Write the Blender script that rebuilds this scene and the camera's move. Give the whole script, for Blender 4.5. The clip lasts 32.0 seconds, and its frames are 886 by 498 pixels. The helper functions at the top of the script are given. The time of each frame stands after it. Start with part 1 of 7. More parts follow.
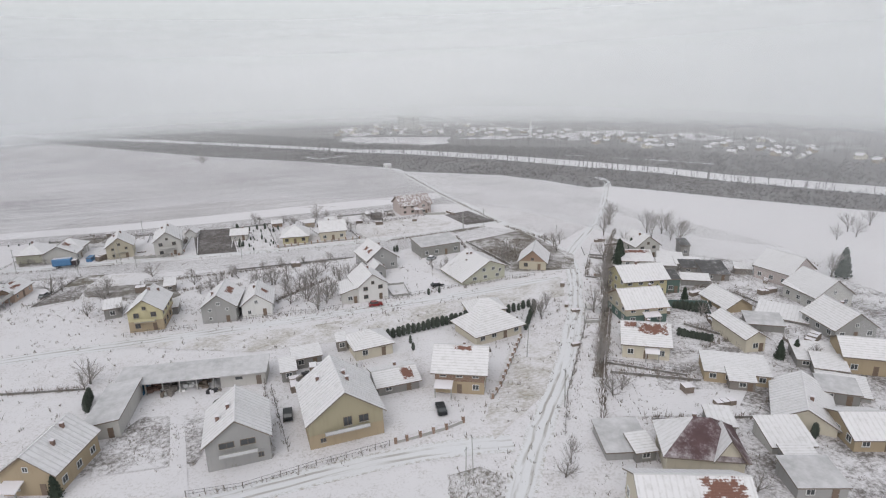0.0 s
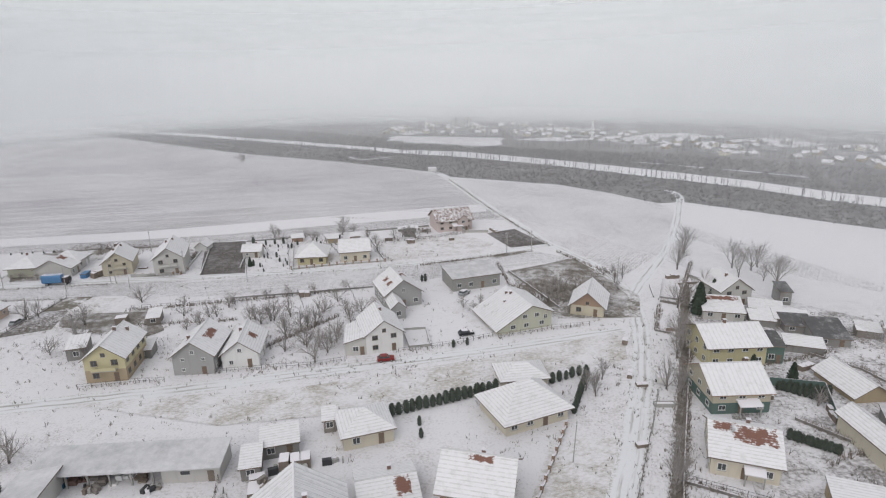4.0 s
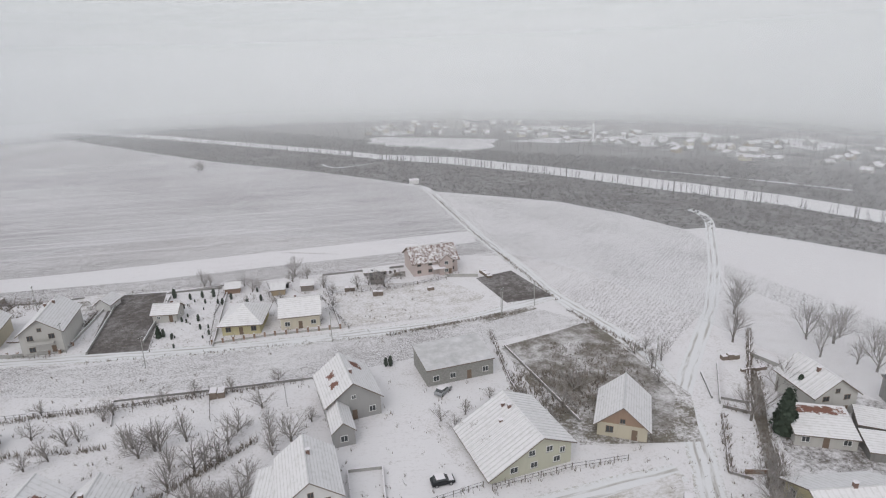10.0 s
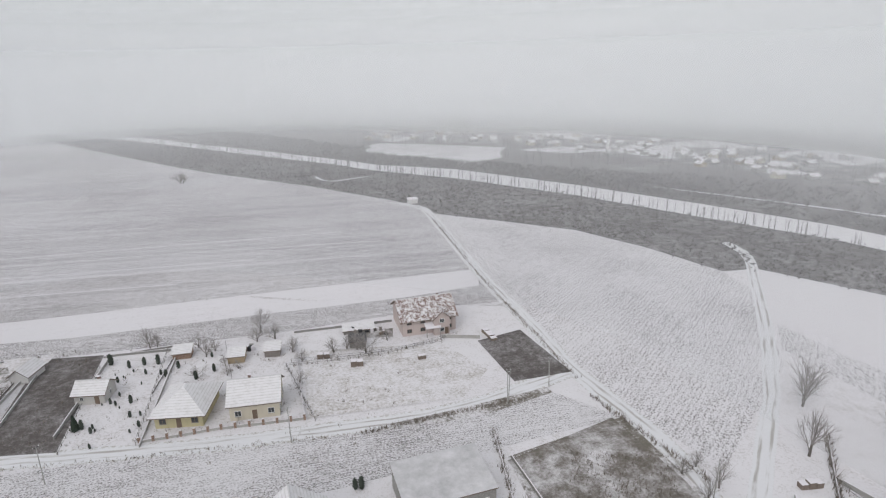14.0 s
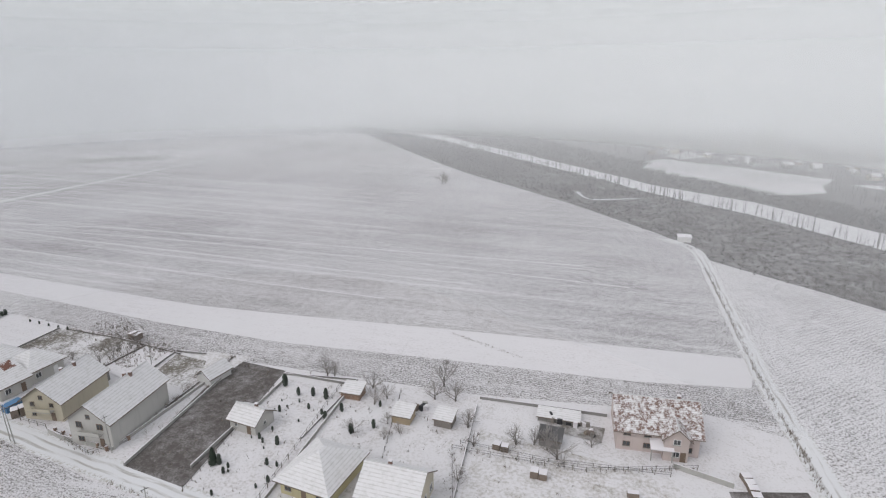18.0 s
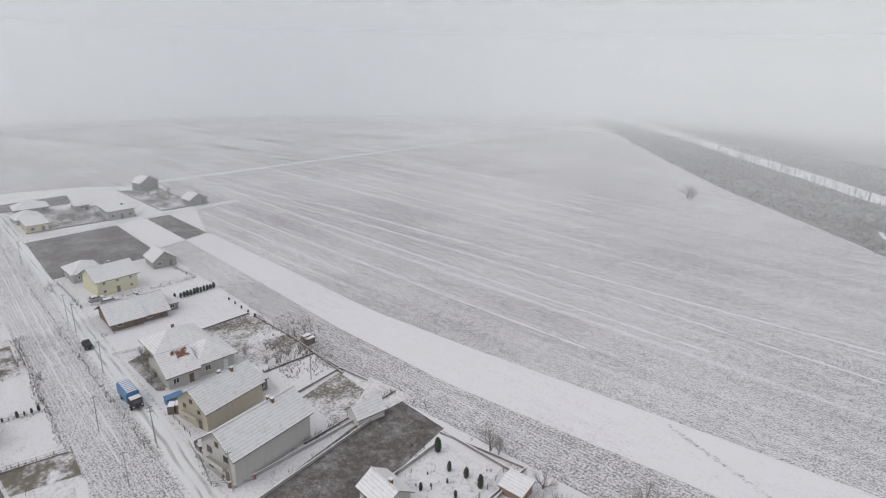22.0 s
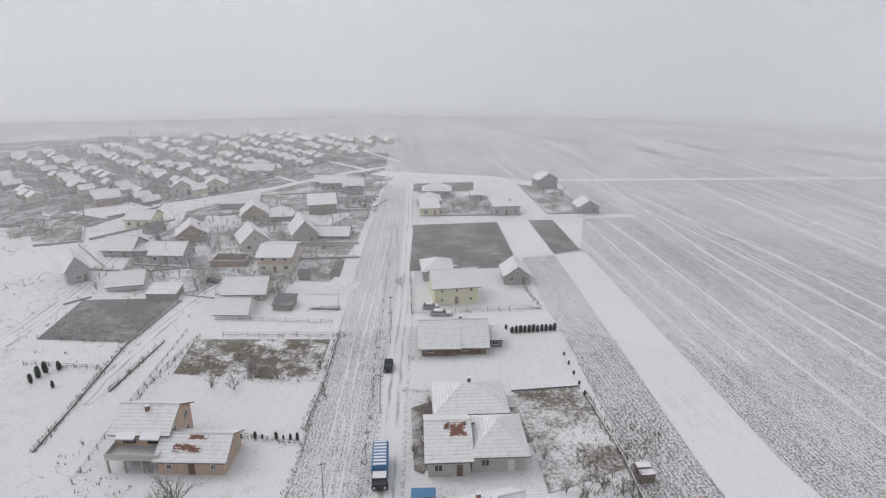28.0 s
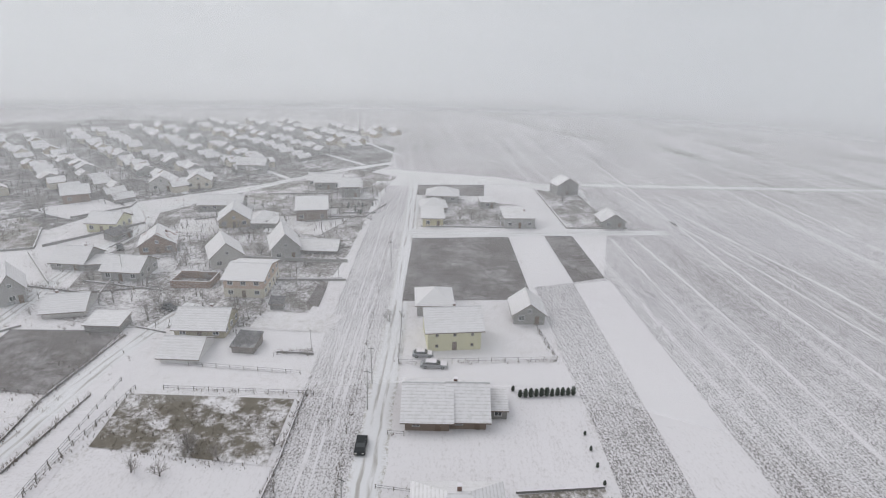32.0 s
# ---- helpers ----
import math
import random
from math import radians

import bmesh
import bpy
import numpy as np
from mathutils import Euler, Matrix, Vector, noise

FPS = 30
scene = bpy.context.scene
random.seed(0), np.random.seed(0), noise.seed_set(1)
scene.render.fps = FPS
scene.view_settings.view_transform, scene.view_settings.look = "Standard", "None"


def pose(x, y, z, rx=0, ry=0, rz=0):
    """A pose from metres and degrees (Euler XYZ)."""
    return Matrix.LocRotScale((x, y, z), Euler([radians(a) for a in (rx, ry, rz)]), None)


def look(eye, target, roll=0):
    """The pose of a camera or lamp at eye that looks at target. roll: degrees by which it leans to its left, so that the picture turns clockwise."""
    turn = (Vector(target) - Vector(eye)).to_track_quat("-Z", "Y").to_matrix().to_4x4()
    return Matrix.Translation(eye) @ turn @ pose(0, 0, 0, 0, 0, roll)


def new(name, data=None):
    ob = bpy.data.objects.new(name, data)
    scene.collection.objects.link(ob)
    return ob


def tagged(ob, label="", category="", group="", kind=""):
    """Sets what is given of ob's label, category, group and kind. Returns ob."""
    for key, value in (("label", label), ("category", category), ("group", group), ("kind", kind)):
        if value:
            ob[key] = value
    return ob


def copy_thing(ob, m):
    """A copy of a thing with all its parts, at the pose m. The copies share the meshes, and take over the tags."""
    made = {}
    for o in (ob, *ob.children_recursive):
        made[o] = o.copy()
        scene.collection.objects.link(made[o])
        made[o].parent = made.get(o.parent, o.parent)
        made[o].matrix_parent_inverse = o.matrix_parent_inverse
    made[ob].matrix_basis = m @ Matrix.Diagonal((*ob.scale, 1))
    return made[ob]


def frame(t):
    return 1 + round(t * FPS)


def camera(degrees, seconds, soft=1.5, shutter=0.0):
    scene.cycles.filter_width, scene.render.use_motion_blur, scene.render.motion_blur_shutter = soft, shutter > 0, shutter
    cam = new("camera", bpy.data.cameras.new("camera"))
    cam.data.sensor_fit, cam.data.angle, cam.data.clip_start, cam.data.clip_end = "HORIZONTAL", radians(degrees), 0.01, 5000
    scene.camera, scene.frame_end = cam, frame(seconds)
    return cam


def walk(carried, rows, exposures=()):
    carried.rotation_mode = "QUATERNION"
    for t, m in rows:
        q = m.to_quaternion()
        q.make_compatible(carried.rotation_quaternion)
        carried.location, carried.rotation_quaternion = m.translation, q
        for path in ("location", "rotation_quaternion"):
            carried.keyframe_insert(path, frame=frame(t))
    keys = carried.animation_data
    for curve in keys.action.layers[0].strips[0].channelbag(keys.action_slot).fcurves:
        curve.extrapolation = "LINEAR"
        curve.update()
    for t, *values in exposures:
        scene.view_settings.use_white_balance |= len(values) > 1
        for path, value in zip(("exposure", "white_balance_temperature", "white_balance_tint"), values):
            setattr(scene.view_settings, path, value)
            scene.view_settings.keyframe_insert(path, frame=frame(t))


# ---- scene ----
cam = camera(75.0, 32.0, soft=1.2)
PATH = [
    (0.0, 0.00, 0.00, 60.75, 0.00, -16.81, -1.61),
    (0.5, 1.38, 4.86, 60.55, 1.98, -16.81, -1.49),
    (1.0, 2.60, 9.58, 60.45, 3.65, -16.80, -1.46),
    (1.5, 3.59, 14.15, 60.47, 4.77, -16.79, -1.52),
    (2.0, 4.35, 18.56, 60.56, 5.27, -16.85, -1.60),
    (2.5, 4.89, 22.80, 60.69, 5.51, -16.90, -1.67),
    (3.0, 5.24, 26.91, 60.82, 5.64, -16.92, -1.70),
    (3.5, 5.48, 30.96, 60.97, 5.66, -16.94, -1.60),
    (4.0, 5.67, 35.02, 61.13, 5.75, -17.09, -1.21),
    (4.5, 5.82, 39.12, 61.35, 5.86, -17.17, -1.00),
    (5.0, 5.91, 43.28, 61.65, 5.92, -17.13, -1.12),
    (5.5, 5.90, 47.57, 61.97, 5.85, -17.04, -1.41),
    (6.0, 5.72, 52.04, 62.26, 5.60, -17.17, -1.39),
    (6.5, 5.53, 56.47, 62.45, 5.52, -17.27, -1.29),
    (7.0, 5.35, 60.81, 62.57, 5.43, -17.35, -1.22),
    (7.5, 5.23, 65.15, 62.70, 5.40, -17.44, -1.17),
    (8.0, 5.23, 69.59, 62.84, 5.43, -17.52, -1.16),
    (8.5, 5.33, 74.06, 62.99, 5.35, -17.65, -1.26),
    (9.0, 5.51, 78.38, 63.22, 5.17, -17.76, -1.37),
    (9.5, 5.62, 82.70, 63.39, 5.05, -17.82, -1.48),
    (10.0, 5.71, 86.94, 63.65, 5.02, -17.89, -1.55),
    (10.5, 5.82, 91.11, 64.03, 5.05, -18.01, -1.62),
    (11.0, 5.96, 95.27, 64.57, 5.07, -18.15, -1.69),
    (11.5, 5.96, 99.64, 65.27, 5.09, -18.31, -1.70),
    (12.0, 5.83, 104.21, 66.13, 5.17, -18.47, -1.56),
    (12.5, 5.74, 108.66, 67.02, 5.19, -18.55, -1.51),
    (13.0, 5.72, 112.89, 67.83, 5.23, -18.48, -1.55),
    (13.5, 5.77, 116.97, 68.42, 5.33, -18.33, -1.53),
    (14.0, 5.92, 121.12, 68.73, 5.71, -18.27, -1.15),
    (14.5, 6.16, 125.32, 69.11, 6.49, -18.23, -0.94),
    (15.0, 6.42, 129.64, 69.63, 7.79, -18.16, -1.02),
    (15.5, 6.61, 134.26, 70.06, 9.73, -18.08, -1.25),
    (16.0, 6.61, 139.42, 69.86, 12.42, -18.06, -1.20),
    (16.5, 6.46, 144.94, 69.26, 15.80, -18.08, -1.16),
    (17.0, 6.37, 150.89, 68.62, 20.79, -17.81, -0.62),
    (17.5, 6.08, 156.59, 68.14, 27.30, -17.70, -0.22),
    (18.0, 5.32, 161.60, 67.89, 33.59, -17.65, -0.13),
    (18.5, 3.94, 165.76, 67.84, 38.61, -17.69, -0.05),
    (19.0, 2.02, 169.29, 67.93, 41.24, -17.82, 0.15),
    (19.5, -0.27, 172.45, 68.17, 42.75, -17.97, 0.37),
    (20.0, -2.76, 175.57, 68.40, 44.54, -18.22, 0.65),
    (20.5, -5.40, 178.95, 68.59, 47.14, -18.47, 0.91),
    (21.0, -8.30, 182.53, 68.66, 50.21, -18.68, 1.07),
    (21.5, -11.32, 185.96, 68.69, 53.49, -18.91, 1.25),
    (22.0, -14.31, 189.18, 68.59, 56.75, -19.14, 1.38),
    (22.5, -17.71, 192.24, 68.12, 60.35, -19.37, 1.27),
    (23.0, -21.87, 195.46, 66.96, 64.49, -19.49, 1.08),
    (23.5, -26.25, 198.79, 65.42, 68.87, -19.55, 0.85),
    (24.0, -30.62, 202.03, 63.97, 73.71, -19.50, 0.71),
    (24.5, -34.93, 204.80, 62.86, 78.64, -19.50, 0.55),
    (25.0, -39.14, 207.11, 62.18, 83.31, -19.49, 0.68),
    (25.5, -43.13, 208.81, 61.71, 87.03, -19.60, 0.76),
    (26.0, -47.06, 210.04, 61.46, 90.37, -19.70, 0.80),
    (26.5, -50.88, 210.88, 61.43, 93.19, -19.85, 0.80),
    (27.0, -54.80, 211.30, 61.75, 95.56, -19.46, 0.42),
    (27.5, -58.77, 211.49, 61.76, 97.42, -19.27, 0.22),
    (28.0, -62.70, 211.54, 61.28, 98.70, -19.53, 0.37),
    (28.5, -66.53, 211.49, 60.57, 99.36, -20.06, 0.71),
    (29.0, -70.22, 211.31, 60.38, 99.33, -20.12, 0.75),
    (29.5, -73.69, 211.10, 60.50, 99.35, -20.24, 0.87),
    (30.0, -77.10, 210.84, 60.83, 99.61, -20.42, 1.07),
    (30.5, -80.51, 210.58, 61.28, 99.64, -20.64, 1.23),
    (31.0, -83.90, 210.44, 61.73, 99.76, -20.80, 1.45),
    (31.5, -87.26, 210.35, 62.12, 99.89, -20.93, 1.62),
    (32.0, -90.59, 210.25, 62.45, 100.04, -21.08, 1.73),
]
walk(cam, [(t, pose(x, y, z, 90 + pitch, 0, yaw) @ pose(0, 0, 0, 0, 0, roll)) for t, x, y, z, yaw, pitch, roll in PATH],
     ((0.0, 0.02), (6.0, 0.01), (9.0, -0.03), (16.0, -0.05), (19.0, 0.0), (26.0, 0.0), (29.0, 0.07), (32.0, 0.09)))

# ---- light: an overcast winter sky ----
SKY, SUN, GREY = 0.05, 0.55, 0.575
world = bpy.data.worlds.new("overcast")
scene.world = world
world.use_nodes = True
wn, wl = world.node_tree.nodes, world.node_tree.links
sky = wn.new("ShaderNodeTexSky")
sky.sky_type, sky.sun_disc = "NISHITA", False
sky.sun_elevation, sky.sun_rotation = radians(32), radians(200)
sky.dust_density, sky.air_density = 5.0, 1.0
calm = wn.new("ShaderNodeHueSaturation")
calm.inputs["Saturation"].default_value = 0.25
wl.new(sky.outputs[0], calm.inputs["Color"])
back_sky, back_cloud, both = wn["Background"], wn.new("ShaderNodeBackground"), wn.new("ShaderNodeAddShader")
wl.new(calm.outputs[0], back_sky.inputs["Color"])
back_sky.inputs["Strength"].default_value = SKY
back_cloud.inputs["Color"].default_value = (0.93, 0.967, 1.0, 1)
back_cloud.inputs["Strength"].default_value = GREY
wl.new(back_sky.outputs[0], both.inputs[0])
wl.new(back_cloud.outputs[0], both.inputs[1])
wl.new(both.outputs[0], wn["World Output"].inputs["Surface"])
sun = new("sun", bpy.data.lights.new("sun", "SUN"))
sun.data.energy, sun.data.angle, sun.data.color = SUN, radians(40), (1.0, 0.96, 0.93)
sun.matrix_world = look((0, 0, 300), (60, 180, 0))

# ---- materials ----
class Mat:
    """A node material with a Principled surface."""
    def __init__(self, name, rough=0.8, metal=0.0):
        self.m = bpy.data.materials.new(name)
        self.m.use_nodes = True
        self.n, self.l = self.m.node_tree.nodes, self.m.node_tree.links
        self.b = self.n["Principled BSDF"]
        self.b.inputs["Roughness"].default_value = rough
        self.b.inputs["Metallic"].default_value = metal
        self.b.inputs["Specular IOR Level"].default_value = 0.25

    def coord(self, kind="Object", scale=(1, 1, 1)):
        c, k = self.n.new("ShaderNodeTexCoord"), self.n.new("ShaderNodeMapping")
        k.inputs["Scale"].default_value = scale
        self.l.new(c.outputs[kind], k.inputs[0])
        return k.outputs[0]

    def world(self, scale=(1, 1, 1)):
        c, k = self.n.new("ShaderNodeNewGeometry"), self.n.new("ShaderNodeMapping")
        k.inputs["Scale"].default_value = scale
        self.l.new(c.outputs["Position"], k.inputs[0])
        return k.outputs[0]

    def noise(self, vec, scale, detail=4, rough=0.6, distort=0.0):
        t = self.n.new("ShaderNodeTexNoise")
        t.inputs["Scale"].default_value, t.inputs["Detail"].default_value = scale, detail
        t.inputs["Roughness"].default_value, t.inputs["Distortion"].default_value = rough, distort
        self.l.new(vec, t.inputs["Vector"])
        return t.outputs["Fac"]

    def wave(self, vec, scale, axis="X", distort=0.0, detail=1.0):
        t = self.n.new("ShaderNodeTexWave")
        t.bands_direction = axis
        t.inputs["Scale"].default_value, t.inputs["Distortion"].default_value = scale, distort
        t.inputs["Detail"].default_value = detail
        t.inputs["Detail Scale"].default_value = 1.5
        self.l.new(vec, t.inputs["Vector"])
        return t.outputs["Fac"]

    def ramp(self, fac, a, b, ca=0.0, cb=1.0):
        t = self.n.new("ShaderNodeMapRange")
        for i, v in enumerate((a, b, ca, cb)):
            t.inputs[i + 1].default_value = v
        t.interpolation_type = "SMOOTHSTEP"
        self.l.new(fac, t.inputs[0])
        return t.outputs[0]

    def math(self, op, a, b):
        t = self.n.new("ShaderNodeMath")
        t.operation = op
        for i, v in enumerate((a, b)):
            if isinstance(v, (int, float)):
                t.inputs[i].default_value = v
            else:
                self.l.new(v, t.inputs[i])
        return t.outputs[0]

    def mix(self, fac, a, b, kind="MIX"):
        t = self.n.new("ShaderNodeMix")
        t.data_type, t.blend_type = "RGBA", kind
        if isinstance(fac, (int, float)):
            t.inputs["Factor"].default_value = fac
        else:
            self.l.new(fac, t.inputs["Factor"])
        for i, v in ((6, a), (7, b)):
            if isinstance(v, tuple):
                t.inputs[i].default_value = (*v, 1) if len(v) == 3 else v
            else:
                self.l.new(v, t.inputs[i])
        return t.outputs[2]

    def col(self, c):
        if isinstance(c, tuple):
            self.b.inputs["Base Color"].default_value = (*c, 1)
        else:
            self.l.new(c, self.b.inputs["Base Color"])

    def bump(self, h, strength=0.4, dist=0.1):
        t = self.n.new("ShaderNodeBump")
        t.inputs["Strength"].default_value, t.inputs["Distance"].default_value = strength, dist
        self.l.new(h, t.inputs["Height"])
        self.l.new(t.outputs[0], self.b.inputs["Normal"])

    def rand(self):
        return self.n.new("ShaderNodeObjectInfo").outputs["Random"]


SNOW = (0.71, 0.685, 0.72)
FRESH = (0.69, 0.672, 0.70)


def snow_over(name, under, cover, size=1.4, broad=0.06, soft=0.12, streak=(1, 1, 1), strips=0.0, strip_scale=0.14, lift=0.4, lines=0.0, line_scale=0.03, wide=0.20, grain=0.55, furrow=0.0, pitch=0.9):
    """Thin snow over earth, grass or stubble. cover: the part that is white; strips: how strongly long bands along local x differ;
    lines: thin white furrows along local x; furrow: how far the plough rows, pitch apart, break up the snow."""
    k = Mat(name, 0.85)
    v, flat = k.coord("Object", streak), k.coord("Object")
    fine, mid, big = k.noise(v, size, 6, 0.72), k.noise(v, size * 0.2, 4, 0.65), k.noise(flat, broad, 3)
    h = k.math("ADD", k.math("MULTIPLY", fine, grain), k.math("ADD", k.math("MULTIPLY", mid, 0.8 - grain), k.math("MULTIPLY", big, wide)))
    if strips:
        s = k.noise(k.coord("Object", (0.012, 1, 1)), strip_scale, 4, 0.75)
        h = k.math("ADD", h, k.math("MULTIPLY", k.math("SUBTRACT", s, 0.5), strips))
    if lines:
        w = k.noise(k.coord("Object", (0.006, 1, 1)), line_scale, 2, 0.5)
        h = k.math("ADD", h, k.math("MULTIPLY", k.ramp(w, 0.60, 0.68), lines))
    if furrow:
        row = k.math("MULTIPLY", k.wave(k.coord("Object"), 0.314 / pitch, "Y", 2.2, 2.0), k.ramp(k.noise(k.coord("Object", (0.25, 1, 1)), 0.5, 3), 0.3, 0.7, 0.3, 1.0))
        clod = k.noise(k.coord("Object", (0.7, 1, 1)), 2.9 / pitch, 3, 0.6)
        h = k.math("ADD", h, k.math("MULTIPLY", k.math("ADD", k.math("MULTIPLY", k.math("SUBTRACT", row, 0.33), 0.28), k.math("MULTIPLY", k.math("SUBTRACT", clod, 0.5), 1.5)), furrow))
    edge = 0.4 + wide / 2 + (0.5 - cover) * 0.42
    white = k.ramp(h, edge - soft, edge + soft)
    tint = k.mix(k.noise(v, size * 0.4, 3), tuple(c * 0.65 for c in under), tuple(min(1, c * 1.3) for c in under))
    k.col(k.mix(white, tint, k.mix(big, SNOW, (0.64, 0.63, 0.65))))
    k.bump(h, lift, 0.25)
    return k.m


GRASS = (0.25, 0.225, 0.19)
snow_ground = snow_over("snowy_ground", GRASS, 0.79, 2.0, 0.05, 0.15, (1, 1, 1), 0, 0.1, 0.5, 0, 0.1, 0.24, 0.58)
snow_yard = snow_over("snowy_yard", (0.24, 0.21, 0.18), 0.74, 1.8, 0.12, 0.14)
snow_verge = snow_over("snowy_verge_grass", (0.29, 0.26, 0.20), 0.63, 1.8, 0.10, 0.16, (0.6, 1, 1), 0, 0.1, 0.5, 0, 0.1, 0.45)
field_rough = snow_over("ploughed_field_snow", (0.185, 0.172, 0.17), 0.53, 3.0, 0.012, 0.06, (0.8, 1, 1), 0.08, 0.12, 0.9, 0.03, 0.30, 0.12, 0.66, 0.15, 0.8)
field_coarse = snow_over("clod_field_snow", (0.18, 0.168, 0.163), 0.57, 3.2, 0.03, 0.07, (0.8, 1, 1), 0.06, 0.5, 1.0, 0.05, 0.3, 0.14, 0.66, 0.15, 0.7)
field_dark = snow_over("harrowed_field_snow", (0.21, 0.20, 0.195), 0.45, 1.5, 0.02, 0.12, (0.5, 1, 1), 0.2, 0.2, 0.7)
field_even = snow_over("even_field_snow", (0.20, 0.187, 0.184), 0.60, 2.6, 0.03, 0.07, (0.7, 1, 1), 0.03, 0.3, 0.7, 0.0, 0.5, 0.14, 0.66, 0.17, 1.1)
field_white = snow_over("smooth_snow_field", (0.40, 0.375, 0.375), 0.82, 2.2, 0.03, 0.16, (0.6, 1, 1), 0.14, 0.6, 0.4, 0, 0.1, 0.2, 0.60, 0.07, 0.8)
stubble = snow_over("snowy_stubble", (0.25, 0.22, 0.17), 0.66, 1.5, 0.06, 0.14, (1, 1, 1), 0.2, 0.15)
weeds = snow_over("dead_weeds", (0.168, 0.152, 0.13), 0.46, 1.5, 0.09, 0.10, (1, 1, 1), 0, 0.1, 0.5, 0, 0.1, 0.55)
weeds_patchy = snow_over("dead_weeds_in_drifts", (0.17, 0.153, 0.128), 0.38, 1.3, 0.13, 0.12, (1, 1, 1), 0, 0.1, 0.5, 0, 0.1, 0.95)
brush = snow_over("dead_brush", (0.155, 0.139, 0.121), 0.30, 1.9, 0.09, 0.20, (1, 1, 1), 0, 0.1, 0.5, 0, 0.1, 0.7, 0.4)
soil = snow_over("dark_ploughed_soil", (0.108, 0.096, 0.092), 0.07, 2.6, 0.09, 0.26, (1, 1, 1), 0.03, 0.4, 0.7, 0, 0.1, 0.45, 0.40)
wood_floor = snow_over("woodland_floor", (0.074, 0.066, 0.062), 0.13, 0.35, 0.012, 0.3)
east_yards = snow_over("trodden_yard_snow", (0.145, 0.13, 0.12), 0.57, 1.3, 0.11, 0.11, (1, 1, 1), 0, 0.1, 0.5, 0, 0.1, 0.4)
village_ground = snow_over("village_yards_snow", (0.10, 0.093, 0.09), 0.35, 0.5, 0.05, 0.12, (1, 1, 1), 0, 0.1, 0.4, 0, 0.1, 0.3)
settle_yards = snow_over("settlement_yards_snow", (0.15, 0.136, 0.126), 0.44, 1.2, 0.08, 0.11, (1, 1, 1), 0, 0.1, 0.5, 0, 0.1, 0.55)
ice = snow_over("snowed_ice", (0.5, 0.5, 0.51), 0.93, 0.2, 0.02, 0.25)


def road_mat():
    """Trodden snow with two worn wheel tracks; u runs along the lane."""
    k = Mat("snowy_road", 0.8)
    v, long = k.coord("UV"), k.coord("UV", (0.05, 1, 1))
    sep = k.n.new("ShaderNodeSeparateXYZ")
    k.l.new(v, sep.inputs[0])
    wob = k.math("MULTIPLY", k.math("SUBTRACT", k.noise(long, 0.6, 3), 0.5), 1.4)
    off = k.math("ABSOLUTE", k.math("ADD", sep.outputs[1], wob), 0.0)
    track = k.ramp(k.math("ABSOLUTE", k.math("SUBTRACT", off, 0.8), 0.0), 0.12, 0.42, 1.0, 0.0)
    worn = k.math("MULTIPLY", track, k.ramp(k.noise(k.coord("UV", (0.12, 1, 1)), 0.8, 4), 0.38, 0.62))
    n = k.noise(v, 1.6, 5, 0.7)
    side = k.math("MULTIPLY", k.ramp(off, 1.5, 2.4), k.ramp(n, 0.45, 0.6))
    c = k.mix(n, (0.70, 0.70, 0.73), (0.62, 0.615, 0.635))
    c = k.mix(k.math("MULTIPLY", worn, 0.8), c, (0.33, 0.31, 0.29))
    k.col(k.mix(k.math("MULTIPLY", side, 0.7), c, (0.30, 0.27, 0.22)))
    k.bump(k.math("SUBTRACT", n, worn), 0.3, 0.1)
    return k.m


snow_road = road_mat()


def bare_tile_mat():
    """Red-brown tiles laid bare, with snow closing in ragged from the rim and lying in the courses."""
    k = Mat("bare_roof_tiles", 0.8)
    u, sep = k.coord("UV"), k.n.new("ShaderNodeSeparateXYZ")
    k.l.new(k.coord("Generated"), sep.inputs[0])
    gx, gy = sep.outputs[0], sep.outputs[1]
    rim = k.math("MINIMUM", k.math("MINIMUM", gx, k.math("SUBTRACT", 1.0, gx)), k.math("MINIMUM", gy, k.math("SUBTRACT", 1.0, gy)))
    course = k.wave(u, 0.318 / 0.42, "Y", 0.3, 1.0)
    n, fine = k.noise(u, 0.8, 5, 0.7), k.noise(u, 5.0, 3, 0.6)
    show = k.math("ADD", k.math("MULTIPLY", rim, 1.3), k.math("ADD", k.math("MULTIPLY", n, 2.0), k.math("MULTIPLY", course, 0.12)))
    tile = k.mix(fine, (0.125, 0.068, 0.056), (0.245, 0.125, 0.095))
    k.col(k.mix(k.ramp(show, 1.12, 1.34), (0.69, 0.68, 0.70), tile))
    k.bump(k.math("ADD", course, n), 0.4, 0.05)
    return k.m


tile_bare = bare_tile_mat()


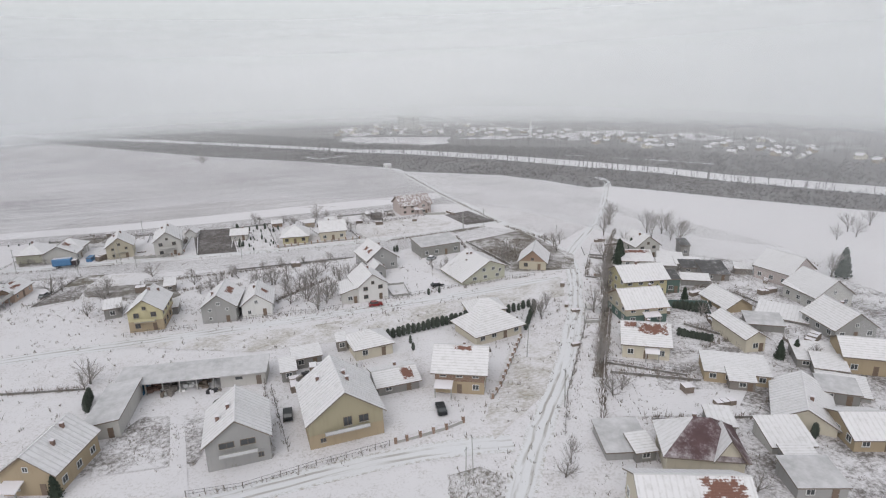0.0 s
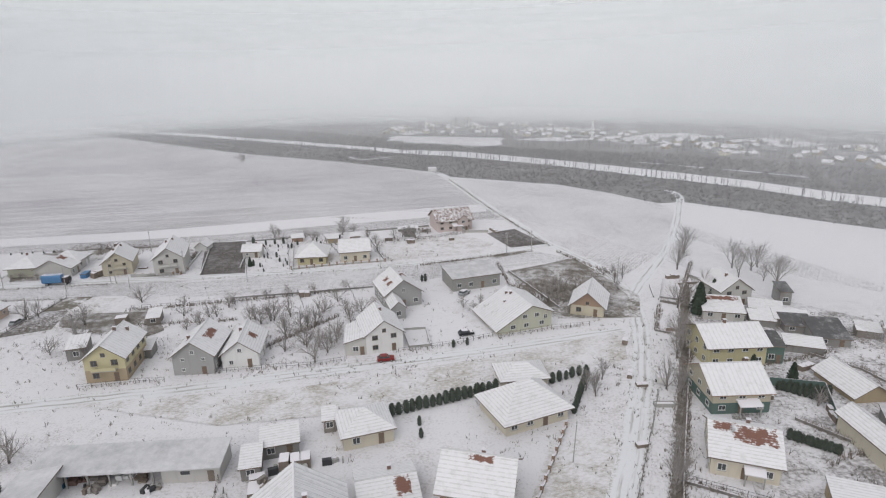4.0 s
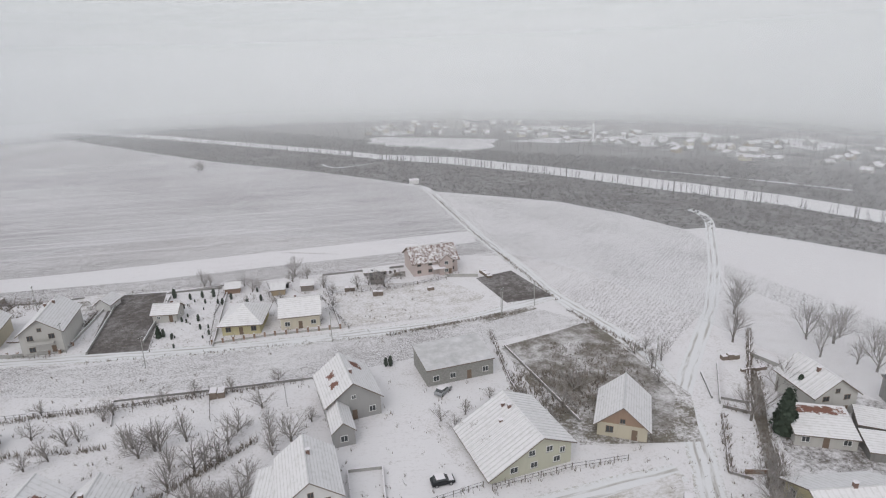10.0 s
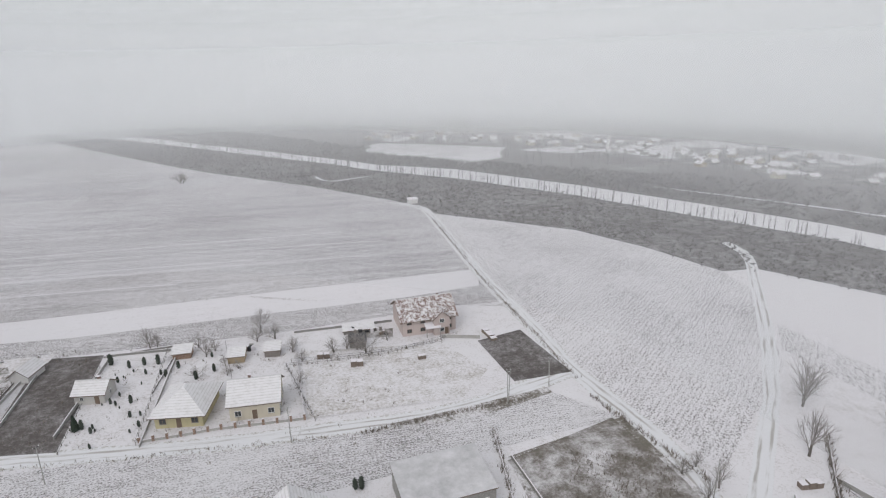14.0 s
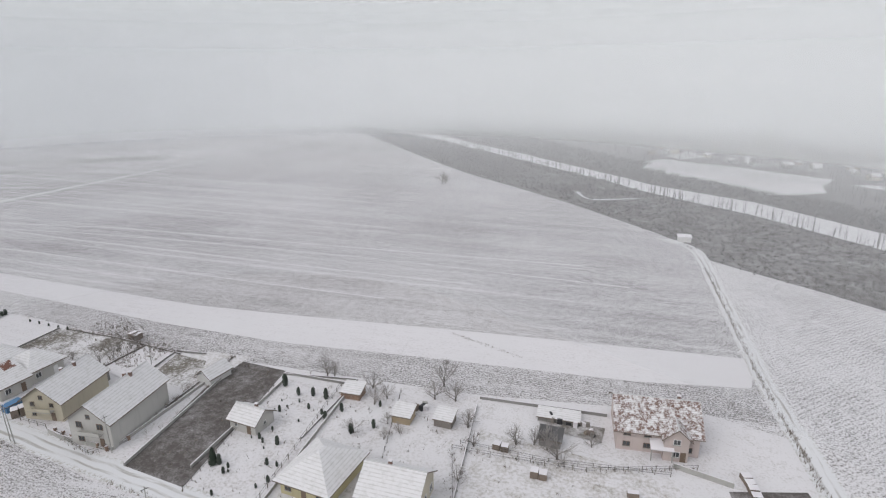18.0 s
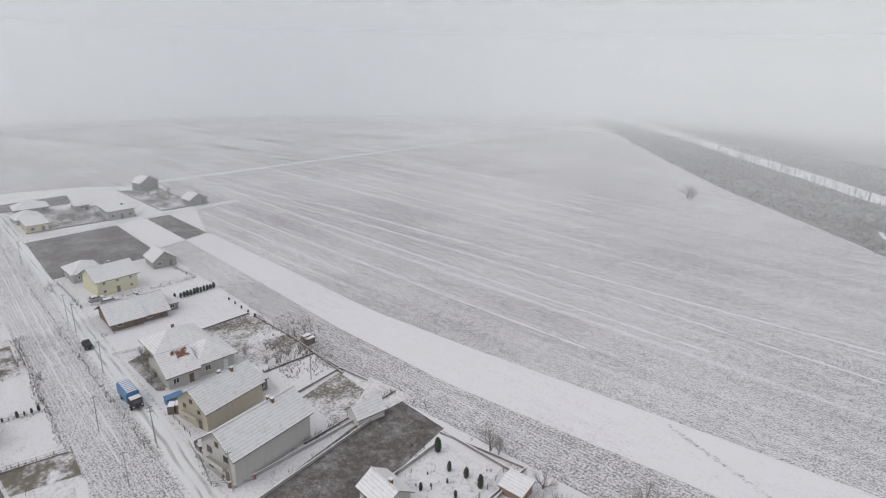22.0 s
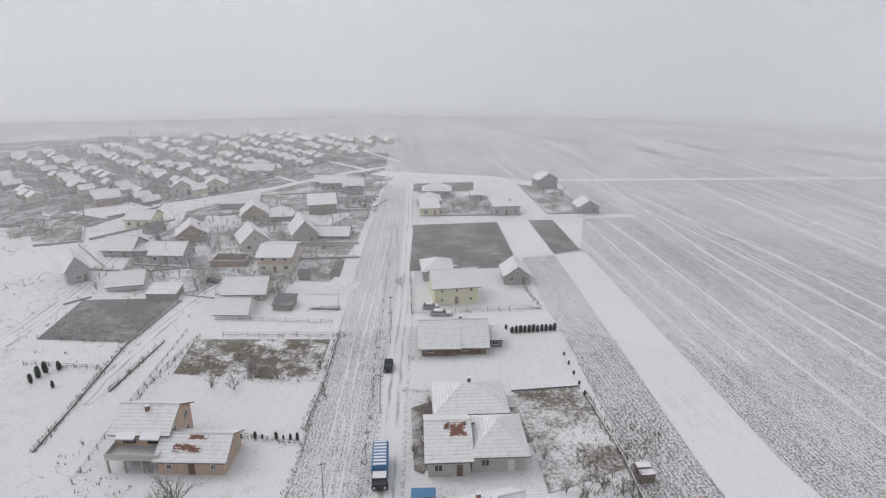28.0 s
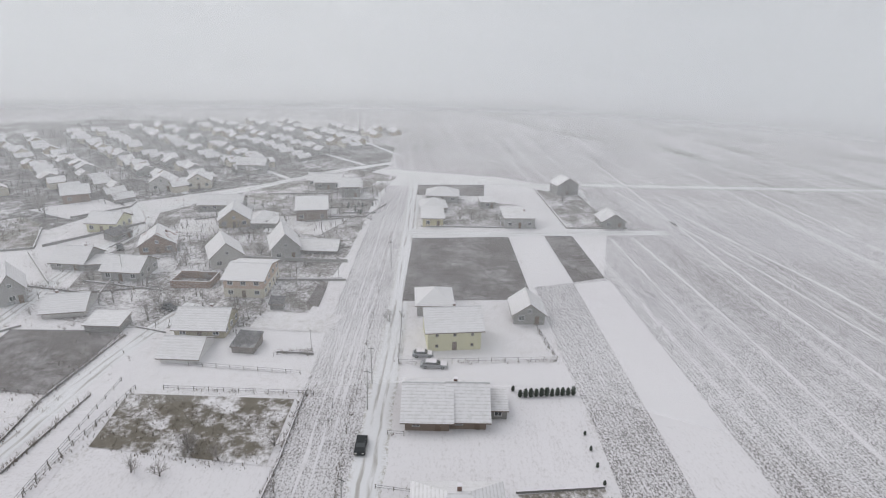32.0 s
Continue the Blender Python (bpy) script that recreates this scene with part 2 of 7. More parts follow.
def roof_mat(name, under, cover, courses=True, pitch=0.42, show=0.5, blot=0.35, soft=0.035):
    """Snow on a roof, thinner over the tile courses (along the eaves) or the sheet ribs (down the slope)."""
    k = Mat(name, 0.75)
    u = k.coord("UV")
    w = k.wave(u, 1.0 / pitch / 6.283 * 2, "Y" if courses else "X", 0.35, 1.0)
    n, big = k.noise(u, 0.9, 5, 0.65), k.noise(k.world(), blot, 4, 0.6)
    line = k.ramp(w, 0.66, 0.97)
    bare = k.math("MULTIPLY", line, k.math("MULTIPLY", k.ramp(n, 0.30, 0.62), show))
    patch = k.ramp(big, cover - soft, cover + soft)
    dark = k.mix(n, tuple(c * 0.75 for c in under), tuple(min(1, c * 1.2) for c in under))
    blown = k.mix(k.ramp(k.noise(k.world(), 0.9, 4, 0.7), 0.45, 0.75), k.mix(n, FRESH, (0.69, 0.685, 0.70)), (0.585, 0.575, 0.585))
    c = k.mix(bare, blown, (0.40, 0.385, 0.38))
    k.col(k.mix(k.math("MULTIPLY", patch, k.ramp(k.noise(u, 2.6, 4, 0.7), 0.36, 0.54)), c, dark))
    k.bump(k.math("ADD", k.math("MULTIPLY", w, -0.5), n), 0.35, 0.06)
    return k.m


TILE, BROWN, STEEL = (0.24, 0.115, 0.085), (0.20, 0.13, 0.10), (0.42, 0.43, 0.44)
roof_snow = roof_mat("snowed_tile_roof", BROWN, 0.95, True, 0.62, 0.5)
roof_rib = roof_mat("snowed_sheet_roof", STEEL, 0.95, False, 0.9, 0.32)
roof_red = roof_mat("red_tile_roof_half_snowed", (0.17, 0.103, 0.086), 0.48, True, 0.42, 0.9, 1.1, 0.10)
roof_red_bit = roof_mat("snowed_red_tile_roof", TILE, 0.62)
roof_wine = snow_over("wine_red_sheet_roof", (0.10, 0.062, 0.066), 0.24, 1.0, 0.22, 0.2, (1, 1, 1), 0, 0.1, 0.15, 0, 0.1, 0.45)
roof_metal = snow_over("grey_sheet_roof_dusted", (0.40, 0.40, 0.41), 0.38, 0.7, 0.12, 0.3, (1, 1, 1), 0, 0.1, 0.1)
roof_dark = snow_over("dark_sheet_roof", (0.105, 0.103, 0.106), 0.08, 0.8, 0.25, 0.2, (1, 1, 1), 0, 0.1, 0.15, 0, 0.1, 0.4)


def plaster(name, c, stain=0.3):
    k = Mat(name, 0.88)
    v = k.coord("UV")
    n, s = k.noise(v, 0.5, 5, 0.65), k.noise(k.coord("UV", (1.2, 0.18, 1)), 0.9, 4)
    a = k.mix(k.math("MULTIPLY", k.ramp(s, 0.5, 0.75), stain), c, tuple(x * 0.62 for x in c))
    k.col(k.mix(k.math("MULTIPLY", k.ramp(n, 0.55, 0.8), 0.35), a, tuple(min(1, x * 1.18) for x in c)))
    k.bump(k.noise(v, 14, 3), 0.15, 0.02)
    return k.m


w_grey, w_pale, w_white = plaster("grey_render", (0.329, 0.325, 0.321)), plaster("pale_render", (0.475, 0.464, 0.446)), plaster("white_render", (0.657, 0.650, 0.643))
w_yellow, w_ochre = plaster("yellow_render", (0.50, 0.455, 0.295)), plaster("ochre_render", (0.37, 0.30, 0.21))
w_olive, w_green = plaster("olive_render", (0.345, 0.31, 0.22)), plaster("pale_green_render", (0.47, 0.465, 0.385))
w_peach, w_pink = plaster("peach_render", (0.50, 0.385, 0.31)), plaster("pink_render", (0.50, 0.43, 0.41))
w_beige, w_lemon = plaster("beige_render", (0.558, 0.514, 0.428)), plaster("lemon_render", (0.60, 0.578, 0.395))
w_rust, w_sand = plaster("rust_brown_boards", (0.30, 0.215, 0.165)), plaster("sand_render", (0.47, 0.43, 0.345))
w_teal, w_brown, w_dirty = plaster("teal_green_paint", (0.11, 0.16, 0.145)), plaster("brown_render", (0.225, 0.182, 0.153)), plaster("dirty_render", (0.247, 0.240, 0.233), 0.6)


def brick_mat(name, c, mortar):
    k = Mat(name, 0.9)
    t = k.n.new("ShaderNodeTexBrick")
    k.l.new(k.coord("UV"), t.inputs["Vector"])
    t.inputs["Color1"].default_value, t.inputs["Color2"].default_value = (*c, 1), (*[x * 0.7 for x in c], 1)
    t.inputs["Mortar"].default_value = (*mortar, 1)
    t.inputs["Scale"].default_value, t.inputs["Mortar Size"].default_value = 1.0, 0.012
    t.inputs["Brick Width"].default_value, t.inputs["Row Height"].default_value = 0.30, 0.24
    k.col(k.mix(k.math("MULTIPLY", k.noise(k.coord("UV"), 0.6, 4), 0.5), t.outputs["Color"], tuple(x * 0.8 for x in c)))
    k.bump(t.outputs["Fac"], 0.3, 0.02)
    return k.m


w_brick, w_block = brick_mat("clay_block_wall", (0.29, 0.195, 0.145), (0.38, 0.35, 0.32)), brick_mat("concrete_block_wall", (0.33, 0.325, 0.31), (0.26, 0.26, 0.25))


def plain(name, c, rough=0.6, metal=0.0, var=0.25, size=3.0):
    k = Mat(name, rough, metal)
    n = k.noise(k.coord("Object"), size, 4)
    k.col(k.mix(n, tuple(x * (1 - var) for x in c), tuple(min(1, x * (1 + var)) for x in c)))
    return k.m


timber, plank, concrete = plain("weathered_timber", (0.20, 0.165, 0.14), 0.85), plain("grey_boards", (0.22, 0.20, 0.185), 0.85), plain("concrete", (0.36, 0.355, 0.34), 0.9)
frame_white, frame_dark, iron = plain("white_window_frame", (0.7, 0.7, 0.7), 0.4, 0, 0.1), plain("brown_window_frame", (0.18, 0.135, 0.105), 0.5), plain("dark_iron", (0.07, 0.07, 0.075), 0.6, 0.4)
bark, twig = plain("bark", (0.165, 0.15, 0.14), 0.95), plain("twigs", (0.30, 0.28, 0.27), 0.95)
# Far trees' twigs are paled: distance haze put into the colour.
hazed_twig, wood_twig = plain("hazed_twigs", (0.17, 0.16, 0.157), 0.95), plain("wood_twigs", (0.105, 0.094, 0.089), 0.95)
reed = plain("dry_brush", (0.23, 0.20, 0.175), 0.95)
needles, spruce_green = plain("thuja_green", (0.078, 0.092, 0.078), 0.9, 0, 0.5, 6), plain("spruce_green", (0.05, 0.065, 0.05), 0.9, 0, 0.4, 4)
snow_cap = plain("fresh_snow", SNOW, 0.85, 0, 0.03)
snow_dim = plain("wind_packed_snow", (0.54, 0.535, 0.55), 0.85, 0, 0.12, 1.5)
rubber, blue_paint, car_black, car_grey, car_red = plain("rubber", (0.03, 0.03, 0.03), 0.9), plain("blue_paint", (0.09, 0.20, 0.36), 0.45), plain("black_car_paint", (0.025, 0.027, 0.03), 0.3), plain("grey_car_paint", (0.30, 0.31, 0.32), 0.3, 0.3), plain("dark_red_car_paint", (0.20, 0.03, 0.03), 0.35)
cab_dark, chimney_red, blue_tarp = plain("dark_cab_paint", (0.06, 0.05, 0.055), 0.5), plain("chimney_brick", (0.20, 0.135, 0.115), 0.9), plain("blue_tarpaulin", (0.04, 0.13, 0.22), 0.6)
chrome = plain("dull_chrome", (0.5, 0.5, 0.5), 0.3, 0.9, 0.1)
lamp_glass = plain("headlight_glass", (0.6, 0.6, 0.58), 0.15)
glass_k = Mat("window_glass", 0.08)
glass_k.col((0.07, 0.075, 0.08))
glass_k.b.inputs["Specular IOR Level"].default_value = 0.6
glass = glass_k.m


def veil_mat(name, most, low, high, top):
    """Translucent sheet imitating distance haze: clear near the ground, thicker above, thinning into the cloud."""
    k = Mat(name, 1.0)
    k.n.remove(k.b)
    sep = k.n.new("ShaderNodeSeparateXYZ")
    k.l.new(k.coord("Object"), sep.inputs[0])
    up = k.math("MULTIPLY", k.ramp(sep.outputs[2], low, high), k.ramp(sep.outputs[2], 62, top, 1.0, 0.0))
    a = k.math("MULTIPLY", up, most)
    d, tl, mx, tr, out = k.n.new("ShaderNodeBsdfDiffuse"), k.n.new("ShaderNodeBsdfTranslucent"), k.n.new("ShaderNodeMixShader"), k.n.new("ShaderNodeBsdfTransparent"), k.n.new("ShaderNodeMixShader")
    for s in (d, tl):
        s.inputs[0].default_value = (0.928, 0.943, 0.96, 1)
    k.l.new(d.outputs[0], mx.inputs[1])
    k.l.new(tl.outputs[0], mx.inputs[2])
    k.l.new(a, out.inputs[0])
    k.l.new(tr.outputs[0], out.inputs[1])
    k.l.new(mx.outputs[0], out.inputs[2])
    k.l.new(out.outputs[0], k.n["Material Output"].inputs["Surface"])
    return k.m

# ---- building blocks ----
from mathutils import geometry


def uv_metres(me):
    """Lays each face out in metres: u level, v up the slope."""
    lay = me.uv_layers.new(name="metres")
    co = [v.co for v in me.vertices]
    for f in me.polygons:
        n = f.normal
        u = Vector((0, 0, 1)).cross(n)
        u = u.normalized() if u.length > 0.05 else Vector((1, 0, 0))
        v = n.cross(u)
        for li in f.loop_indices:
            p = co[me.loops[li].vertex_index]
            lay.data[li].uv = (p.dot(u), p.dot(v))


def mesh_of(name, bm, *mats):
    bmesh.ops.recalc_face_normals(bm, faces=bm.faces)
    me = bpy.data.meshes.new(name)
    bm.to_mesh(me)
    bm.free()
    for m in mats:
        me.materials.append(m)
    uv_metres(me)
    return me


def part(name, bm, mats, parent, label="", at=None):
    """Links a bmesh or a shared mesh as ONE object under a thing or a part."""
    me = bm if isinstance(bm, bpy.types.Mesh) else mesh_of(name, bm, *(mats if isinstance(mats, (list, tuple)) else [mats]))
    ob = new(name, me)
    ob.parent = parent
    if at is not None:
        ob.matrix_basis = at
    return tagged(ob, label)


def thing(name, x, y, yaw, label, category, group="", z=0.0):
    ob = new(name)
    ob.empty_display_size = 0.5
    ob.matrix_basis = pose(x, y, z, 0, 0, yaw)
    return tagged(ob, label, category, group)


def box(bm, x0, x1, y0, y1, z0, z1, mi=0):
    v = [bm.verts.new(p) for p in ((x0, y0, z0), (x1, y0, z0), (x1, y1, z0), (x0, y1, z0), (x0, y0, z1), (x1, y0, z1), (x1, y1, z1), (x0, y1, z1))]
    for q in ((0, 3, 2, 1), (4, 5, 6, 7), (0, 1, 5, 4), (1, 2, 6, 5), (2, 3, 7, 6), (3, 0, 4, 7)):
        bm.faces.new([v[i] for i in q]).material_index = mi
    return v


def prism(bm, prof, a, b, axis="y", mi=0, side=None):
    """Extrudes an outline (across, up) from a to b along y or x."""
    def at(p, s):
        return (p[0], s, p[1]) if axis == "y" else (s, p[0], p[1])
    f, g = [bm.verts.new(at(p, a)) for p in prof], [bm.verts.new(at(p, b)) for p in prof]
    bm.faces.new(f).material_index = mi
    bm.faces.new(g[::-1]).material_index = mi
    n = len(prof)
    for i in range(n):
        bm.faces.new((f[i], f[(i + 1) % n], g[(i + 1) % n], g[i])).material_index = mi if side is None else side[i]


def tube(bm, p, q, r0, r1, n=3):
    p, q = Vector(p), Vector(q)
    d = (q - p).normalized()
    a = d.orthogonal().normalized()
    b = d.cross(a)
    lo = [bm.verts.new(p + r0 * (a * math.cos(6.283 * i / n) + b * math.sin(6.283 * i / n))) for i in range(n)]
    hi = [bm.verts.new(q + r1 * (a * math.cos(6.283 * i / n) + b * math.sin(6.283 * i / n))) for i in range(n)]
    for i in range(n):
        bm.faces.new((lo[i], lo[(i + 1) % n], hi[(i + 1) % n], hi[i]))


def patch(name, pts, material, label, category, yaw=0.0, z=0.02, thick=0.0):
    """A level piece of ground with the outline pts; its rows run along yaw."""
    c, s = math.cos(radians(-yaw)), math.sin(radians(-yaw))
    ox, oy = pts[0]
    bm = bmesh.new()
    ring = [Vector(((x - ox) * c - (y - oy) * s, (x - ox) * s + (y - oy) * c, 0)) for x, y in pts]
    vs = [bm.verts.new(p) for p in ring]
    for tri in geometry.tessellate_polygon([ring]):
        bm.faces.new([vs[i] for i in tri])
    ob = new(name, mesh_of(name, bm, material))
    if ob.data.polygons[0].normal.z < 0:
        ob.data.flip_normals()
    ob.matrix_basis = pose(ox, oy, z, 0, 0, yaw)
    return tagged(ob, label, category, "", "structure")


def strip_patch(name, line, width, material, label, category, z=0.05):
    """A lane along a line of points, with a ragged edge; u runs along it."""
    bm = bmesh.new()
    rows = []
    fine = []
    for (ax, ay), (bx, by) in zip(line, line[1:]):
        n = max(2, int(math.hypot(bx - ax, by - ay) / 4))
        fine += [(ax + (bx - ax) * i / n, ay + (by - ay) * i / n) for i in range(n)]
    fine.append(line[-1])
    for _ in range(6):
        fine = [fine[0]] + [tuple((a + 2 * b + c) / 4 for a, b, c in zip(p, q, r)) for p, q, r in zip(fine, fine[1:], fine[2:])] + [fine[-1]]
    for i, (x, y) in enumerate(fine):
        ax, ay = fine[max(0, i - 1)]
        bx, by = fine[min(len(fine) - 1, i + 1)]
        d = math.hypot(bx - ax, by - ay) or 1
        nx, ny = -(by - ay) / d, (bx - ax) / d
        w = width / 2
        l, r = w + 0.5 * noise.noise((x * 0.2, y * 0.2, 1)), w + 0.5 * noise.noise((x * 0.2, y * 0.2, 5))
        rows.append((bm.verts.new((x + nx * l, y + ny * l, z)), bm.verts.new((x - nx * r, y - ny * r, z))))
    for (a, b), (c, d) in zip(rows, rows[1:]):
        bm.faces.new((a, b, d, c))
    ob = new(name, mesh_of(name, bm, material))
    if ob.data.polygons[0].normal.z < 0:
        ob.data.flip_normals()
    lay, run = ob.data.uv_layers[0], [0.0]
    for (ax, ay), (bx, by) in zip(fine, fine[1:]):
        run.append(run[-1] + math.hypot(bx - ax, by - ay))
    for f in ob.data.polygons:
        for li in f.loop_indices:
            i, side = divmod(ob.data.loops[li].vertex_index, 2)
            lay.data[li].uv = (run[i], width * (0.5 - side))
    return tagged(ob, label, category, "", "structure")


# ---- windows, doors, chimneys ----
WIN = {}


def window_mesh(w, h, frame):
    key = (w, h, frame.name)
    if key not in WIN:
        bm = bmesh.new()
        for a in ((-w / 2, w / 2, -0.05, 0.04, 0, 0.08), (-w / 2, w / 2, -0.05, 0.04, h - 0.08, h), (-w / 2, -w / 2 + 0.08, -0.05, 0.04, 0.08, h - 0.08), (w / 2 - 0.08, w / 2, -0.05, 0.04, 0.08, h - 0.08), (-0.03, 0.03, -0.05, 0.03, 0.08, h - 0.08)):
            box(bm, *a)
        pb = bmesh.new()
        box(pb, -w / 2 + 0.08, w / 2 - 0.08, -0.02, 0.03, 0.08, h - 0.08)
        sb = bmesh.new()
        box(sb, -w / 2 - 0.06, w / 2 + 0.06, -0.16, 0.04, -0.07, 0)
        WIN[key] = (mesh_of("window", bm, frame), mesh_of("pane", pb, glass), mesh_of("sill", sb, concrete))
    return WIN[key]


def window(house, x, y, z, face, w=1.1, h=1.25, frame=None, sill=True):
    """face: 0 front, 1 right, 2 back, 3 left."""
    f, p, s = window_mesh(w, h, frame or frame_white)
    ob = part("window", f, None, house, "", pose(x, y, z, 0, 0, 90 * face))
    part("pane", p, None, ob)
    if sill:
        part("sill", s, None, ob)
    return ob


def chimney(house, x, y, z0, z1, material=None):
    bm = bmesh.new()
    box(bm, x - 0.28, x + 0.28, y - 0.24, y + 0.24, z0, z1)
    c = part("chimney", bm, material or chimney_red, house, "")
    bm = bmesh.new()
    box(bm, x - 0.36, x + 0.36, y - 0.32, y + 0.32, z1, z1 + 0.1)
    part("chimney_cap", bm, snow_cap, c)


def roof_bm(bm, w, d, h, rise, roof, ridge, over, xr=0.5, hr=None):
    """A roof over w x d, with its eaves at h; slot 0 is the top, slot 1 edges and underside."""
    t, hr = 0.22, h if hr is None else hr
    if roof == "hip":
        a, b = w / 2 + over, d / 2 + over
        r = max(0.15, (a - b) if a > b else 0.15)
        r2 = max(0.15, (b - a) if b > a else 0.15)
        top = [(-r, -r2, h + rise), (r, -r2, h + rise), (r, r2, h + rise), (-r, r2, h + rise)]
        e = [(-a, -b, h), (a, -b, h), (a, b, h), (-a, b, h)]
        lo = [(x, y, z - t) for x, y, z in e]
        v = [bm.verts.new(p) for p in top + e + lo]
        bm.faces.new(v[0:4])
        for i in range(4):
            j = (i + 1) % 4
            bm.faces.new((v[4 + i], v[4 + j], v[j], v[i]))
            bm.faces.new((v[8 + i], v[8 + j], v[4 + j], v[4 + i])).material_index = 1
        bm.faces.new(v[8:12][::-1]).material_index = 1
        return
    span, run = (w, d) if ridge == "y" else (d, w)
    A, B = -run / 2 - over, run / 2 + over
    if roof == "shed":
        s = rise / span
        p = [(-span / 2 - over, h - s * over), (span / 2 + over, h + rise + s * over)]
        prism(bm, [p[0], p[1], (p[1][0], p[1][1] - t), (p[0][0], p[0][1] - t)], A, B, ridge, 1, [0, 1, 1, 1])
        return
    rx, rz = span * (xr - 0.5), h + rise
    for sx, he in ((-1, h), (1, hr)):
        ex = sx * span / 2
        s = (rz - he) / abs(rx - ex)
        e = (ex + sx * over, he - s * over)
        prism(bm, [(rx, rz + 0.05), e, (e[0], e[1] - t), (rx, rz + 0.05 - t)], A, B, ridge, 1, [0, 1, 1, 1])


def house(x, y, yaw, w, d, h, wall, rm, label, ridge="y", roof="gable", rise=None, over=0.55, xr=0.5, hr=None, lower=None, gable=None, storeys=None,
          sides="frl", chim=((0.25, 0.1),), frame=None, name="house", category="house", group="houses of the settlement", door=True, win=True, porch=None, balcony=False, sill=True, eaves=None, ribs=False, wsize=1.3, bare=()):
    """(x, y): the front left corner; yaw: the way of the front; front is local -y."""
    c, s = math.cos(radians(yaw)), math.sin(radians(yaw))
    cx, cy = x + c * w / 2 - s * d / 2, y + s * w / 2 + c * d / 2
    ho = thing(name, cx, cy, yaw, label, category, group)
    span = w if ridge == "y" else d
    rise = span * 0.36 if rise is None else rise
    hr_ = h if hr is None else hr
    storeys = storeys or (2 if h > 4.3 else 1)
    cut = h * 0.5 if lower and storeys == 2 else 0.0
    if cut:
        bm = bmesh.new()
        box(bm, -w / 2 - 0.03, w / 2 + 0.03, -d / 2 - 0.03, d / 2 + 0.03, -0.3, cut)
        part("lower_wall", bm, lower, ho)
    bm = bmesh.new()
    k = 0.06
    if roof == "hip":
        box(bm, -w / 2, w / 2, -d / 2, d / 2, cut - (0 if cut else 0.3), h - 0.1)
    elif roof == "shed":
        prism(bm, [(-span / 2, cut - 0.3), (span / 2, cut - 0.3), (span / 2, h + rise - 0.15), (-span / 2, h - 0.15)], -(d if ridge == "y" else w) / 2, (d if ridge == "y" else w) / 2, ridge)
    else:
        run = (d if ridge == "y" else w) / 2
        z0 = cut if cut else -0.3
        low = min(h, hr_) - 0.2
        if gable:
            prism(bm, [(-span / 2, z0), (span / 2, z0), (span / 2, low), (-span / 2, low)], -run, run, ridge)
            gm = bmesh.new()
            prism(gm, [(-span / 2 + 0.01, low), (span / 2 - 0.01, low), (span / 2 - 0.01, hr_ - 0.15), (span * (xr - 0.5), h + rise - 0.18), (-span / 2 + 0.01, h - 0.15)], -run + 0.01, run - 0.01, ridge)
            part("gable", gm, gable, ho)
        else:
            prism(bm, [(-span / 2, z0), (span / 2, z0), (span / 2, hr_ - 0.15), (span * (xr - 0.5), h + rise - 0.18), (-span / 2, h - 0.15)], -run, run, ridge)
    part("wall", bm, wall, ho)
    bm = bmesh.new()
    roof_bm(bm, w, d, h, rise, roof, ridge, over, xr, hr)
    ro = part("roof", bm, (rm, eaves or timber), ho)
    if roof == "gable" and win:
        run = (d if ridge == "y" else w) / 2 + over
        rx, rz = span * (xr - 0.5), h + rise
        bm = bmesh.new()
        prism(bm, [(rx - 0.16, rz + 0.0), (rx + 0.16, rz + 0.0), (rx + 0.1, rz + 0.12), (rx - 0.1, rz + 0.12)], -run - 0.02, run + 0.02, ridge)
        part("ridge_cap", bm, rm if ribs else snow_dim, ro)
        if ribs:
            for sx, he in ((-1, h), (1, hr_)):
                ex = sx * span / 2
                sl = (rz - he) / abs(rx - ex)
                e = (ex + sx * over, he - sl * over)
                gm = bmesh.new()
                prism(gm, [(rx, rz + 0.05), e, (e[0], e[1] + 0.055), (rx, rz + 0.105)], -0.035, 0.035, ridge)
                rib = mesh_of("sheet_rib", gm, snow_dim)
                n = int(2 * run / 0.95)
                for i in range(n + 1):
                    o = -run + 0.06 + (2 * run - 0.12) * i / n
                    part("sheet_rib", rib, None, ro, "", pose(0, o, 0) if ridge == "y" else pose(o, 0, 0))
    for s, u0, u1, f0, f1 in bare:
        jit, ring, bm = random.Random(int(abs(x * 10))), [], bmesh.new()
        for i in range(28):
            q = i / 7.0
            u, f = ((q, 0), (1, q - 1), (3 - q, 1), (0, 4 - q))[int(q)]
            u, f = u0 + (u1 - u0) * (u + jit.uniform(-0.10, 0.10)), min(0.995, f0 + (f1 - f0) * (f + jit.uniform(-0.12, 0.12)))
            o = s * (1 - f) * span / 2 if roof != "shed" else (f - 0.5) * span
            ring.append(bm.verts.new((u * w, o, h + f * rise + 0.1) if ridge == "x" else (o, u * d, h + f * rise + 0.1)))
        bm.faces.new(ring)
        part("bare_tiles", bm, tile_bare, ro, "brown tiles where the snow slid off")
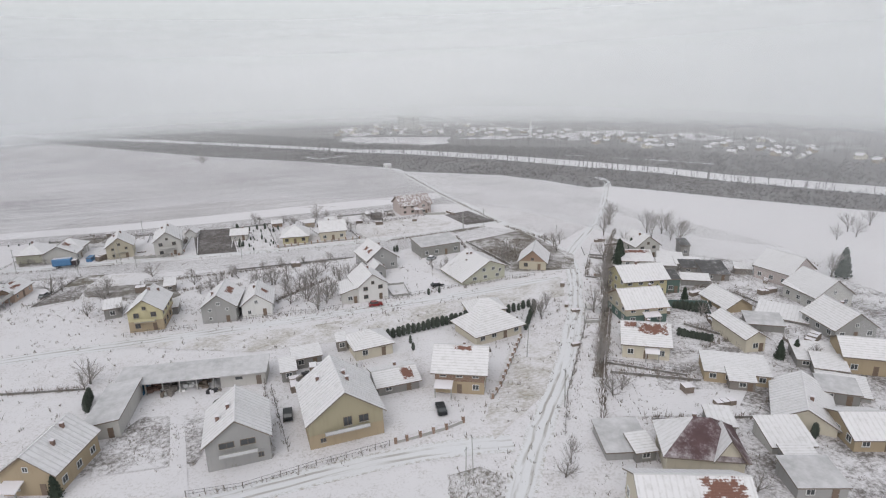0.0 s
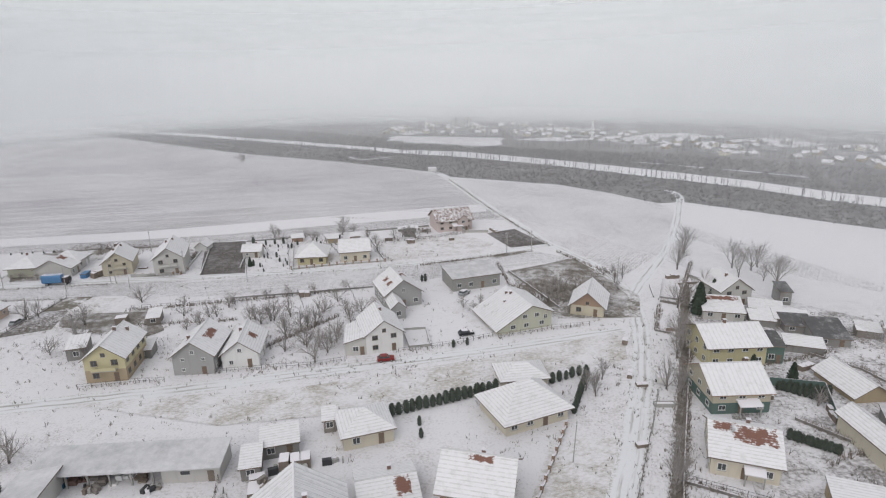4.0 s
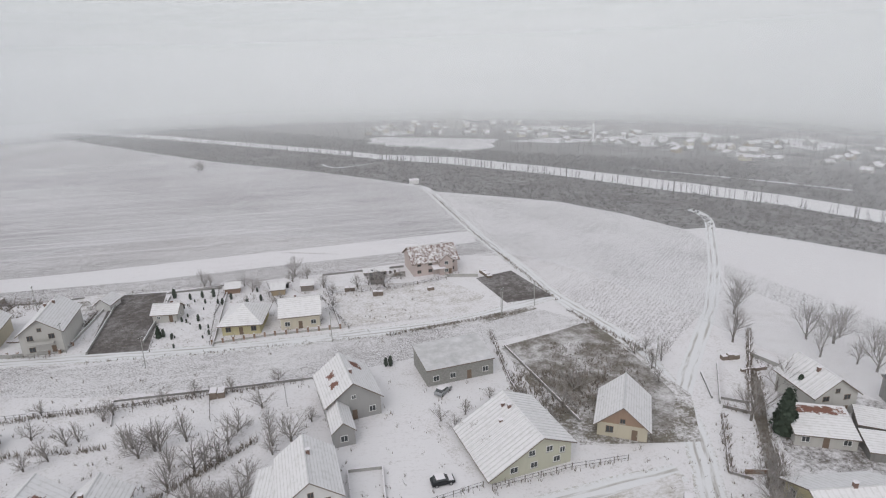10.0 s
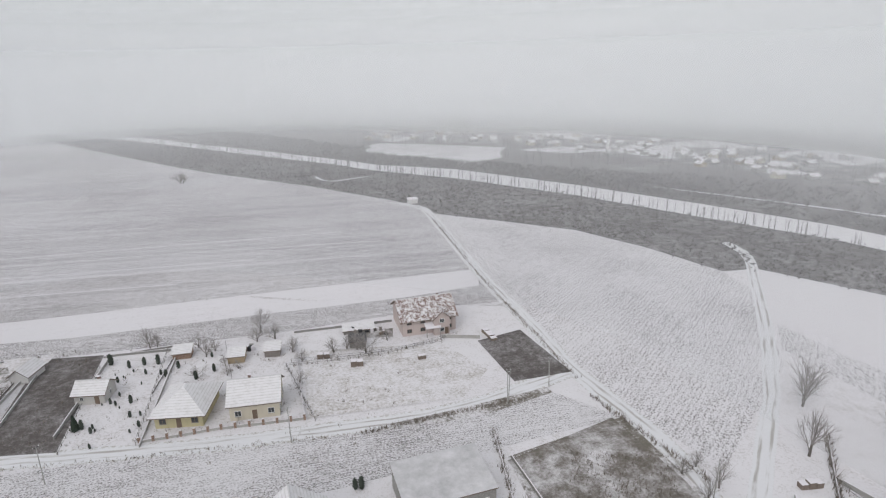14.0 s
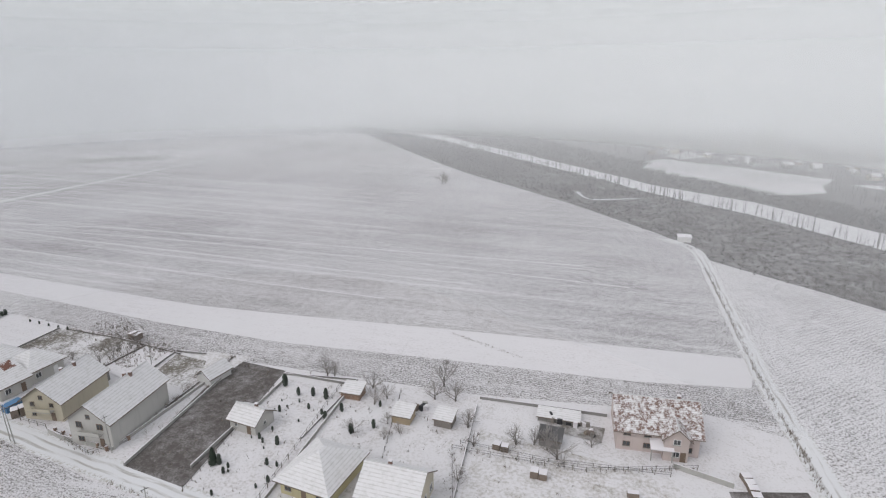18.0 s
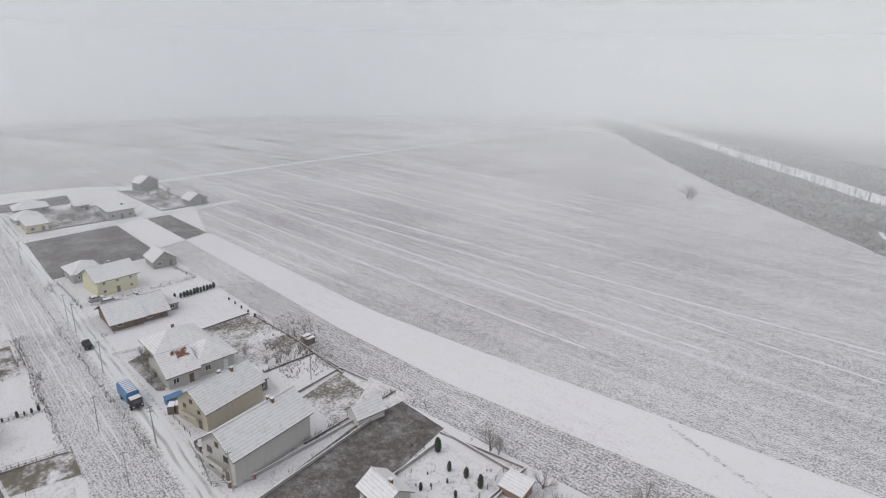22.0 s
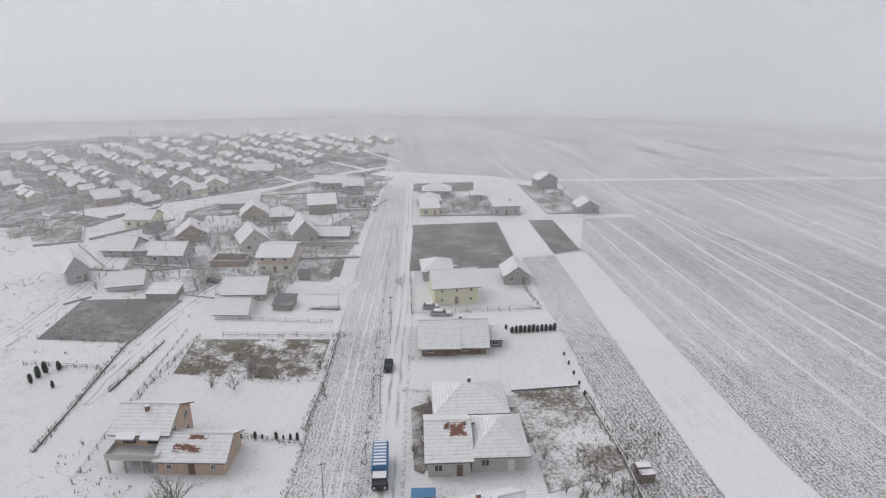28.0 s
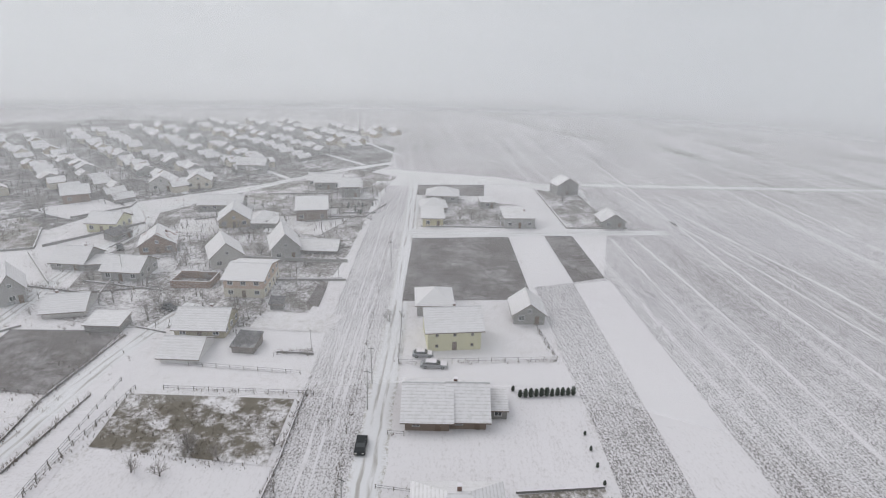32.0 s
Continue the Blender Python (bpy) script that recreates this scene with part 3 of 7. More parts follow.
    if win and h > 1.9:
        per = h / storeys
        tops = [per * i + min(1.0, per * 0.38) for i in range(storeys)]
        wh = min(1.25, per * 0.45)
        for ch in sides:
            along = w if ch in "fb" else d
            n = max(1, int(along / 3.0))
            for si, z in enumerate(tops):
                for i in range(n):
                    o = (i + 0.5) / n * along - along / 2
                    if door and ch == "f" and si == 0 and i == n // 2 and n > 1:
                        continue
                    px, py, fc = {"f": (o, -d / 2 - 0.03, 0), "b": (-o, d / 2 + 0.03, 2), "r": (w / 2 + 0.03, o, 1), "l": (-w / 2 - 0.03, -o, 3)}[ch]
                    window(ho, px, py, z, fc, wsize, round(wh * min(1, wsize / 1.1), 2), frame, sill)
        if "f" in sides and roof == "gable" and ridge == "y" and rise > 2.4 and hr is None:
            window(ho, 0, -d / 2 - 0.03, h + 0.1, 0, 0.9, 0.9, frame, sill)
        if door and w > 4:
            n = max(1, int(w / 3.0))
            o = (n // 2 + 0.5) / n * w - w / 2 if n > 1 else w * 0.3
            bm = bmesh.new()
            box(bm, o - 0.48, o + 0.48, -d / 2 - 0.07, -d / 2 + 0.05, 0.05, min(2.1, per * 0.8))
            dr = part("door", bm, frame or frame_dark, ho)
            bm = bmesh.new()
            box(bm, o + 0.32, o + 0.40, -d / 2 - 0.13, -d / 2 - 0.07, 1.0, 1.04)
            part("door_handle", bm, chrome, dr)
    if balcony:
        bm = bmesh.new()
        box(bm, -w * 0.3, w * 0.3, -d / 2 - 1.1, -d / 2, h * 0.5, h * 0.5 + 0.16)
        b = part("balcony", bm, concrete, ho)
        bm = bmesh.new()
        box(bm, -w * 0.3, w * 0.3, -d / 2 - 1.12, -d / 2 - 1.04, h * 0.5 + 0.16, h * 0.5 + (0.7 if balcony == 2 else 0.85))
        part("railing", bm, snow_dim if balcony == 2 else wall, b)
    for cxr, cyr in chim:
        px, py = (cxr * w, cyr * d)
        off = px if ridge == "y" else py
        zr = h + rise - abs(off - span * (xr - 0.5)) * rise / (span / 2) if roof != "shed" else h + rise * 0.5
        chimney(ho, px, py, zr - 0.5, max(zr, h) + 0.8)
    if porch:
        px, pw, pd, ph = porch
        bm = bmesh.new()
        prism(bm, [(-d / 2 - pd, ph - 0.3), (-d / 2, ph + 0.35), (-d / 2, ph + 0.5), (-d / 2 - pd, ph - 0.12)], px - pw / 2, px + pw / 2, "x", 0)
        pr = part("porch_roof", bm, snow_cap, ho)
        for sx in (-1, 1):
            bm = bmesh.new()
            box(bm, px + sx * (pw / 2 - 0.2) - 0.1, px + sx * (pw / 2 - 0.2) + 0.1, -d / 2 - pd + 0.15, -d / 2 - pd + 0.35, 0, ph - 0.25)
            part("porch_post", bm, concrete, pr)
    return ho


def shed(x, y, yaw, w, d, h, wall, rm, label, **k):
    k.setdefault("roof", "shed")
    k.setdefault("ridge", "x")
    k.setdefault("rise", 0.7)
    k.setdefault("over", 0.3)
    return house(x, y, yaw, w, d, h, wall, rm, label, chim=(), name="shed", category="shed", group="yard sheds", sides=k.pop("sides", "f"), storeys=1, **k)


def terrace(ho, w, run, y0, h, at, canopies=2):
    """A roofed-over terrace of the width w in front of a house wall at local y0, with posts, a parapet and two small canopies over its doors."""
    bm = bmesh.new()
    box(bm, -w / 2, w / 2, y0 - run, y0, h - 0.2, h)
    deck = part("terrace", bm, snow_dim, ho, "", at)
    for a in ((-w / 2, w / 2, y0 - run, y0 - run + 0.12), (-w / 2, -w / 2 + 0.12, y0 - run + 0.12, y0), (w / 2 - 0.12, w / 2, y0 - run + 0.12, y0)):
        bm = bmesh.new()
        box(bm, *a, h, h + 0.85)
        part("parapet", bm, w_pale, deck)
    for i in range(4):
        x = -w / 2 + 0.2 + i * (w - 0.4) / 3
        bm = bmesh.new()
        box(bm, x - 0.12, x + 0.12, y0 - run + 0.1, y0 - run + 0.34, -0.1, h - 0.2)
        part("post", bm, concrete, deck)
    for i in range(canopies):
        x = (i - (canopies - 1) / 2) * w * 0.46
        bm = bmesh.new()
        prism(bm, [(y0 - 1.3, h + 2.0), (y0, h + 2.45), (y0, h + 2.6), (y0 - 1.3, h + 2.2)], x - w * 0.18, x + w * 0.18, "x")
        part("canopy", bm, snow_cap, deck)
        bm = bmesh.new()
        box(bm, x - w * 0.12, x + w * 0.12, y0 - 0.06, y0 + 0.05, h + 0.4, h + 1.9)
        part("window", bm, glass, deck)

track_snow = snow_over("rut_snow", (0.45, 0.44, 0.43), 0.9, 1.0, 0.05, 0.2)

# ---- the ground: one sheet to the horizon, with fields, plots and lanes laid on it ----
bm = bmesh.new()
for i in range(-6, 7):
    for j in range(-6, 7):
        x, y = i * 400.0, j * 400.0
        bm.faces.new([bm.verts.new(p) for p in ((x, y, 0), (x + 400, y, 0), (x + 400, y + 400, 0), (x, y + 400, 0))])
bmesh.ops.remove_doubles(bm, verts=bm.verts, dist=0.01)
tagged(new("ground", mesh_of("ground", bm, snow_ground)), "flat snowy ground with dead grass showing through", "ground", "", "structure")

WOOD_EDGE = [(-620, 800), (-450, 660), (-345, 588), (-240, 517), (-190, 485), (-103, 441), (-46, 405), (-25, 381), (13, 366), (38, 355), (62, 332), (80, 308), (92, 311), (115, 293), (140, 272), (230, 205), (420, 60)]
BANK_NEAR = [(-620, 790), (-480, 706), (-300, 620), (-255, 595), (-188, 557), (-108, 511), (-72, 487), (-19, 463), (47, 418), (96, 376), (134, 345), (158, 315), (250, 235), (450, 90)]
BANK_FAR = [(-620, 830), (-487, 735), (-310, 648), (-270, 622), (-200, 585), (-112, 533), (-76, 510), (-21, 493), (49, 445), (102, 402), (143, 366), (169, 335), (262, 258), (470, 110)]
patch("field", [(-6, 276), (8, 276), (3, 296), (-22, 370), (-34, 396)] + WOOD_EDGE[6::-1] + [(-1200, 1000), (-1200, -900), (-270, -900), (-262, -40), (-330, 60), (-345, 142), (-344, 190), (-332, 226), (-278, 232), (-240.5, 228.5), (-234.8, 220.4), (-229.3, 210.2), (-213, 213.5), (-196.3, 216.8), (-176, 222), (-159, 225.4), (-138.6, 229.9), (-119, 233.5), (-51, 256)],
      field_rough, "wide ploughed field, thinly snowed in strips", "field", 16, 0.02)
patch("field", [(-25, 381), (13, 366), (38, 355), (62, 332), (80, 308), (84, 290), (72, 246), (46, 209), (33, 224), (24, 243), (4, 296)], field_even, "evenly snowed field beside the diagonal lane", "field", 60, 0.03)
patch("field", [(92, 311), (115, 293), (140, 272), (230, 205), (150, 150), (105, 221), (80, 268)], field_white, "smooth snow-covered field", "field", 60, 0.03)
patch("field", [(80, 268), (105, 221), (120, 190), (96, 207), (75, 254)], field_even, "narrow ploughed strip in snow", "field", 60, 0.035)
patch("field", [(-233.5, 220.3), (-183, 231.4), (-142, 240), (-105, 250), (-66, 265), (-22, 281), (0, 292), (-1, 307), (-28, 297), (-72, 280.5), (-110, 265.5), (-144, 253), (-185, 243), (-238.5, 229.8)], field_white, "smooth white strip of field", "field", 20, 0.045)
patch("field", [(-90, 197), (-45, 208), (-3, 220), (17, 232), (31, 223), (3, 210), (-33, 193), (-78, 184), (-112, 183)], field_coarse, "coarsely ploughed strip beside the lane", "field", 18, 0.033)
patch("field", [(-112, 182), (-132.5, 178), (-171.6, 171), (-243.8, 157.6), (-316, 146), (-319, 156.5), (-246.4, 170.4), (-207, 177.6), (-170, 184), (-138.6, 189.2), (-113, 194), (-90, 197)], field_coarse, "long ploughed strip along the lane", "field", 10, 0.03)
for i, (pts, m, l) in enumerate((
        ([(-90, 202), (-76, 204.5), (-91.5, 241), (-106, 238)], soil, "dark bare ploughed garden plot"),
        ([(1, 254), (10, 235), (23, 240), (12, 261)], soil, "dark bare plot at the lane corner"),
        ([(-213, 178.9), (-221.5, 210), (-265.9, 200.4), (-257, 171)], soil, "large dark bare plot"),
        ([(-270, 211.6), (-272.4, 220.5), (-239.9, 228.6), (-234.6, 220.2)], soil, "narrow dark bare strip"),
        ([(-321, 158), (-329, 185), (-311, 187), (-306, 161)], soil, "far dark bare plot"),
        ([(-160, 107), (-162, 128), (-185, 125), (-180, 102)], soil, "dark bare plot beside the village lane"),
        ([(-152, 144.5), (-154, 173), (-170.5, 170.2), (-165.6, 141)], weeds_patchy, "plot of dead brown weeds"),
        ([(8, 209), (31, 223), (39, 205), (45, 190), (42, 175), (20, 173)], weeds, "overgrown plot of brown weeds"),
        ([(-74, 206), (-60, 208), (-73, 241), (-88, 239)], snow_yard, "snowy cottage garden"),
        ([(-266.1, 201), (-269.9, 211.2), (-234.2, 219.9), (-229.3, 210.2)], field_white, "narrow white strip"),
        ([(-32, 218), (-1, 228), (4, 240), (-8, 252), (-42, 246)], stubble, "snowy meadow behind the lane"),
        ([(-78, 127), (-32, 137), (8, 153), (36, 167), (34, 152), (25, 148), (3, 136), (-16, 129), (-45, 122)], snow_verge, "grassy verge under thin snow"),
        ([(15, 122), (27, 123), (19, 100), (8, 86), (7, 93)], snow_verge, "triangle of snowy grass"),
        ([(0, 77), (5, 79), (9, 76), (8, 71), (0, 71)], weeds, "patch of dead grass at the junction"),
        ([(-121, 153), (-100, 160), (-102, 182), (-112, 181)], stubble, "snowy vegetable plot"),
        ([(-64, 78), (-42, 82), (-42, 97), (-58, 96)], east_yards, "trampled farmyard"))):
    patch("plot", pts, m, l, "plot", 18 if pts[0][0] > -120 else 100, 0.058 + 0.002 * i)
for i, (line, wd, l) in enumerate((
        ([(-340, 151), (-321, 157), (-246.7, 171.9), (-204, 180), (-170.4, 185.6), (-137, 191.8), (-113, 196.5), (-84, 201), (-46, 209), (-3, 222), (17, 236), (24, 241)], 5.0, "snowy village lane with wheel tracks"),
        ([(-44, 400), (-31, 395), (3, 294), (13, 270), (24, 239), (39, 213), (43, 185), (40, 166), (36, 146), (26, 112), (16, 88), (9, 68), (4, 40), (-2, 0), (-8, -60)], 4.6, "snowy farm lane between the fields"),
        ([(-140, 105), (-97, 123), (-65, 132), (-31, 143), (8, 156), (36, 167)], 4.6, "snowy street with wheel tracks"),
        ([(-90, 52), (-34, 73), (-18, 79), (0, 85), (11, 85)], 5.0, "snowy street in front of the southern houses"),
        ([(92, 340), (96, 328), (85, 293), (74, 259), (65, 235), (54, 213), (43, 190)], 3.6, "snowy field track"),
        ([(-262, 168), (-268, 200), (-281, 241), (-284, 252)], 4.5, "snowy cross lane"),
        ([(-320, 140), (-330, 190), (-342, 230), (-375, 383), (-420, 620)], 4.0, "field lane in the distance"),
        ([(-140, 134), (-160, 131), (-183, 130), (-200, 132)], 4.0, "snowy lane between garden plots"),
        ([(-120, 103), (-160, 101), (-190, 95), (-214, 88), (-246, 86), (-264, 69), (-297, 22), (-330, -30)], 5.5, "village road under snow"),
        ([(-256, 78), (-270, 83.4), (-289, 91.5), (-317, 107), (-334, 117), (-359, 138)], 4.5, "village side road under snow"))):
    strip_patch("road", line, wd, snow_road, l, "road", 0.05 + 0.0007 * i)


for line, wd in (
        ([(-407, 229), (-337, 246.6), (-279, 259.5), (-243, 267.8), (-205, 279), (-134, 298), (-83, 313)], 0.8), ([(-276, 240), (-224.6, 255), (-189.5, 264), (-150, 274), (-100, 288)], 0.6), ([(-272.7, 233), (-222.4, 245.6), (-204, 250.6), (-172.9, 258.4)], 0.5),
        ([(-332, 240), (-258, 272), (-199, 294), (-120, 318), (-40, 338)], 0.7), ([(-320, 254), (-248, 287), (-163, 315), (-60, 350)], 0.9), ([(-390, 290), (-280, 318), (-150, 352)], 0.8), ([(-420, 330), (-300, 356), (-190, 385)], 0.8),
        ([(-320, 152), (-245.4, 165.5), (-190.8, 173.9), (-159.7, 179.4), (-133.6, 183.9), (-112, 188)], 0.3), ([(-320, 153.4), (-245.6, 166.9), (-191, 175.4), (-158, 181.2), (-133.8, 185.5), (-112, 189.6)], 0.3),
        ([(-300, 152), (-230, 165), (-170, 175.5), (-125, 184)], 0.3)):
    strip_patch("wheel_track", line, wd, track_snow, "snow-filled rut running along the field", "track", 0.0475)
for i, line in enumerate(([(-281, 79), (-330, 6), (-375, -60)], [(-315, 103), (-364, 30), (-415, -45)], [(-349, 126), (-398, 53), (-440, -8)], [(-372, 140), (-432, 80)])):
    strip_patch("road", line, 2.4, snow_road, "street between the far village houses", "road", 0.046 + 0.0004 * i)


def along(line, u):
    """The point at the part u (0 to 1) of a line of points, by x."""
    x = line[0][0] + u * (line[-1][0] - line[0][0])
    for (ax, ay), (bx, by) in zip(line, line[1:]):
        if x <= bx:
            return x, ay + (by - ay) * (x - ax) / (bx - ax)
    return line[-1]


patch("woodland_floor", WOOD_EDGE + [(560, 60), (560, 700), (-620, 1200)], wood_floor, "brown scrubby floor of the riverside wood", "woodland", 0, 0.04)
patch("frozen_river", BANK_NEAR + BANK_FAR[::-1], ice, "frozen snow-covered channel between tree rows", "river", 0, 0.08)
patch("field", [(-103, 568), (-108, 596), (-96, 618), (-70, 610), (-52, 608), (-20, 598), (12, 588), (6, 560), (9, 540), (-15, 514), (-30, 526), (-48, 537), (-76, 552)], field_even, "white clearing beyond the channel", "field", 0, 0.09)
patch("village_ground", [(-215, -40), (-235, 60), (-268, 66), (-300, 94), (-322, 128), (-350, 137), (-396, 128), (-420, 60), (-440, -10), (-420, -80), (-380, -130), (-300, -140), (-225, -90)], village_ground, "snowy yards between the far village houses", "ground", 0, 0.025)
patch("yard", [(-186, 104), (-186, 124), (-190, 142), (-196, 160), (-240, 156), (-300, 146), (-332, 146), (-340, 124), (-300, 100), (-262, 80), (-246, 88), (-214, 92)], settle_yards, "trodden gardens between the settlement houses", "yard", 10, 0.0295)
patch("yard", [(16, 52), (22, 88), (31, 118), (37, 142), (44, 168), (54, 180), (50, 150), (43, 120), (36, 96), (44, 52)], snow_yard, "trodden strip of grass between lane and houses", "yard", 70, 0.0285)
# Dark mix covers bare earth and paints in the shadows between houses.
patch("yard", [(44, 62), (42, 100), (50, 140), (56, 178), (64, 196), (86, 186), (118, 160), (126, 120), (112, 60), (70, 40), (44, 40)], east_yards, "trodden muddy yard snow, darkened for shadows between houses", "yard", 10, 0.03)
patch("plot", [(-16, 217), (-3, 223), (17, 233), (18, 231), (4, 222), (-6, 218)], weeds, "dark strip of weeds beside the lane", "plot", 18, 0.0965)
patch("plot", [(-97, 158), (-101, 169), (-88, 172), (-79, 158)], weeds, "brown garden plot beside the orchard", "plot", 18, 0.097)
patch("plot", [(8, 208), (29, 222.5), (38, 205), (42, 190), (38, 178), (24, 181)], brush, "brown weeds at the corner of the lane", "plot", 18, 0.0975)
patch("plot", [(-154, 210), (-157, 225), (-139, 229), (-136, 213)], stubble, "frosty vegetable garden behind the houses", "plot", 18, 0.098)
patch("plot", [(-113, 222), (-115, 237), (-104, 241), (-100, 223)], stubble, "frosty garden beside the dark plot", "plot", 18, 0.0985)
patch("yard", [(-151, 191), (-158, 224), (-192, 218), (-186, 186)], field_white, "clean snowed yard of the brown house", "yard", 10, 0.04)
patch("yard", [(-149, 145), (-154, 174), (-140, 176), (-137, 166), (-135, 149)], field_white, "clean snowy meadow", "yard", 10, 0.041)
patch("yard", [(-128, 218), (-131, 231), (-120, 232), (-117, 218)], field_white, "clean snowed garden beside the yellow house", "yard", 10, 0.099)
patch("yard", [(-26, 175), (-10, 182), (3, 163), (-3, 156), (-16, 155)], field_white, "snowed yard between houses", "yard", 10, 0.042)
patch("yard", [(-88, 239), (-61, 245), (-47, 247), (-34, 219), (-61, 208)], snow_yard, "snowy back gardens with footpaths", "yard", 10, 0.043)
patch("yard", [(-53, 97), (-50, 96), (-40, 74), (-43, 74)], field_white, "trodden snowy path through the farmyard", "path", 80, 0.0955)
patch("yard", [(33, 101), (59, 100), (52, 91), (31, 92)], field_white, "snowed garden behind the wine-red roof", "yard", 10, 0.0962)
for pts, m, l in (
        ([(-245, 58), (-262, 66), (-268, 52), (-250, 38)], field_white, "white paddock beside the village road"),
        ([(-219, 45), (-238, 55), (-243, 42), (-222, 30)], weeds, "thicket of dead brush"),
        ([(-200, 108), (-204, 122), (-190, 126), (-186, 112)], east_yards, "muddy yard beside the village road"),
        ([(-222, 98), (-230, 110), (-216, 116), (-208, 104)], east_yards, "trodden yard between village houses"),
        ([(-255, 92), (-262, 110), (-246, 114), (-240, 100)], stubble, "frosty garden between village houses"),
        ([(-266, 120), (-271, 146), (-252, 142), (-250, 124)], stubble, "frosty vegetable rows behind a house"),
        ([(-188, 143), (-190, 164), (-178, 166), (-176, 146)], field_white, "clean snowy garden"),
        ([(-200, 149), (-203, 168), (-194, 167), (-192, 150)], stubble, "frosty bed with dead stalks"),
        ([(-151, 192.6), (-135, 196), (-133, 198.8), (-150, 197.5)], weeds, "brushwood in front of the bungalow"),
        ([(-141, 210), (-146, 226), (-157, 223.5), (-151, 209)], weeds, "overgrown garden with a trodden path")):
    patch("plot", pts, m, l, "plot", 100, 0.1)
patch("plot", [(-95, 174), (-88.9, 175), (-78.2, 161), (-80.5, 157.3), (-93, 160)], brush, "dark bed of dead stalks", "plot", 18, 0.101)
patch("plot", [(-34, 256), (-22, 260), (-21, 255), (-33, 253)], brush, "scrap corner behind the pinkish house", "plot", 18, 0.102)
patch("yard", [(-135.3, 139.9), (-152, 134.5), (-183, 124.8), (-185.1, 133.2), (-160, 140.5), (-135.6, 146.7)], field_white, "smooth snowy strip beside the lane", "yard", 100, 0.044)
patch("town_ground", [(-140, 650), (20, 612), (110, 528), (165, 476), (225, 440), (330, 400), (360, 560), (230, 720), (30, 800), (-150, 780)], village_ground, "snowy yards of the far town", "ground", 0, 0.085)
for pts in ([(86, 578), (114, 598), (149, 601), (148, 546), (122, 530), (102, 551)], [(139, 613), (187, 618), (199, 578), (153, 583)], [(170, 505), (187, 509), (188, 472), (166, 477)], [(-99, 638), (-89, 672), (-72, 647), (-86, 621)], [(18, 574), (57, 592), (97, 570), (60, 556)], [(210, 560), (240, 575), (262, 520), (225, 500)], [(20, 660), (60, 690), (110, 660), (70, 640)]):
    patch("field", pts, field_even, "white clearing near the far town", "field", 0, 0.091)
strip_patch("road", [(90, 440), (115, 423.5), (152.6, 397), (180, 374)], 2.4, track_snow, "snowy track through the far wood", "track", 0.093)
for pts in ([(-540, 236), (-458, 278), (-392, 307), (-356, 321), (-352, 313), (-385, 297.5), (-451, 271), (-530, 228)], [(-560, 270), (-458.3, 321), (-410, 348), (-362, 366), (-352, 359), (-402, 338), (-449, 313.5), (-550, 262)],
            [(-560, 160), (-506, 206), (-454, 250), (-444, 244), (-489, 200), (-545, 152)], [(-540, 310), (-490, 352), (-430, 426), (-412, 414), (-476, 334), (-530, 300)]):
    patch("field", pts, field_dark, "dark harrowed strip far out in the fields", "field", 30, 0.0255)
patch("plot", [(-197.7, 104.9), (-207.2, 120.6), (-196.0, 126.1), (-192.1, 112.6)], east_yards, "muddy building yard with heaps of earth", "plot", 60, 0.1030)
patch("plot", [(-227.1, 43.1), (-237.8, 54.1), (-221.5, 68.3), (-213.5, 57.0)], brush, "thicket of dead bushes", "plot", 60, 0.1040)
patch("plot", [(-205.7, 157.3), (-217.3, 155.6), (-216.9, 158.4), (-205.1, 160.7)], soil, "narrow dark garden bed", "plot", 60, 0.1050)
patch("plot", [(-286.6, 98.7), (-299.6, 110.8), (-285.9, 114.2), (-273.1, 106.8)], weeds, "brown meadow between the far streets", "plot", 60, 0.1055)
patch("plot", [(-115.1, 221.3), (-120.4, 231.9), (-111.1, 233.7), (-101.8, 224.1)], weeds, "backyard of dead weeds in snow", "plot", 60, 0.1060)
patch("plot", [(-156.3, 210.6), (-160.4, 223.0), (-138.7, 228.9), (-131.3, 216.8)], weeds, "backyard with brown brush in snow", "plot", 60, 0.1065)
patch("plot", [(-148.4, 192.8), (-151.7, 196.9), (-141.5, 198.7), (-132.2, 198.2), (-132.8, 196.6)], brush, "trampled earth in front of the houses", "plot", 60, 0.1070)
patch("plot", [(-113, 169.5), (-88.5, 172.4), (-79.4, 154.0), (-86.6, 158.5), (-96, 160), (-107, 161.5)], brush, "bed of dead brown stalks", "plot", 60, 0.1075)
patch("plot", [(-89.8, 161.8), (-88.7, 169.7), (-81.4, 157.0), (-84.0, 155.6)], weeds, "snowy bed of dead stalks", "plot", 60, 0.1080)
patch("plot", [(55.5, 201.6), (60.1, 201.8), (55.6, 189.1), (50.9, 189.8)], snow_yard, "trodden garden between low walls", "plot", 60, 0.1085)

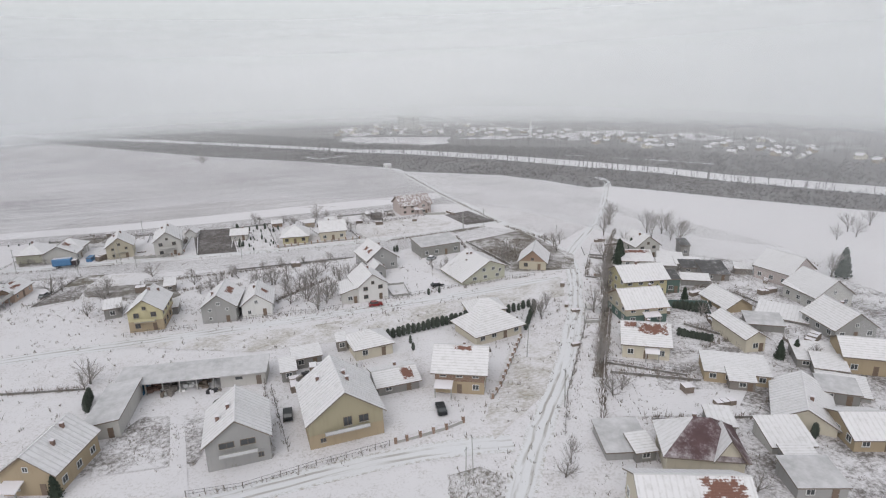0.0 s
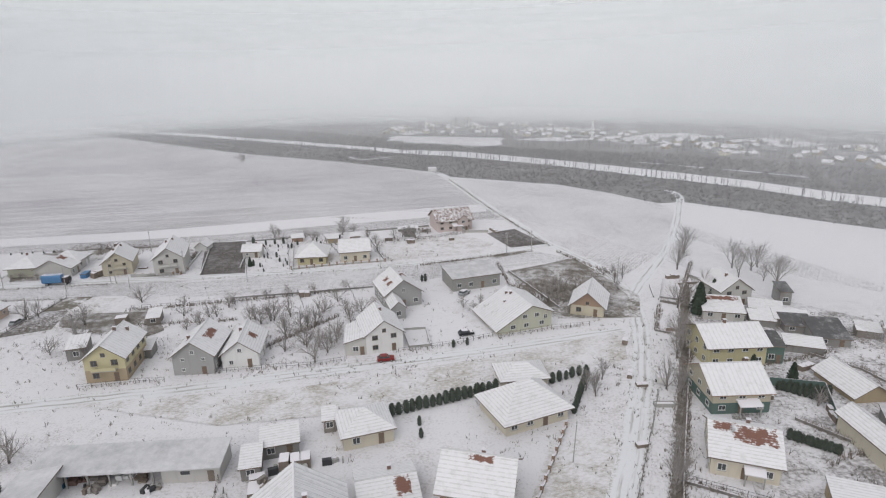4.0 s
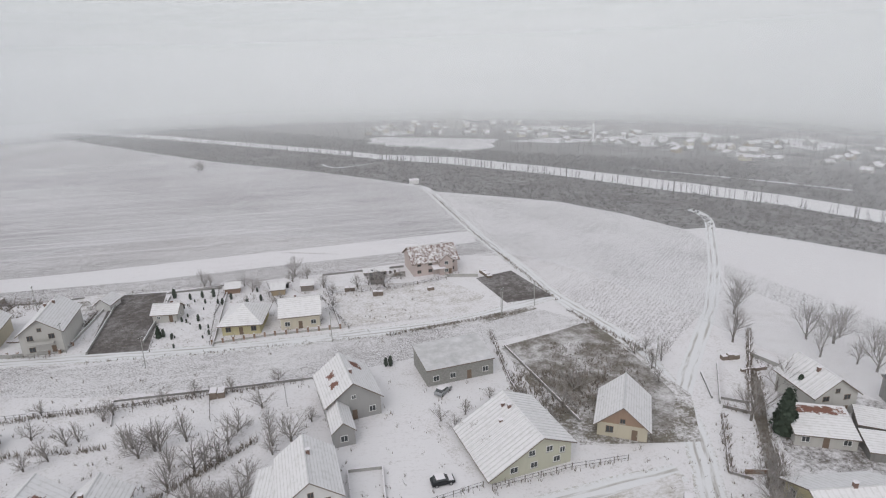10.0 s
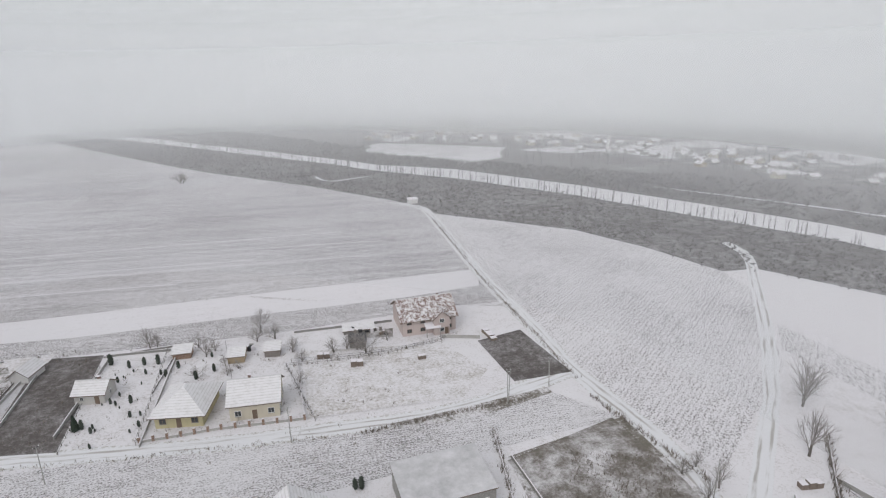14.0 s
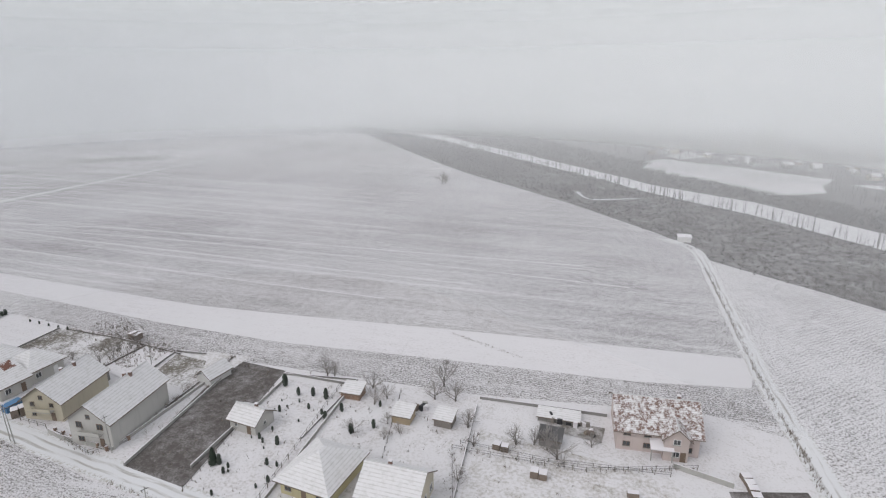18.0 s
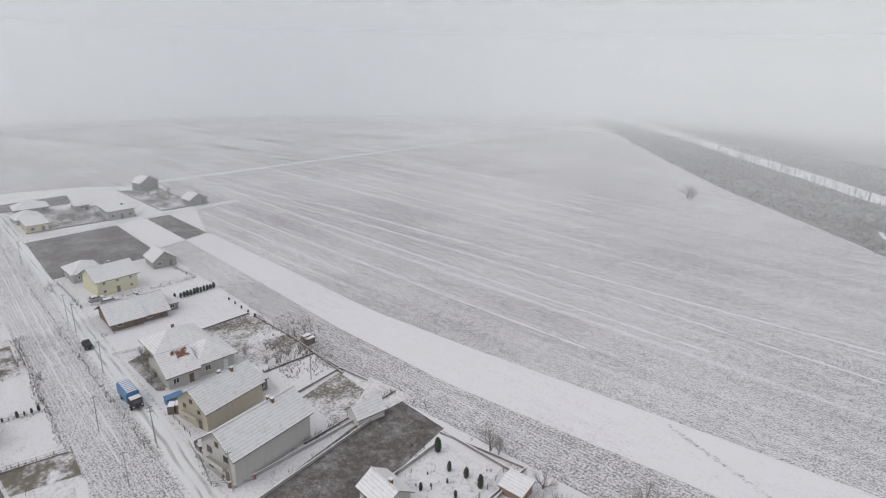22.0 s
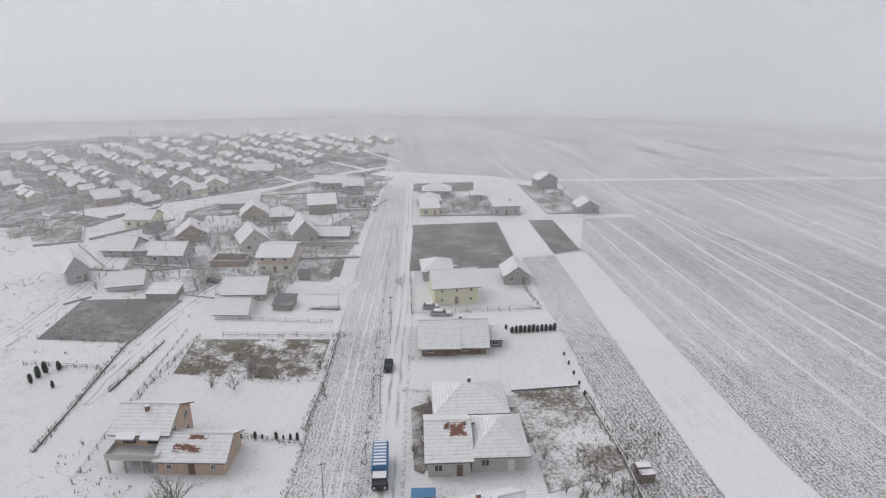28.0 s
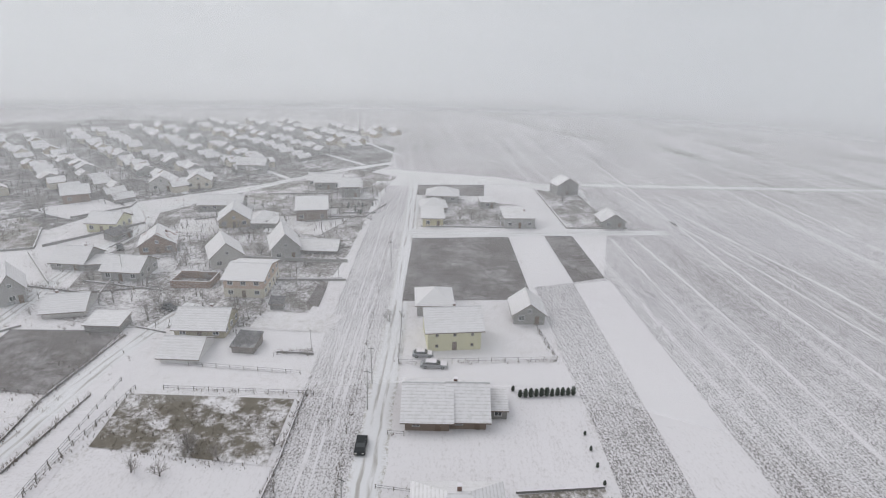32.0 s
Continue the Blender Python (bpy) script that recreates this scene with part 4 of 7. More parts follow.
# ---- houses and sheds, row by row ----
# south row
house(-69.1, 75.2, -1, 8.7, 11.0, 4.2, w_ochre, roof_rib, "ochre rendered house with a snowed sheet roof and porch", porch=(-2.2, 3.2, 2.2, 2.3), chim=((0.1, 0.25), (0.2, -0.1)), ribs=True)
grey_house = house(-39.0, 79.5, 18, 9.9, 11.0, 5.1, w_grey, roof_rib, "unfinished grey house with a snowed ribbed roof", frame=frame_dark, balcony=2, chim=((-0.3, -0.1), (-0.12, 0.0)), lower=w_grey, ribs=True, sides="", door=False)
olive_house = house(-23.5, 84.6, 20, 12.9, 14.0, 5.2, w_olive, roof_rib, "large olive house with a snowed ribbed gable roof", balcony=2, chim=((0.12, -0.1), (0.1, 0.05), (-0.25, 0.2)), lower=w_ochre, frame=frame_dark, ribs=True, sides="", door=False)
for ho, fy, spec in ((grey_house, -5.53, ((-1.7, 3.7, 2.4, 1.1), (1.6, 3.7, 2.4, 1.1), (3.4, 0.9, 0.9, 0.9))), (olive_house, -7.03, ((0.2, 3.2, 1.5, 1.7), (3.0, 3.3, 1.7, 1.4), (-4.2, 1.0, 1.0, 0.8)))):
    for wx, wz, ww, wh in spec:
        window(ho, wx, fy, wz, 0, ww, wh, frame_dark)
house(-13.5, 101.3, 19, 8.3, 8.0, 2.2, w_dirty, roof_snow, "low grey annex with a partly bare red roof", ridge="x", rise=1.2, chim=((0.1, 0.3),), sides="f", bare=((-1, 0.12, 0.42, 0.1, 0.97),), name="annex", category="annex")
house(-20.0, 116.3, 24, 8.6, 8.0, 2.8, w_beige, roof_snow, "small hip-roofed house beside thuja hedge", roof="hip", rise=2.4, sides="f", chim=())
house(-2.3, 102.3, -9, 9.7, 9.0, 5.2, w_brick, roof_snow, "clay-block house with snowed tiles and a porch", ridge="x", porch=(-3.0, 3.6, 2.2, 2.4), lower=w_ochre, chim=((0.05, 0.08),), sides="fr", over=0.8, bare=((-1, -0.15, 0.22, 0.76, 0.96),))
house(7.3, 122.2, 29, 12.8, 10.0, 2.6, w_beige, roof_snow, "beige bungalow with a snowed hip roof", roof="hip", rise=4.4, over=0.9, chim=(), sides="fr")
house(6.6, 137.7, 13, 9.4, 7.0, 2.0, w_beige, roof_snow, "rear wing with a snowed hip roof", roof="hip", rise=2.0, chim=(), sides="f", name="annex", category="annex")
# middle row
house(-80.0, 135.0, 13, 8.1, 12.0, 5.7, w_yellow, roof_rib, "yellow gabled house with an ochre ground floor", balcony=1, lower=w_ochre, chim=((0.0, 0.1), (0.2, 0.3)), frame=frame_dark)
house(-63.2, 139.3, 9, 8.6, 12.0, 4.7, w_grey, roof_rib, "grey unplastered house with a half-cleared roof", chim=((-0.25, -0.1),), sides="fr", bare=((1, -0.15, 0.3, 0.35, 0.75), (-1, -0.2, -0.1, 0.4, 0.55)), wsize=0.8)
house(-53.9, 142.5, 13, 7.8, 11.0, 3.7, w_white, roof_snow, "white gabled house with a snowed roof", chim=((-0.1, 0.1),), sides="fr", bare=((1, -0.1, 0.12, 0.25, 0.75),), wsize=0.9)
house(-24.0, 151.1, 22, 8.6, 11.0, 4.8, w_white, roof_snow, "white two-storey house with a snowed gable roof", frame=frame_dark, chim=((0.05, 0.1),), sides="fr")
shed(-28.6, 150.1, 12, 4.8, 10.0, 3.3, w_pale, roof_snow, "pale side wing with a lean-to roof", ridge="y", rise=1.4)
house(-24.4, 176.8, 26, 10.2, 12.0, 4.3, w_grey, roof_snow, "grey two-storey house with white windows", chim=((0.05, -0.15),), sides="fl", bare=((-1, -0.28, -0.1, 0.3, 0.6), (-1, 0.02, 0.2, 0.3, 0.6), (1, 0.15, 0.38, 0.3, 0.75)))
house(24.4, 176.3, -14, 8.4, 11.0, 3.0, w_sand, roof_snow, "sand-coloured house with a boarded rust gable", gable=w_rust, rise=3.6, sides="f", chim=(), frame=frame_dark, over=0.7)
# east of the lane
house(64.2, 183.0, 13, 8.6, 10.0, 4.6, w_pale, roof_rib, "pale house with a snowed sheet roof", frame=frame_dark, chim=((-0.1, -0.1),), sides="fr", ribs=True)
shed(57.2, 174.8, -8, 9.5, 7.0, 2.4, w_pale, roof_snow, "pale lean-to with a bare red ridge strip", rise=1.6, bare=((1, -0.46, 0.46, 0.68, 0.97),))
house(49.8, 149.0, 8, 12.4, 11.0, 5.2, w_yellow, roof_rib, "dull yellow house with a snowed roof", ridge="x", rise=2.6, chim=((-0.05, 0.0),), over=0.8)
house(44.8, 131.5, 7, 10.6, 11.0, 4.5, w_sand, roof_rib, "sand house with a teal green ground floor", ridge="x", rise=3.0, chim=((0.35, 0.1),), porch=(1.0, 4.2, 1.8, 2.6), over=0.6, eaves=w_rust, lower=w_teal)
house(38.9, 114.8, -14, 9.7, 11.0, 3.6, w_beige, roof_snow, "beige house with half-bare red tiles", ridge="x", rise=2.8, bare=((-1, -0.2, 0.48, 0.45, 0.98), (-1, -0.48, -0.15, 0.7, 0.96)), chim=((0.1, 0.2),), porch=(1.2, 3.0, 1.8, 2.4))
wine = house(33.6, 75.6, -10, 11.3, 8.6, 3.9, w_beige, roof_wine, "beige house with a wine-red hipped roof and front gable", roof="hip", rise=4.2, over=0.7, chim=((-0.08, 0.1),), sides="", door=False)
for ob in wine.children:
    if ob.name.startswith("roof"):
        ob.data.materials.append(roof_rib)
        ob.data.polygons[7].material_index = 2
        bm = bmesh.new()
        prism(bm, [(0.9, 3.85), (3.0, 7.7), (5.9, 3.85), (5.9, 3.6), (3.0, 7.45), (0.9, 3.6)], -5.3, 0.4, "y", 2, [0, 1, 2, 2, 2, 2])
        part("front_gable_roof", bm, (roof_rib, roof_wine, timber), ob, "wine-red sheet with snow on one slope")
bm = bmesh.new()
prism(bm, [(1.2, 3.7), (5.5, 3.7), (3.0, 7.3)], -4.4, 0.0)
part("gable", bm, w_beige, wine)
window(wine, 0.8, -4.33, 1.2, 0, 0.6, 0.5, frame_dark)
shed(25.6, 79.6, 2, 7.3, 8.0, 1.7, w_grey, roof_metal, "low garage with a thinly snowed roof")
house(25.6, 62.1, -4, 14.7, 10.0, 4.3, w_beige, roof_rib, "house with a partly bare red roof", ridge="x", rise=3.0, chim=(), bare=((-1, 0.05, 0.48, 0.35, 0.97),))
shed(52.6, 80.0, -0, 7.1, 6.0, 1.6, w_pale, roof_rib, "snow-roofed lean-to beside the house", rise=1.6)
house(57.4, 88.1, -27, 9.4, 14.0, 1.9, w_beige, roof_rib, "house with a long snowed sheet roof", rise=2.6, chim=((0.1, -0.2),), ribs=True)
shed(52.0, 103.6, -16, 12.0, 8.0, 2.5, w_ochre, roof_snow, "long low shed with a snowed roof", rise=0.5)
house(66.1, 115.1, 7, 4.6, 13.0, 3.7, w_beige, roof_snow, "narrow yard house with a snowed roof", rise=1.4, chim=(), sides="f")
house(72.3, 136.7, 10, 7.4, 11.0, 1.6, w_ochre, roof_snow, "ochre yard house with a snowed roof", rise=2.2, chim=(), sides="f")
shed(78.4, 134.5, -36, 12.8, 8.0, 0.8, w_dirty, roof_rib, "long stable with a snowed sheet roof", rise=1.0)
house(97.9, 153.2, 26, 11.0, 11.0, 4.2, w_pink, roof_snow, "pink house with a snowed gable roof", chim=((0.2, -0.1),))
house(95.0, 137.0, 10, 11.0, 11.0, 3.9, w_pale, roof_snow, "pale house with a snowed gable roof", chim=())
house(88.5, 119.3, 4, 10.0, 11.0, 3.2, w_grey, roof_snow, "grey house with a snowed gable roof", chim=((0.1, 0.1),))
shed(77.2, 161.0, -5, 7.3, 8.0, 2.1, w_dirty, roof_dark, "shed with a bare dark roof", rise=1.6)
shed(94.2, 163.1, -21, 8.9, 8.0, 1.8, w_pink, roof_snow, "long low shed with a snowed roof")
shed(71.3, 97.2, -25, 8.1, 7.0, 1.2, w_grey, roof_snow, "yard shed with a snowed roof")
house(66.0, 80.1, -3, 7.1, 9.0, 2.7, w_ochre, roof_rib, "ochre house with a snowed roof", ridge="x", rise=2.0, chim=())
shed(73.5, 108.2, -18, 9.2, 8.0, 2.0, w_dirty, roof_snow, "low barn with a snowed roof")
# north row
house(-120.9, 199.1, 25, 8.6, 13.0, 4.6, w_sand, roof_snow, "sand-coloured two-storey house with a snowed gable roof", balcony=1, chim=((0.05, 0.2), (-0.2, 0.1)), frame=frame_dark, sides="f", wsize=0.9)
house(-104.1, 200.2, 22, 8.9, 16.0, 5.9, w_pale, roof_snow, "tall pale house with a snowed gable roof", balcony=1, chim=((0.05, 0.2), (-0.2, 0.25)), frame=frame_dark, sides="fl")
house(-104.4, 226.7, 7, 4.2, 6.0, 2.0, w_white, roof_snow, "small white shed at the field edge", rise=1.6, chim=(), win=False, name="shed", category="shed", group="yard sheds", over=0.4)
house(-61.2, 212.8, 10, 9.3, 11.0, 2.9, w_yellow, roof_snow, "small bright yellow house with a snowed hip roof", roof="hip", rise=3.4, over=0.9, chim=(), frame=frame_dark, sides="f")
house(-47.3, 216.2, 16, 9.7, 9.0, 3.9, w_beige, roof_snow, "small beige house with a snowed roof", ridge="x", rise=3.0, chim=((-0.1, 0.02),), sides="fr")
house(-18.4, 255.1, 22, 14.4, 12.0, 4.6, w_pink, roof_red, "pinkish unfinished house with a patchy tile roof", ridge="x", rise=3.4, chim=((0.3, 0.1),), sides="fr", porch=(0.5, 4.0, 2.6, 2.7), over=0.7, frame=frame_dark)
shed(-72.7, 239.6, 18, 4.2, 3.4, 1.7, w_brick, roof_snow, "red garden shed with a snowed roof")
shed(-58.2, 238.6, 16, 3.8, 3.4, 1.9, w_ochre, roof_snow, "ochre garden hut with a snowed roof")
shed(-50.5, 242.2, 14, 3.6, 3.2, 1.9, plank, roof_snow, "grey board shed with a snowed roof")
shed(-34.2, 255.2, 18, 8.0, 2.8, 1.2, w_dirty, roof_snow, "long low hut with a snowed roof", rise=0.4)
# west row
house(-191.8, 189.8, 108, 11.0, 10.0, 4.9, w_lemon, roof_snow, "lemon two-storey house with a snowed roof", ridge="x", rise=2.6, over=0.7, frame=frame_dark, chim=((0.05, 0.05),), sides="fr", wsize=0.6)
house(-206.3, 184.2, 104, 8.1, 9.0, 2.9, w_grey, roof_snow, "rear wing with a snowed hip roof", roof="hip", rise=2.4, chim=(), sides="f")
house(-268.5, 171.7, 105, 6.8, 9.0, 3.2, w_yellow, roof_snow, "small yellow house with a flat snowed roof", roof="shed", ridge="x", rise=1.2, chim=())
house(-282.8, 167.9, 106, 9.1, 9.0, 2.1, w_grey, roof_snow, "grey bungalow with a snowed hip roof", roof="hip", rise=2.6, chim=())
house(-297.2, 166.8, 99, 11.8, 9.0, 2.7, w_grey, roof_snow, "low house with a snowed hip roof", roof="hip", rise=2.4, chim=())
house(-274.0, 198.5, 105, 10.0, 10.0, 3.8, w_grey, roof_snow, "unfinished grey house with a snowed flat roof", roof="shed", ridge="x", rise=0.8)
house(-320.4, 215.4, 117, 9.4, 6.5, 4.4, w_dirty, roof_snow, "tall grey house at the field lane", rise=2.6, chim=())
house(-282.8, 230.7, 105, 7.9, 7.5, 2.8, w_block, roof_snow, "grey block house with a snowed gable roof", rise=2.4, chim=())
shed(-294.2, 187.7, 106, 5.3, 5.0, 2.6, w_grey, roof_snow, "small far shed with snow")
# south-west settlement
house(-184.9, 137.1, 101, 10.4, 9.0, 2.4, w_olive, roof_snow, "yellowish house with a snowed roof", chim=((0.1, 0.1),), ridge="x", rise=2.6, sides="fr")
house(-175.8, 140.0, 99, 7.4, 8.0, 1.5, w_white, roof_snow, "small white house with a snowed roof", ridge="x", rise=2.2, chim=(), sides="fr")
house(-204.9, 136.9, 100, 9.5, 13.0, 4.8, w_peach, roof_snow, "orange-beige two-storey house with a snowed roof", ridge="x", rise=1.6, lower=w_beige, chim=(), sides="fr")
house(-185.5, 104.6, 113, 8.4, 9.0, 1.7, w_pale, roof_snow, "pale house with a snowed roof", ridge="x", rise=2.2, chim=((-0.3, 0.1),), sides="fr")
house(-206.2, 102.6, 98, 9.6, 9.0, 3.0, w_grey, roof_snow, "grey two-storey house with a snowed roof", rise=2.4, ridge="x", chim=())
house(-209.1, 85.1, 97, 8.9, 9.0, 2.4, w_grey, roof_snow, "grey house with a dormered roof", rise=2.8, ridge="x")
house(-223.1, 100.6, 121, 9.3, 9.0, 3.1, w_brick, roof_red_bit, "brick house with a snowed red roof", rise=3.0)
house(-249.5, 109.2, 116, 9.3, 10.0, 2.9, w_ochre, roof_snow, "ochre house with a snowed gable roof", rise=3.4, chim=())
house(-253.8, 118.2, 114, 7.8, 8.0, 1.9, w_pale, roof_snow, "small bungalow with a snowed hip roof", roof="hip", rise=2.4, chim=())
house(-262.9, 129.6, 112, 10.2, 11.0, 4.0, w_brown, roof_snow, "brown two-storey house with a flat snowed roof", roof="shed", ridge="x", rise=1.4, chim=())
house(-236.3, 140.3, 99, 12.5, 8.0, 1.2, w_dirty, roof_snow, "long grey shed with a snowed roof", ridge="x", rise=1.8, chim=())
house(-228.5, 137.7, 120, 7.7, 11.0, 3.9, w_grey, roof_snow, "grey house with a steep snowed gable", rise=4.0, chim=())
house(-219.0, 125.0, 127, 8.3, 10.0, 3.6, w_pale, roof_snow, "pale house with a steep snowed gable", rise=3.6, chim=())
house(-263.8, 93.1, 106, 14.5, 9.0, 2.7, w_dirty, roof_snow, "long farm building with a snowed roof", ridge="x", rise=2.2, chim=())
house(-236.2, 72.7, 99, 9.2, 9.0, 3.3, w_lemon, roof_snow, "yellow house beside the village road", ridge="x", rise=2.2, chim=())
house(-187.8, 91.3, 137, 5.3, 9.0, 4.2, w_grey, roof_snow, "grey gabled house beside the lane", rise=3.4, chim=())
house(-258.8, 43.8, 131, 8.3, 9.0, 3.5, w_brick, roof_snow, "brown house with a snowed roof", ridge="x", rise=2.2, chim=())
house(-301.9, 120.2, 107, 10.5, 9.0, 3.3, w_dirty, roof_snow, "grey house at the end of the row", ridge="x", rise=2.2, chim=())
house(-294.2, 134.2, 106, 6.9, 9.0, 4.5, w_dirty, roof_snow, "tall grey house at the end of the row", ridge="x", rise=2.2, chim=())
shed(-182.1, 151.6, 95, 4.5, 5.0, 1.7, plank, roof_dark, "garden shed with a dark roof")
shed(-182.7, 117.6, 100, 7.4, 5.0, 1.8, w_dirty, roof_snow, "low shed beside the dark plot")
house(-10.3, 256.4, 22, 4.2, 3.0, 5.0, w_pink, roof_red, "projecting bay with a gabled tile roof", rise=1.8, chim=(), sides="f", name="annex", category="annex")
house(-83.3, 219.6, 10, 6.2, 5.4, 2.7, w_pale, roof_snow, "small garden cottage with a snowed roof", ridge="x", rise=1.7, over=0.5, chim=((0.2, 0.05),), sides="fr", wsize=0.8)
# the peach house with its terrace
peach = house(-128.0, 150.6, 98, 8.4, 8.0, 5.2, w_peach, roof_snow, "peach house with a front terrace and snowed roof", ridge="x", rise=2.3, chim=((0.0, -0.12),), sides="r", frame=frame_white)
terrace(peach, 8.2, 3.2, -4.0, 2.6, Matrix())
house(-126.0, 158.9, 98, 10.0, 7.0, 2.9, w_peach, roof_snow, "peach wing with two bare patches on its roof", ridge="x", rise=1.9, chim=(), sides="fr", wsize=0.8, bare=((-1, -0.3, 0.12, 0.25, 0.55), (-1, -0.15, 0.2, 0.72, 0.93)), name="annex", category="annex")
long_house = house(5.6, 162.6, 25, 14.6, 14.0, 1.5, w_green, roof_rib, "pale green house with a long snowed roof", xr=0.62, hr=4.3, rise=5.0, over=0.7, storeys=2, sides="fr", chim=((-0.1, 0.1), (0.02, 0.3), (0.06, 0.2)), frame=frame_dark, ribs=True)
for wx, wz, ww in ((-3.2, 0.9, 1.4), (0.4, 0.9, 1.3), (4.6, 0.9, 1.3), (0.0, 3.2, 1.2), (3.2, 3.2, 1.2), (5.6, 2.4, 1.0)):
    window(long_house, wx, -7.03, wz, 0, ww, 1.1, frame_white)
# joined pair with a gap in its tiles, the bungalow behind, the stepped brick house and the barn
house(-134.0, 205.3, 102, 8.0, 9.0, 3.2, w_pale, roof_snow, "pale house with a snowed hip roof", roof="hip", rise=2.8, over=0.8, chim=((-0.42, 0.2),), sides="f", frame=frame_white)
house(-131.8, 198.9, 102, 6.4, 11.0, 3.2, w_pale, roof_snow, "pale wing with a bare tile patch on its roof", ridge="x", rise=2.8, over=0.5, chim=(), sides="f", name="annex", category="annex", bare=((-1, 0.0, 0.48, 0.55, 0.99), (-1, -0.1, 0.06, 0.74, 0.92)))
house(-143.6, 198.4, 102, 11.4, 8.5, 3.2, w_green, roof_snow, "pale green bungalow with a snowed hip roof", roof="hip", rise=2.8, over=0.8, chim=((0.0, 0.05),), sides="f")
house(-166.6, 191.3, 101, 7.3, 11.5, 2.5, w_brown, roof_snow, "brown brick house with a snowed roof", ridge="x", rise=3.0, over=0.8, chim=(), sides="f")
house(-168.6, 198.5, 101, 6.0, 10.5, 2.4, w_brown, roof_snow, "brown brick wing with a snowed roof", ridge="x", rise=3.25, over=0.8, chim=((-0.35, 0.03),), sides="f", name="annex", category="annex")
shed(-172.6, 204.6, 101, 3.0, 5.0, 2.0, w_dirty, roof_snow, "small lean-to beside the brick house")
house(-207.7, 206.2, 101, 7.0, 8.0, 2.8, w_block, roof_snow, "grey block barn with a snowed gable roof", rise=2.5, chim=(), sides="f", name="barn", category="barn")
shed(-7.3, 190.9, 24, 14.7, 10.0, 3.9, w_block, roof_metal, "grey block workshop with a sheet-metal roof", rise=0.9, sides="f")
shed(-33.0, 113.0, 21, 6.0, 4.5, 2.6, w_dirty, roof_snow, "cluttered yard hut with a snowed roof")
# outbuildings between the yards
shed(72.8, 171.2, -13, 7.5, 5.0, 2.2, w_dirty, roof_snow, "small yard shed with a snowed roof")
shed(88.9, 166.1, -18, 4.7, 4.0, 1.9, plank, roof_snow, "board shed with a snowed roof")
shed(69.2, 157.8, -15, 7.6, 4.0, 1.9, w_dirty, roof_snow, "low shed with a snow-covered roof")
shed(72.4, 126.5, -15, 8.0, 6.0, 1.9, w_dirty, roof_metal, "grey sheet-roofed shed in a yard")
house(81.1, 105.4, -17, 7.7, 9.0, 4.1, w_ochre, roof_snow, "ochre house with a snowed roof", ridge="x", rise=2.2, chim=())
shed(74.4, 103.9, -21, 5.8, 6.0, 2.3, w_dirty, roof_snow, "barn with a long snowed roof")
shed(44.7, 84.9, -9, 4.1, 5.0, 2.6, w_dirty, roof_rib, "small lean-to with a ribbed roof")
shed(55.4, 100.1, -14, 4.6, 4.0, 2.2, plank, roof_snow, "snowed chicken coop in a yard")
shed(69.6, 94.9, -20, 6.5, 5.0, 2.6, w_dirty, roof_metal, "long open shed with a sheet roof")
shed(67.1, 82.3, -12, 4.6, 6.0, 2.2, w_ochre, roof_snow, "ochre outhouse with a snowed roof")
shed(52.6, 73.8, -2, 4.8, 5.0, 2.0, w_grey, roof_snow, "small garage with a snow-covered roof")
shed(50.5, 69.6, -2, 7.2, 6.0, 2.3, w_grey, roof_metal, "carport under a pale sheet")
shed(30.1, 78.8, 9, 3.4, 4.0, 2.1, w_dirty, roof_snow, "coal shed with a snowed roof")
shed(67.2, 171.1, -11, 5.4, 5.0, 1.9, w_dirty, roof_snow, "side shed with a snowed roof")
shed(73.6, 167.7, -8, 6.3, 6.0, 2.0, w_dirty, roof_dark, "shed with a dark bare roof")
shed(61.3, 152.1, -3, 4.9, 6.0, 4.2, w_teal, roof_dark, "green yard wall with a shed")
shed(50.9, 152.9, 14, 2.1, 5.0, 2.2, w_yellow, roof_snow, "narrow yellow stair porch")
shed(-21.6, 170.2, 23, 3.8, 11.0, 3.3, w_grey, roof_snow, "long annex with a snowed roof", ridge="y", rise=1.6, roof="gable")
shed(69.7, 178.7, -19, 7.5, 5.0, 1.9, w_dirty, roof_snow, "long low shed along a yard wall")
shed(80.0, 185.1, -6, 2.8, 6.0, 3.8, w_dirty, roof_dark, "tall shed with a dark roof")
shed(-24.9, 121.1, 18, 2.1, 3.0, 2.7, plank, roof_snow, "garden privy with a snowed roof")
shed(-34.3, 107.7, 18, 3.0, 5.0, 2.5, w_dirty, roof_snow, "cluttered lean-to beside the driveway")
shed(-210.3, 93.9, 112, 5.4, 5.0, 1.9, w_dirty, roof_snow, "low shed beside the road")
shed(-230.3, 87.2, 165, 5.7, 5.0, 2.1, w_dirty, roof_dark, "long barn with a dark roof")
shed(-252.2, 118.9, 105, 8.0, 5.0, 1.9, w_dirty, roof_snow, "small outbuilding under a snowed roof")
house(-297.6, 131.8, 106, 8.7, 8.0, 3.0, w_grey, roof_snow, "grey house near the end of the strip", ridge="x", rise=2.0, chim=())
house(-306.0, 115.4, 99, 12.8, 8.0, 2.8, w_pale, roof_snow, "pale house near the end of the strip", ridge="x", rise=2.0, chim=())
house(-317.9, 77.8, 103, 11.7, 8.0, 4.0, w_grey, roof_snow, "grey village house with a snowed roof", ridge="x", rise=2.2, chim=())
house(-281.4, 61.5, 115, 8.7, 8.0, 3.6, w_pale, roof_snow, "pale village house with a snowed roof", rise=2.6, chim=())
house(-288.7, 72.3, 115, 9.0, 8.0, 3.4, w_beige, roof_snow, "beige village house with a snowed roof", rise=2.6, chim=())
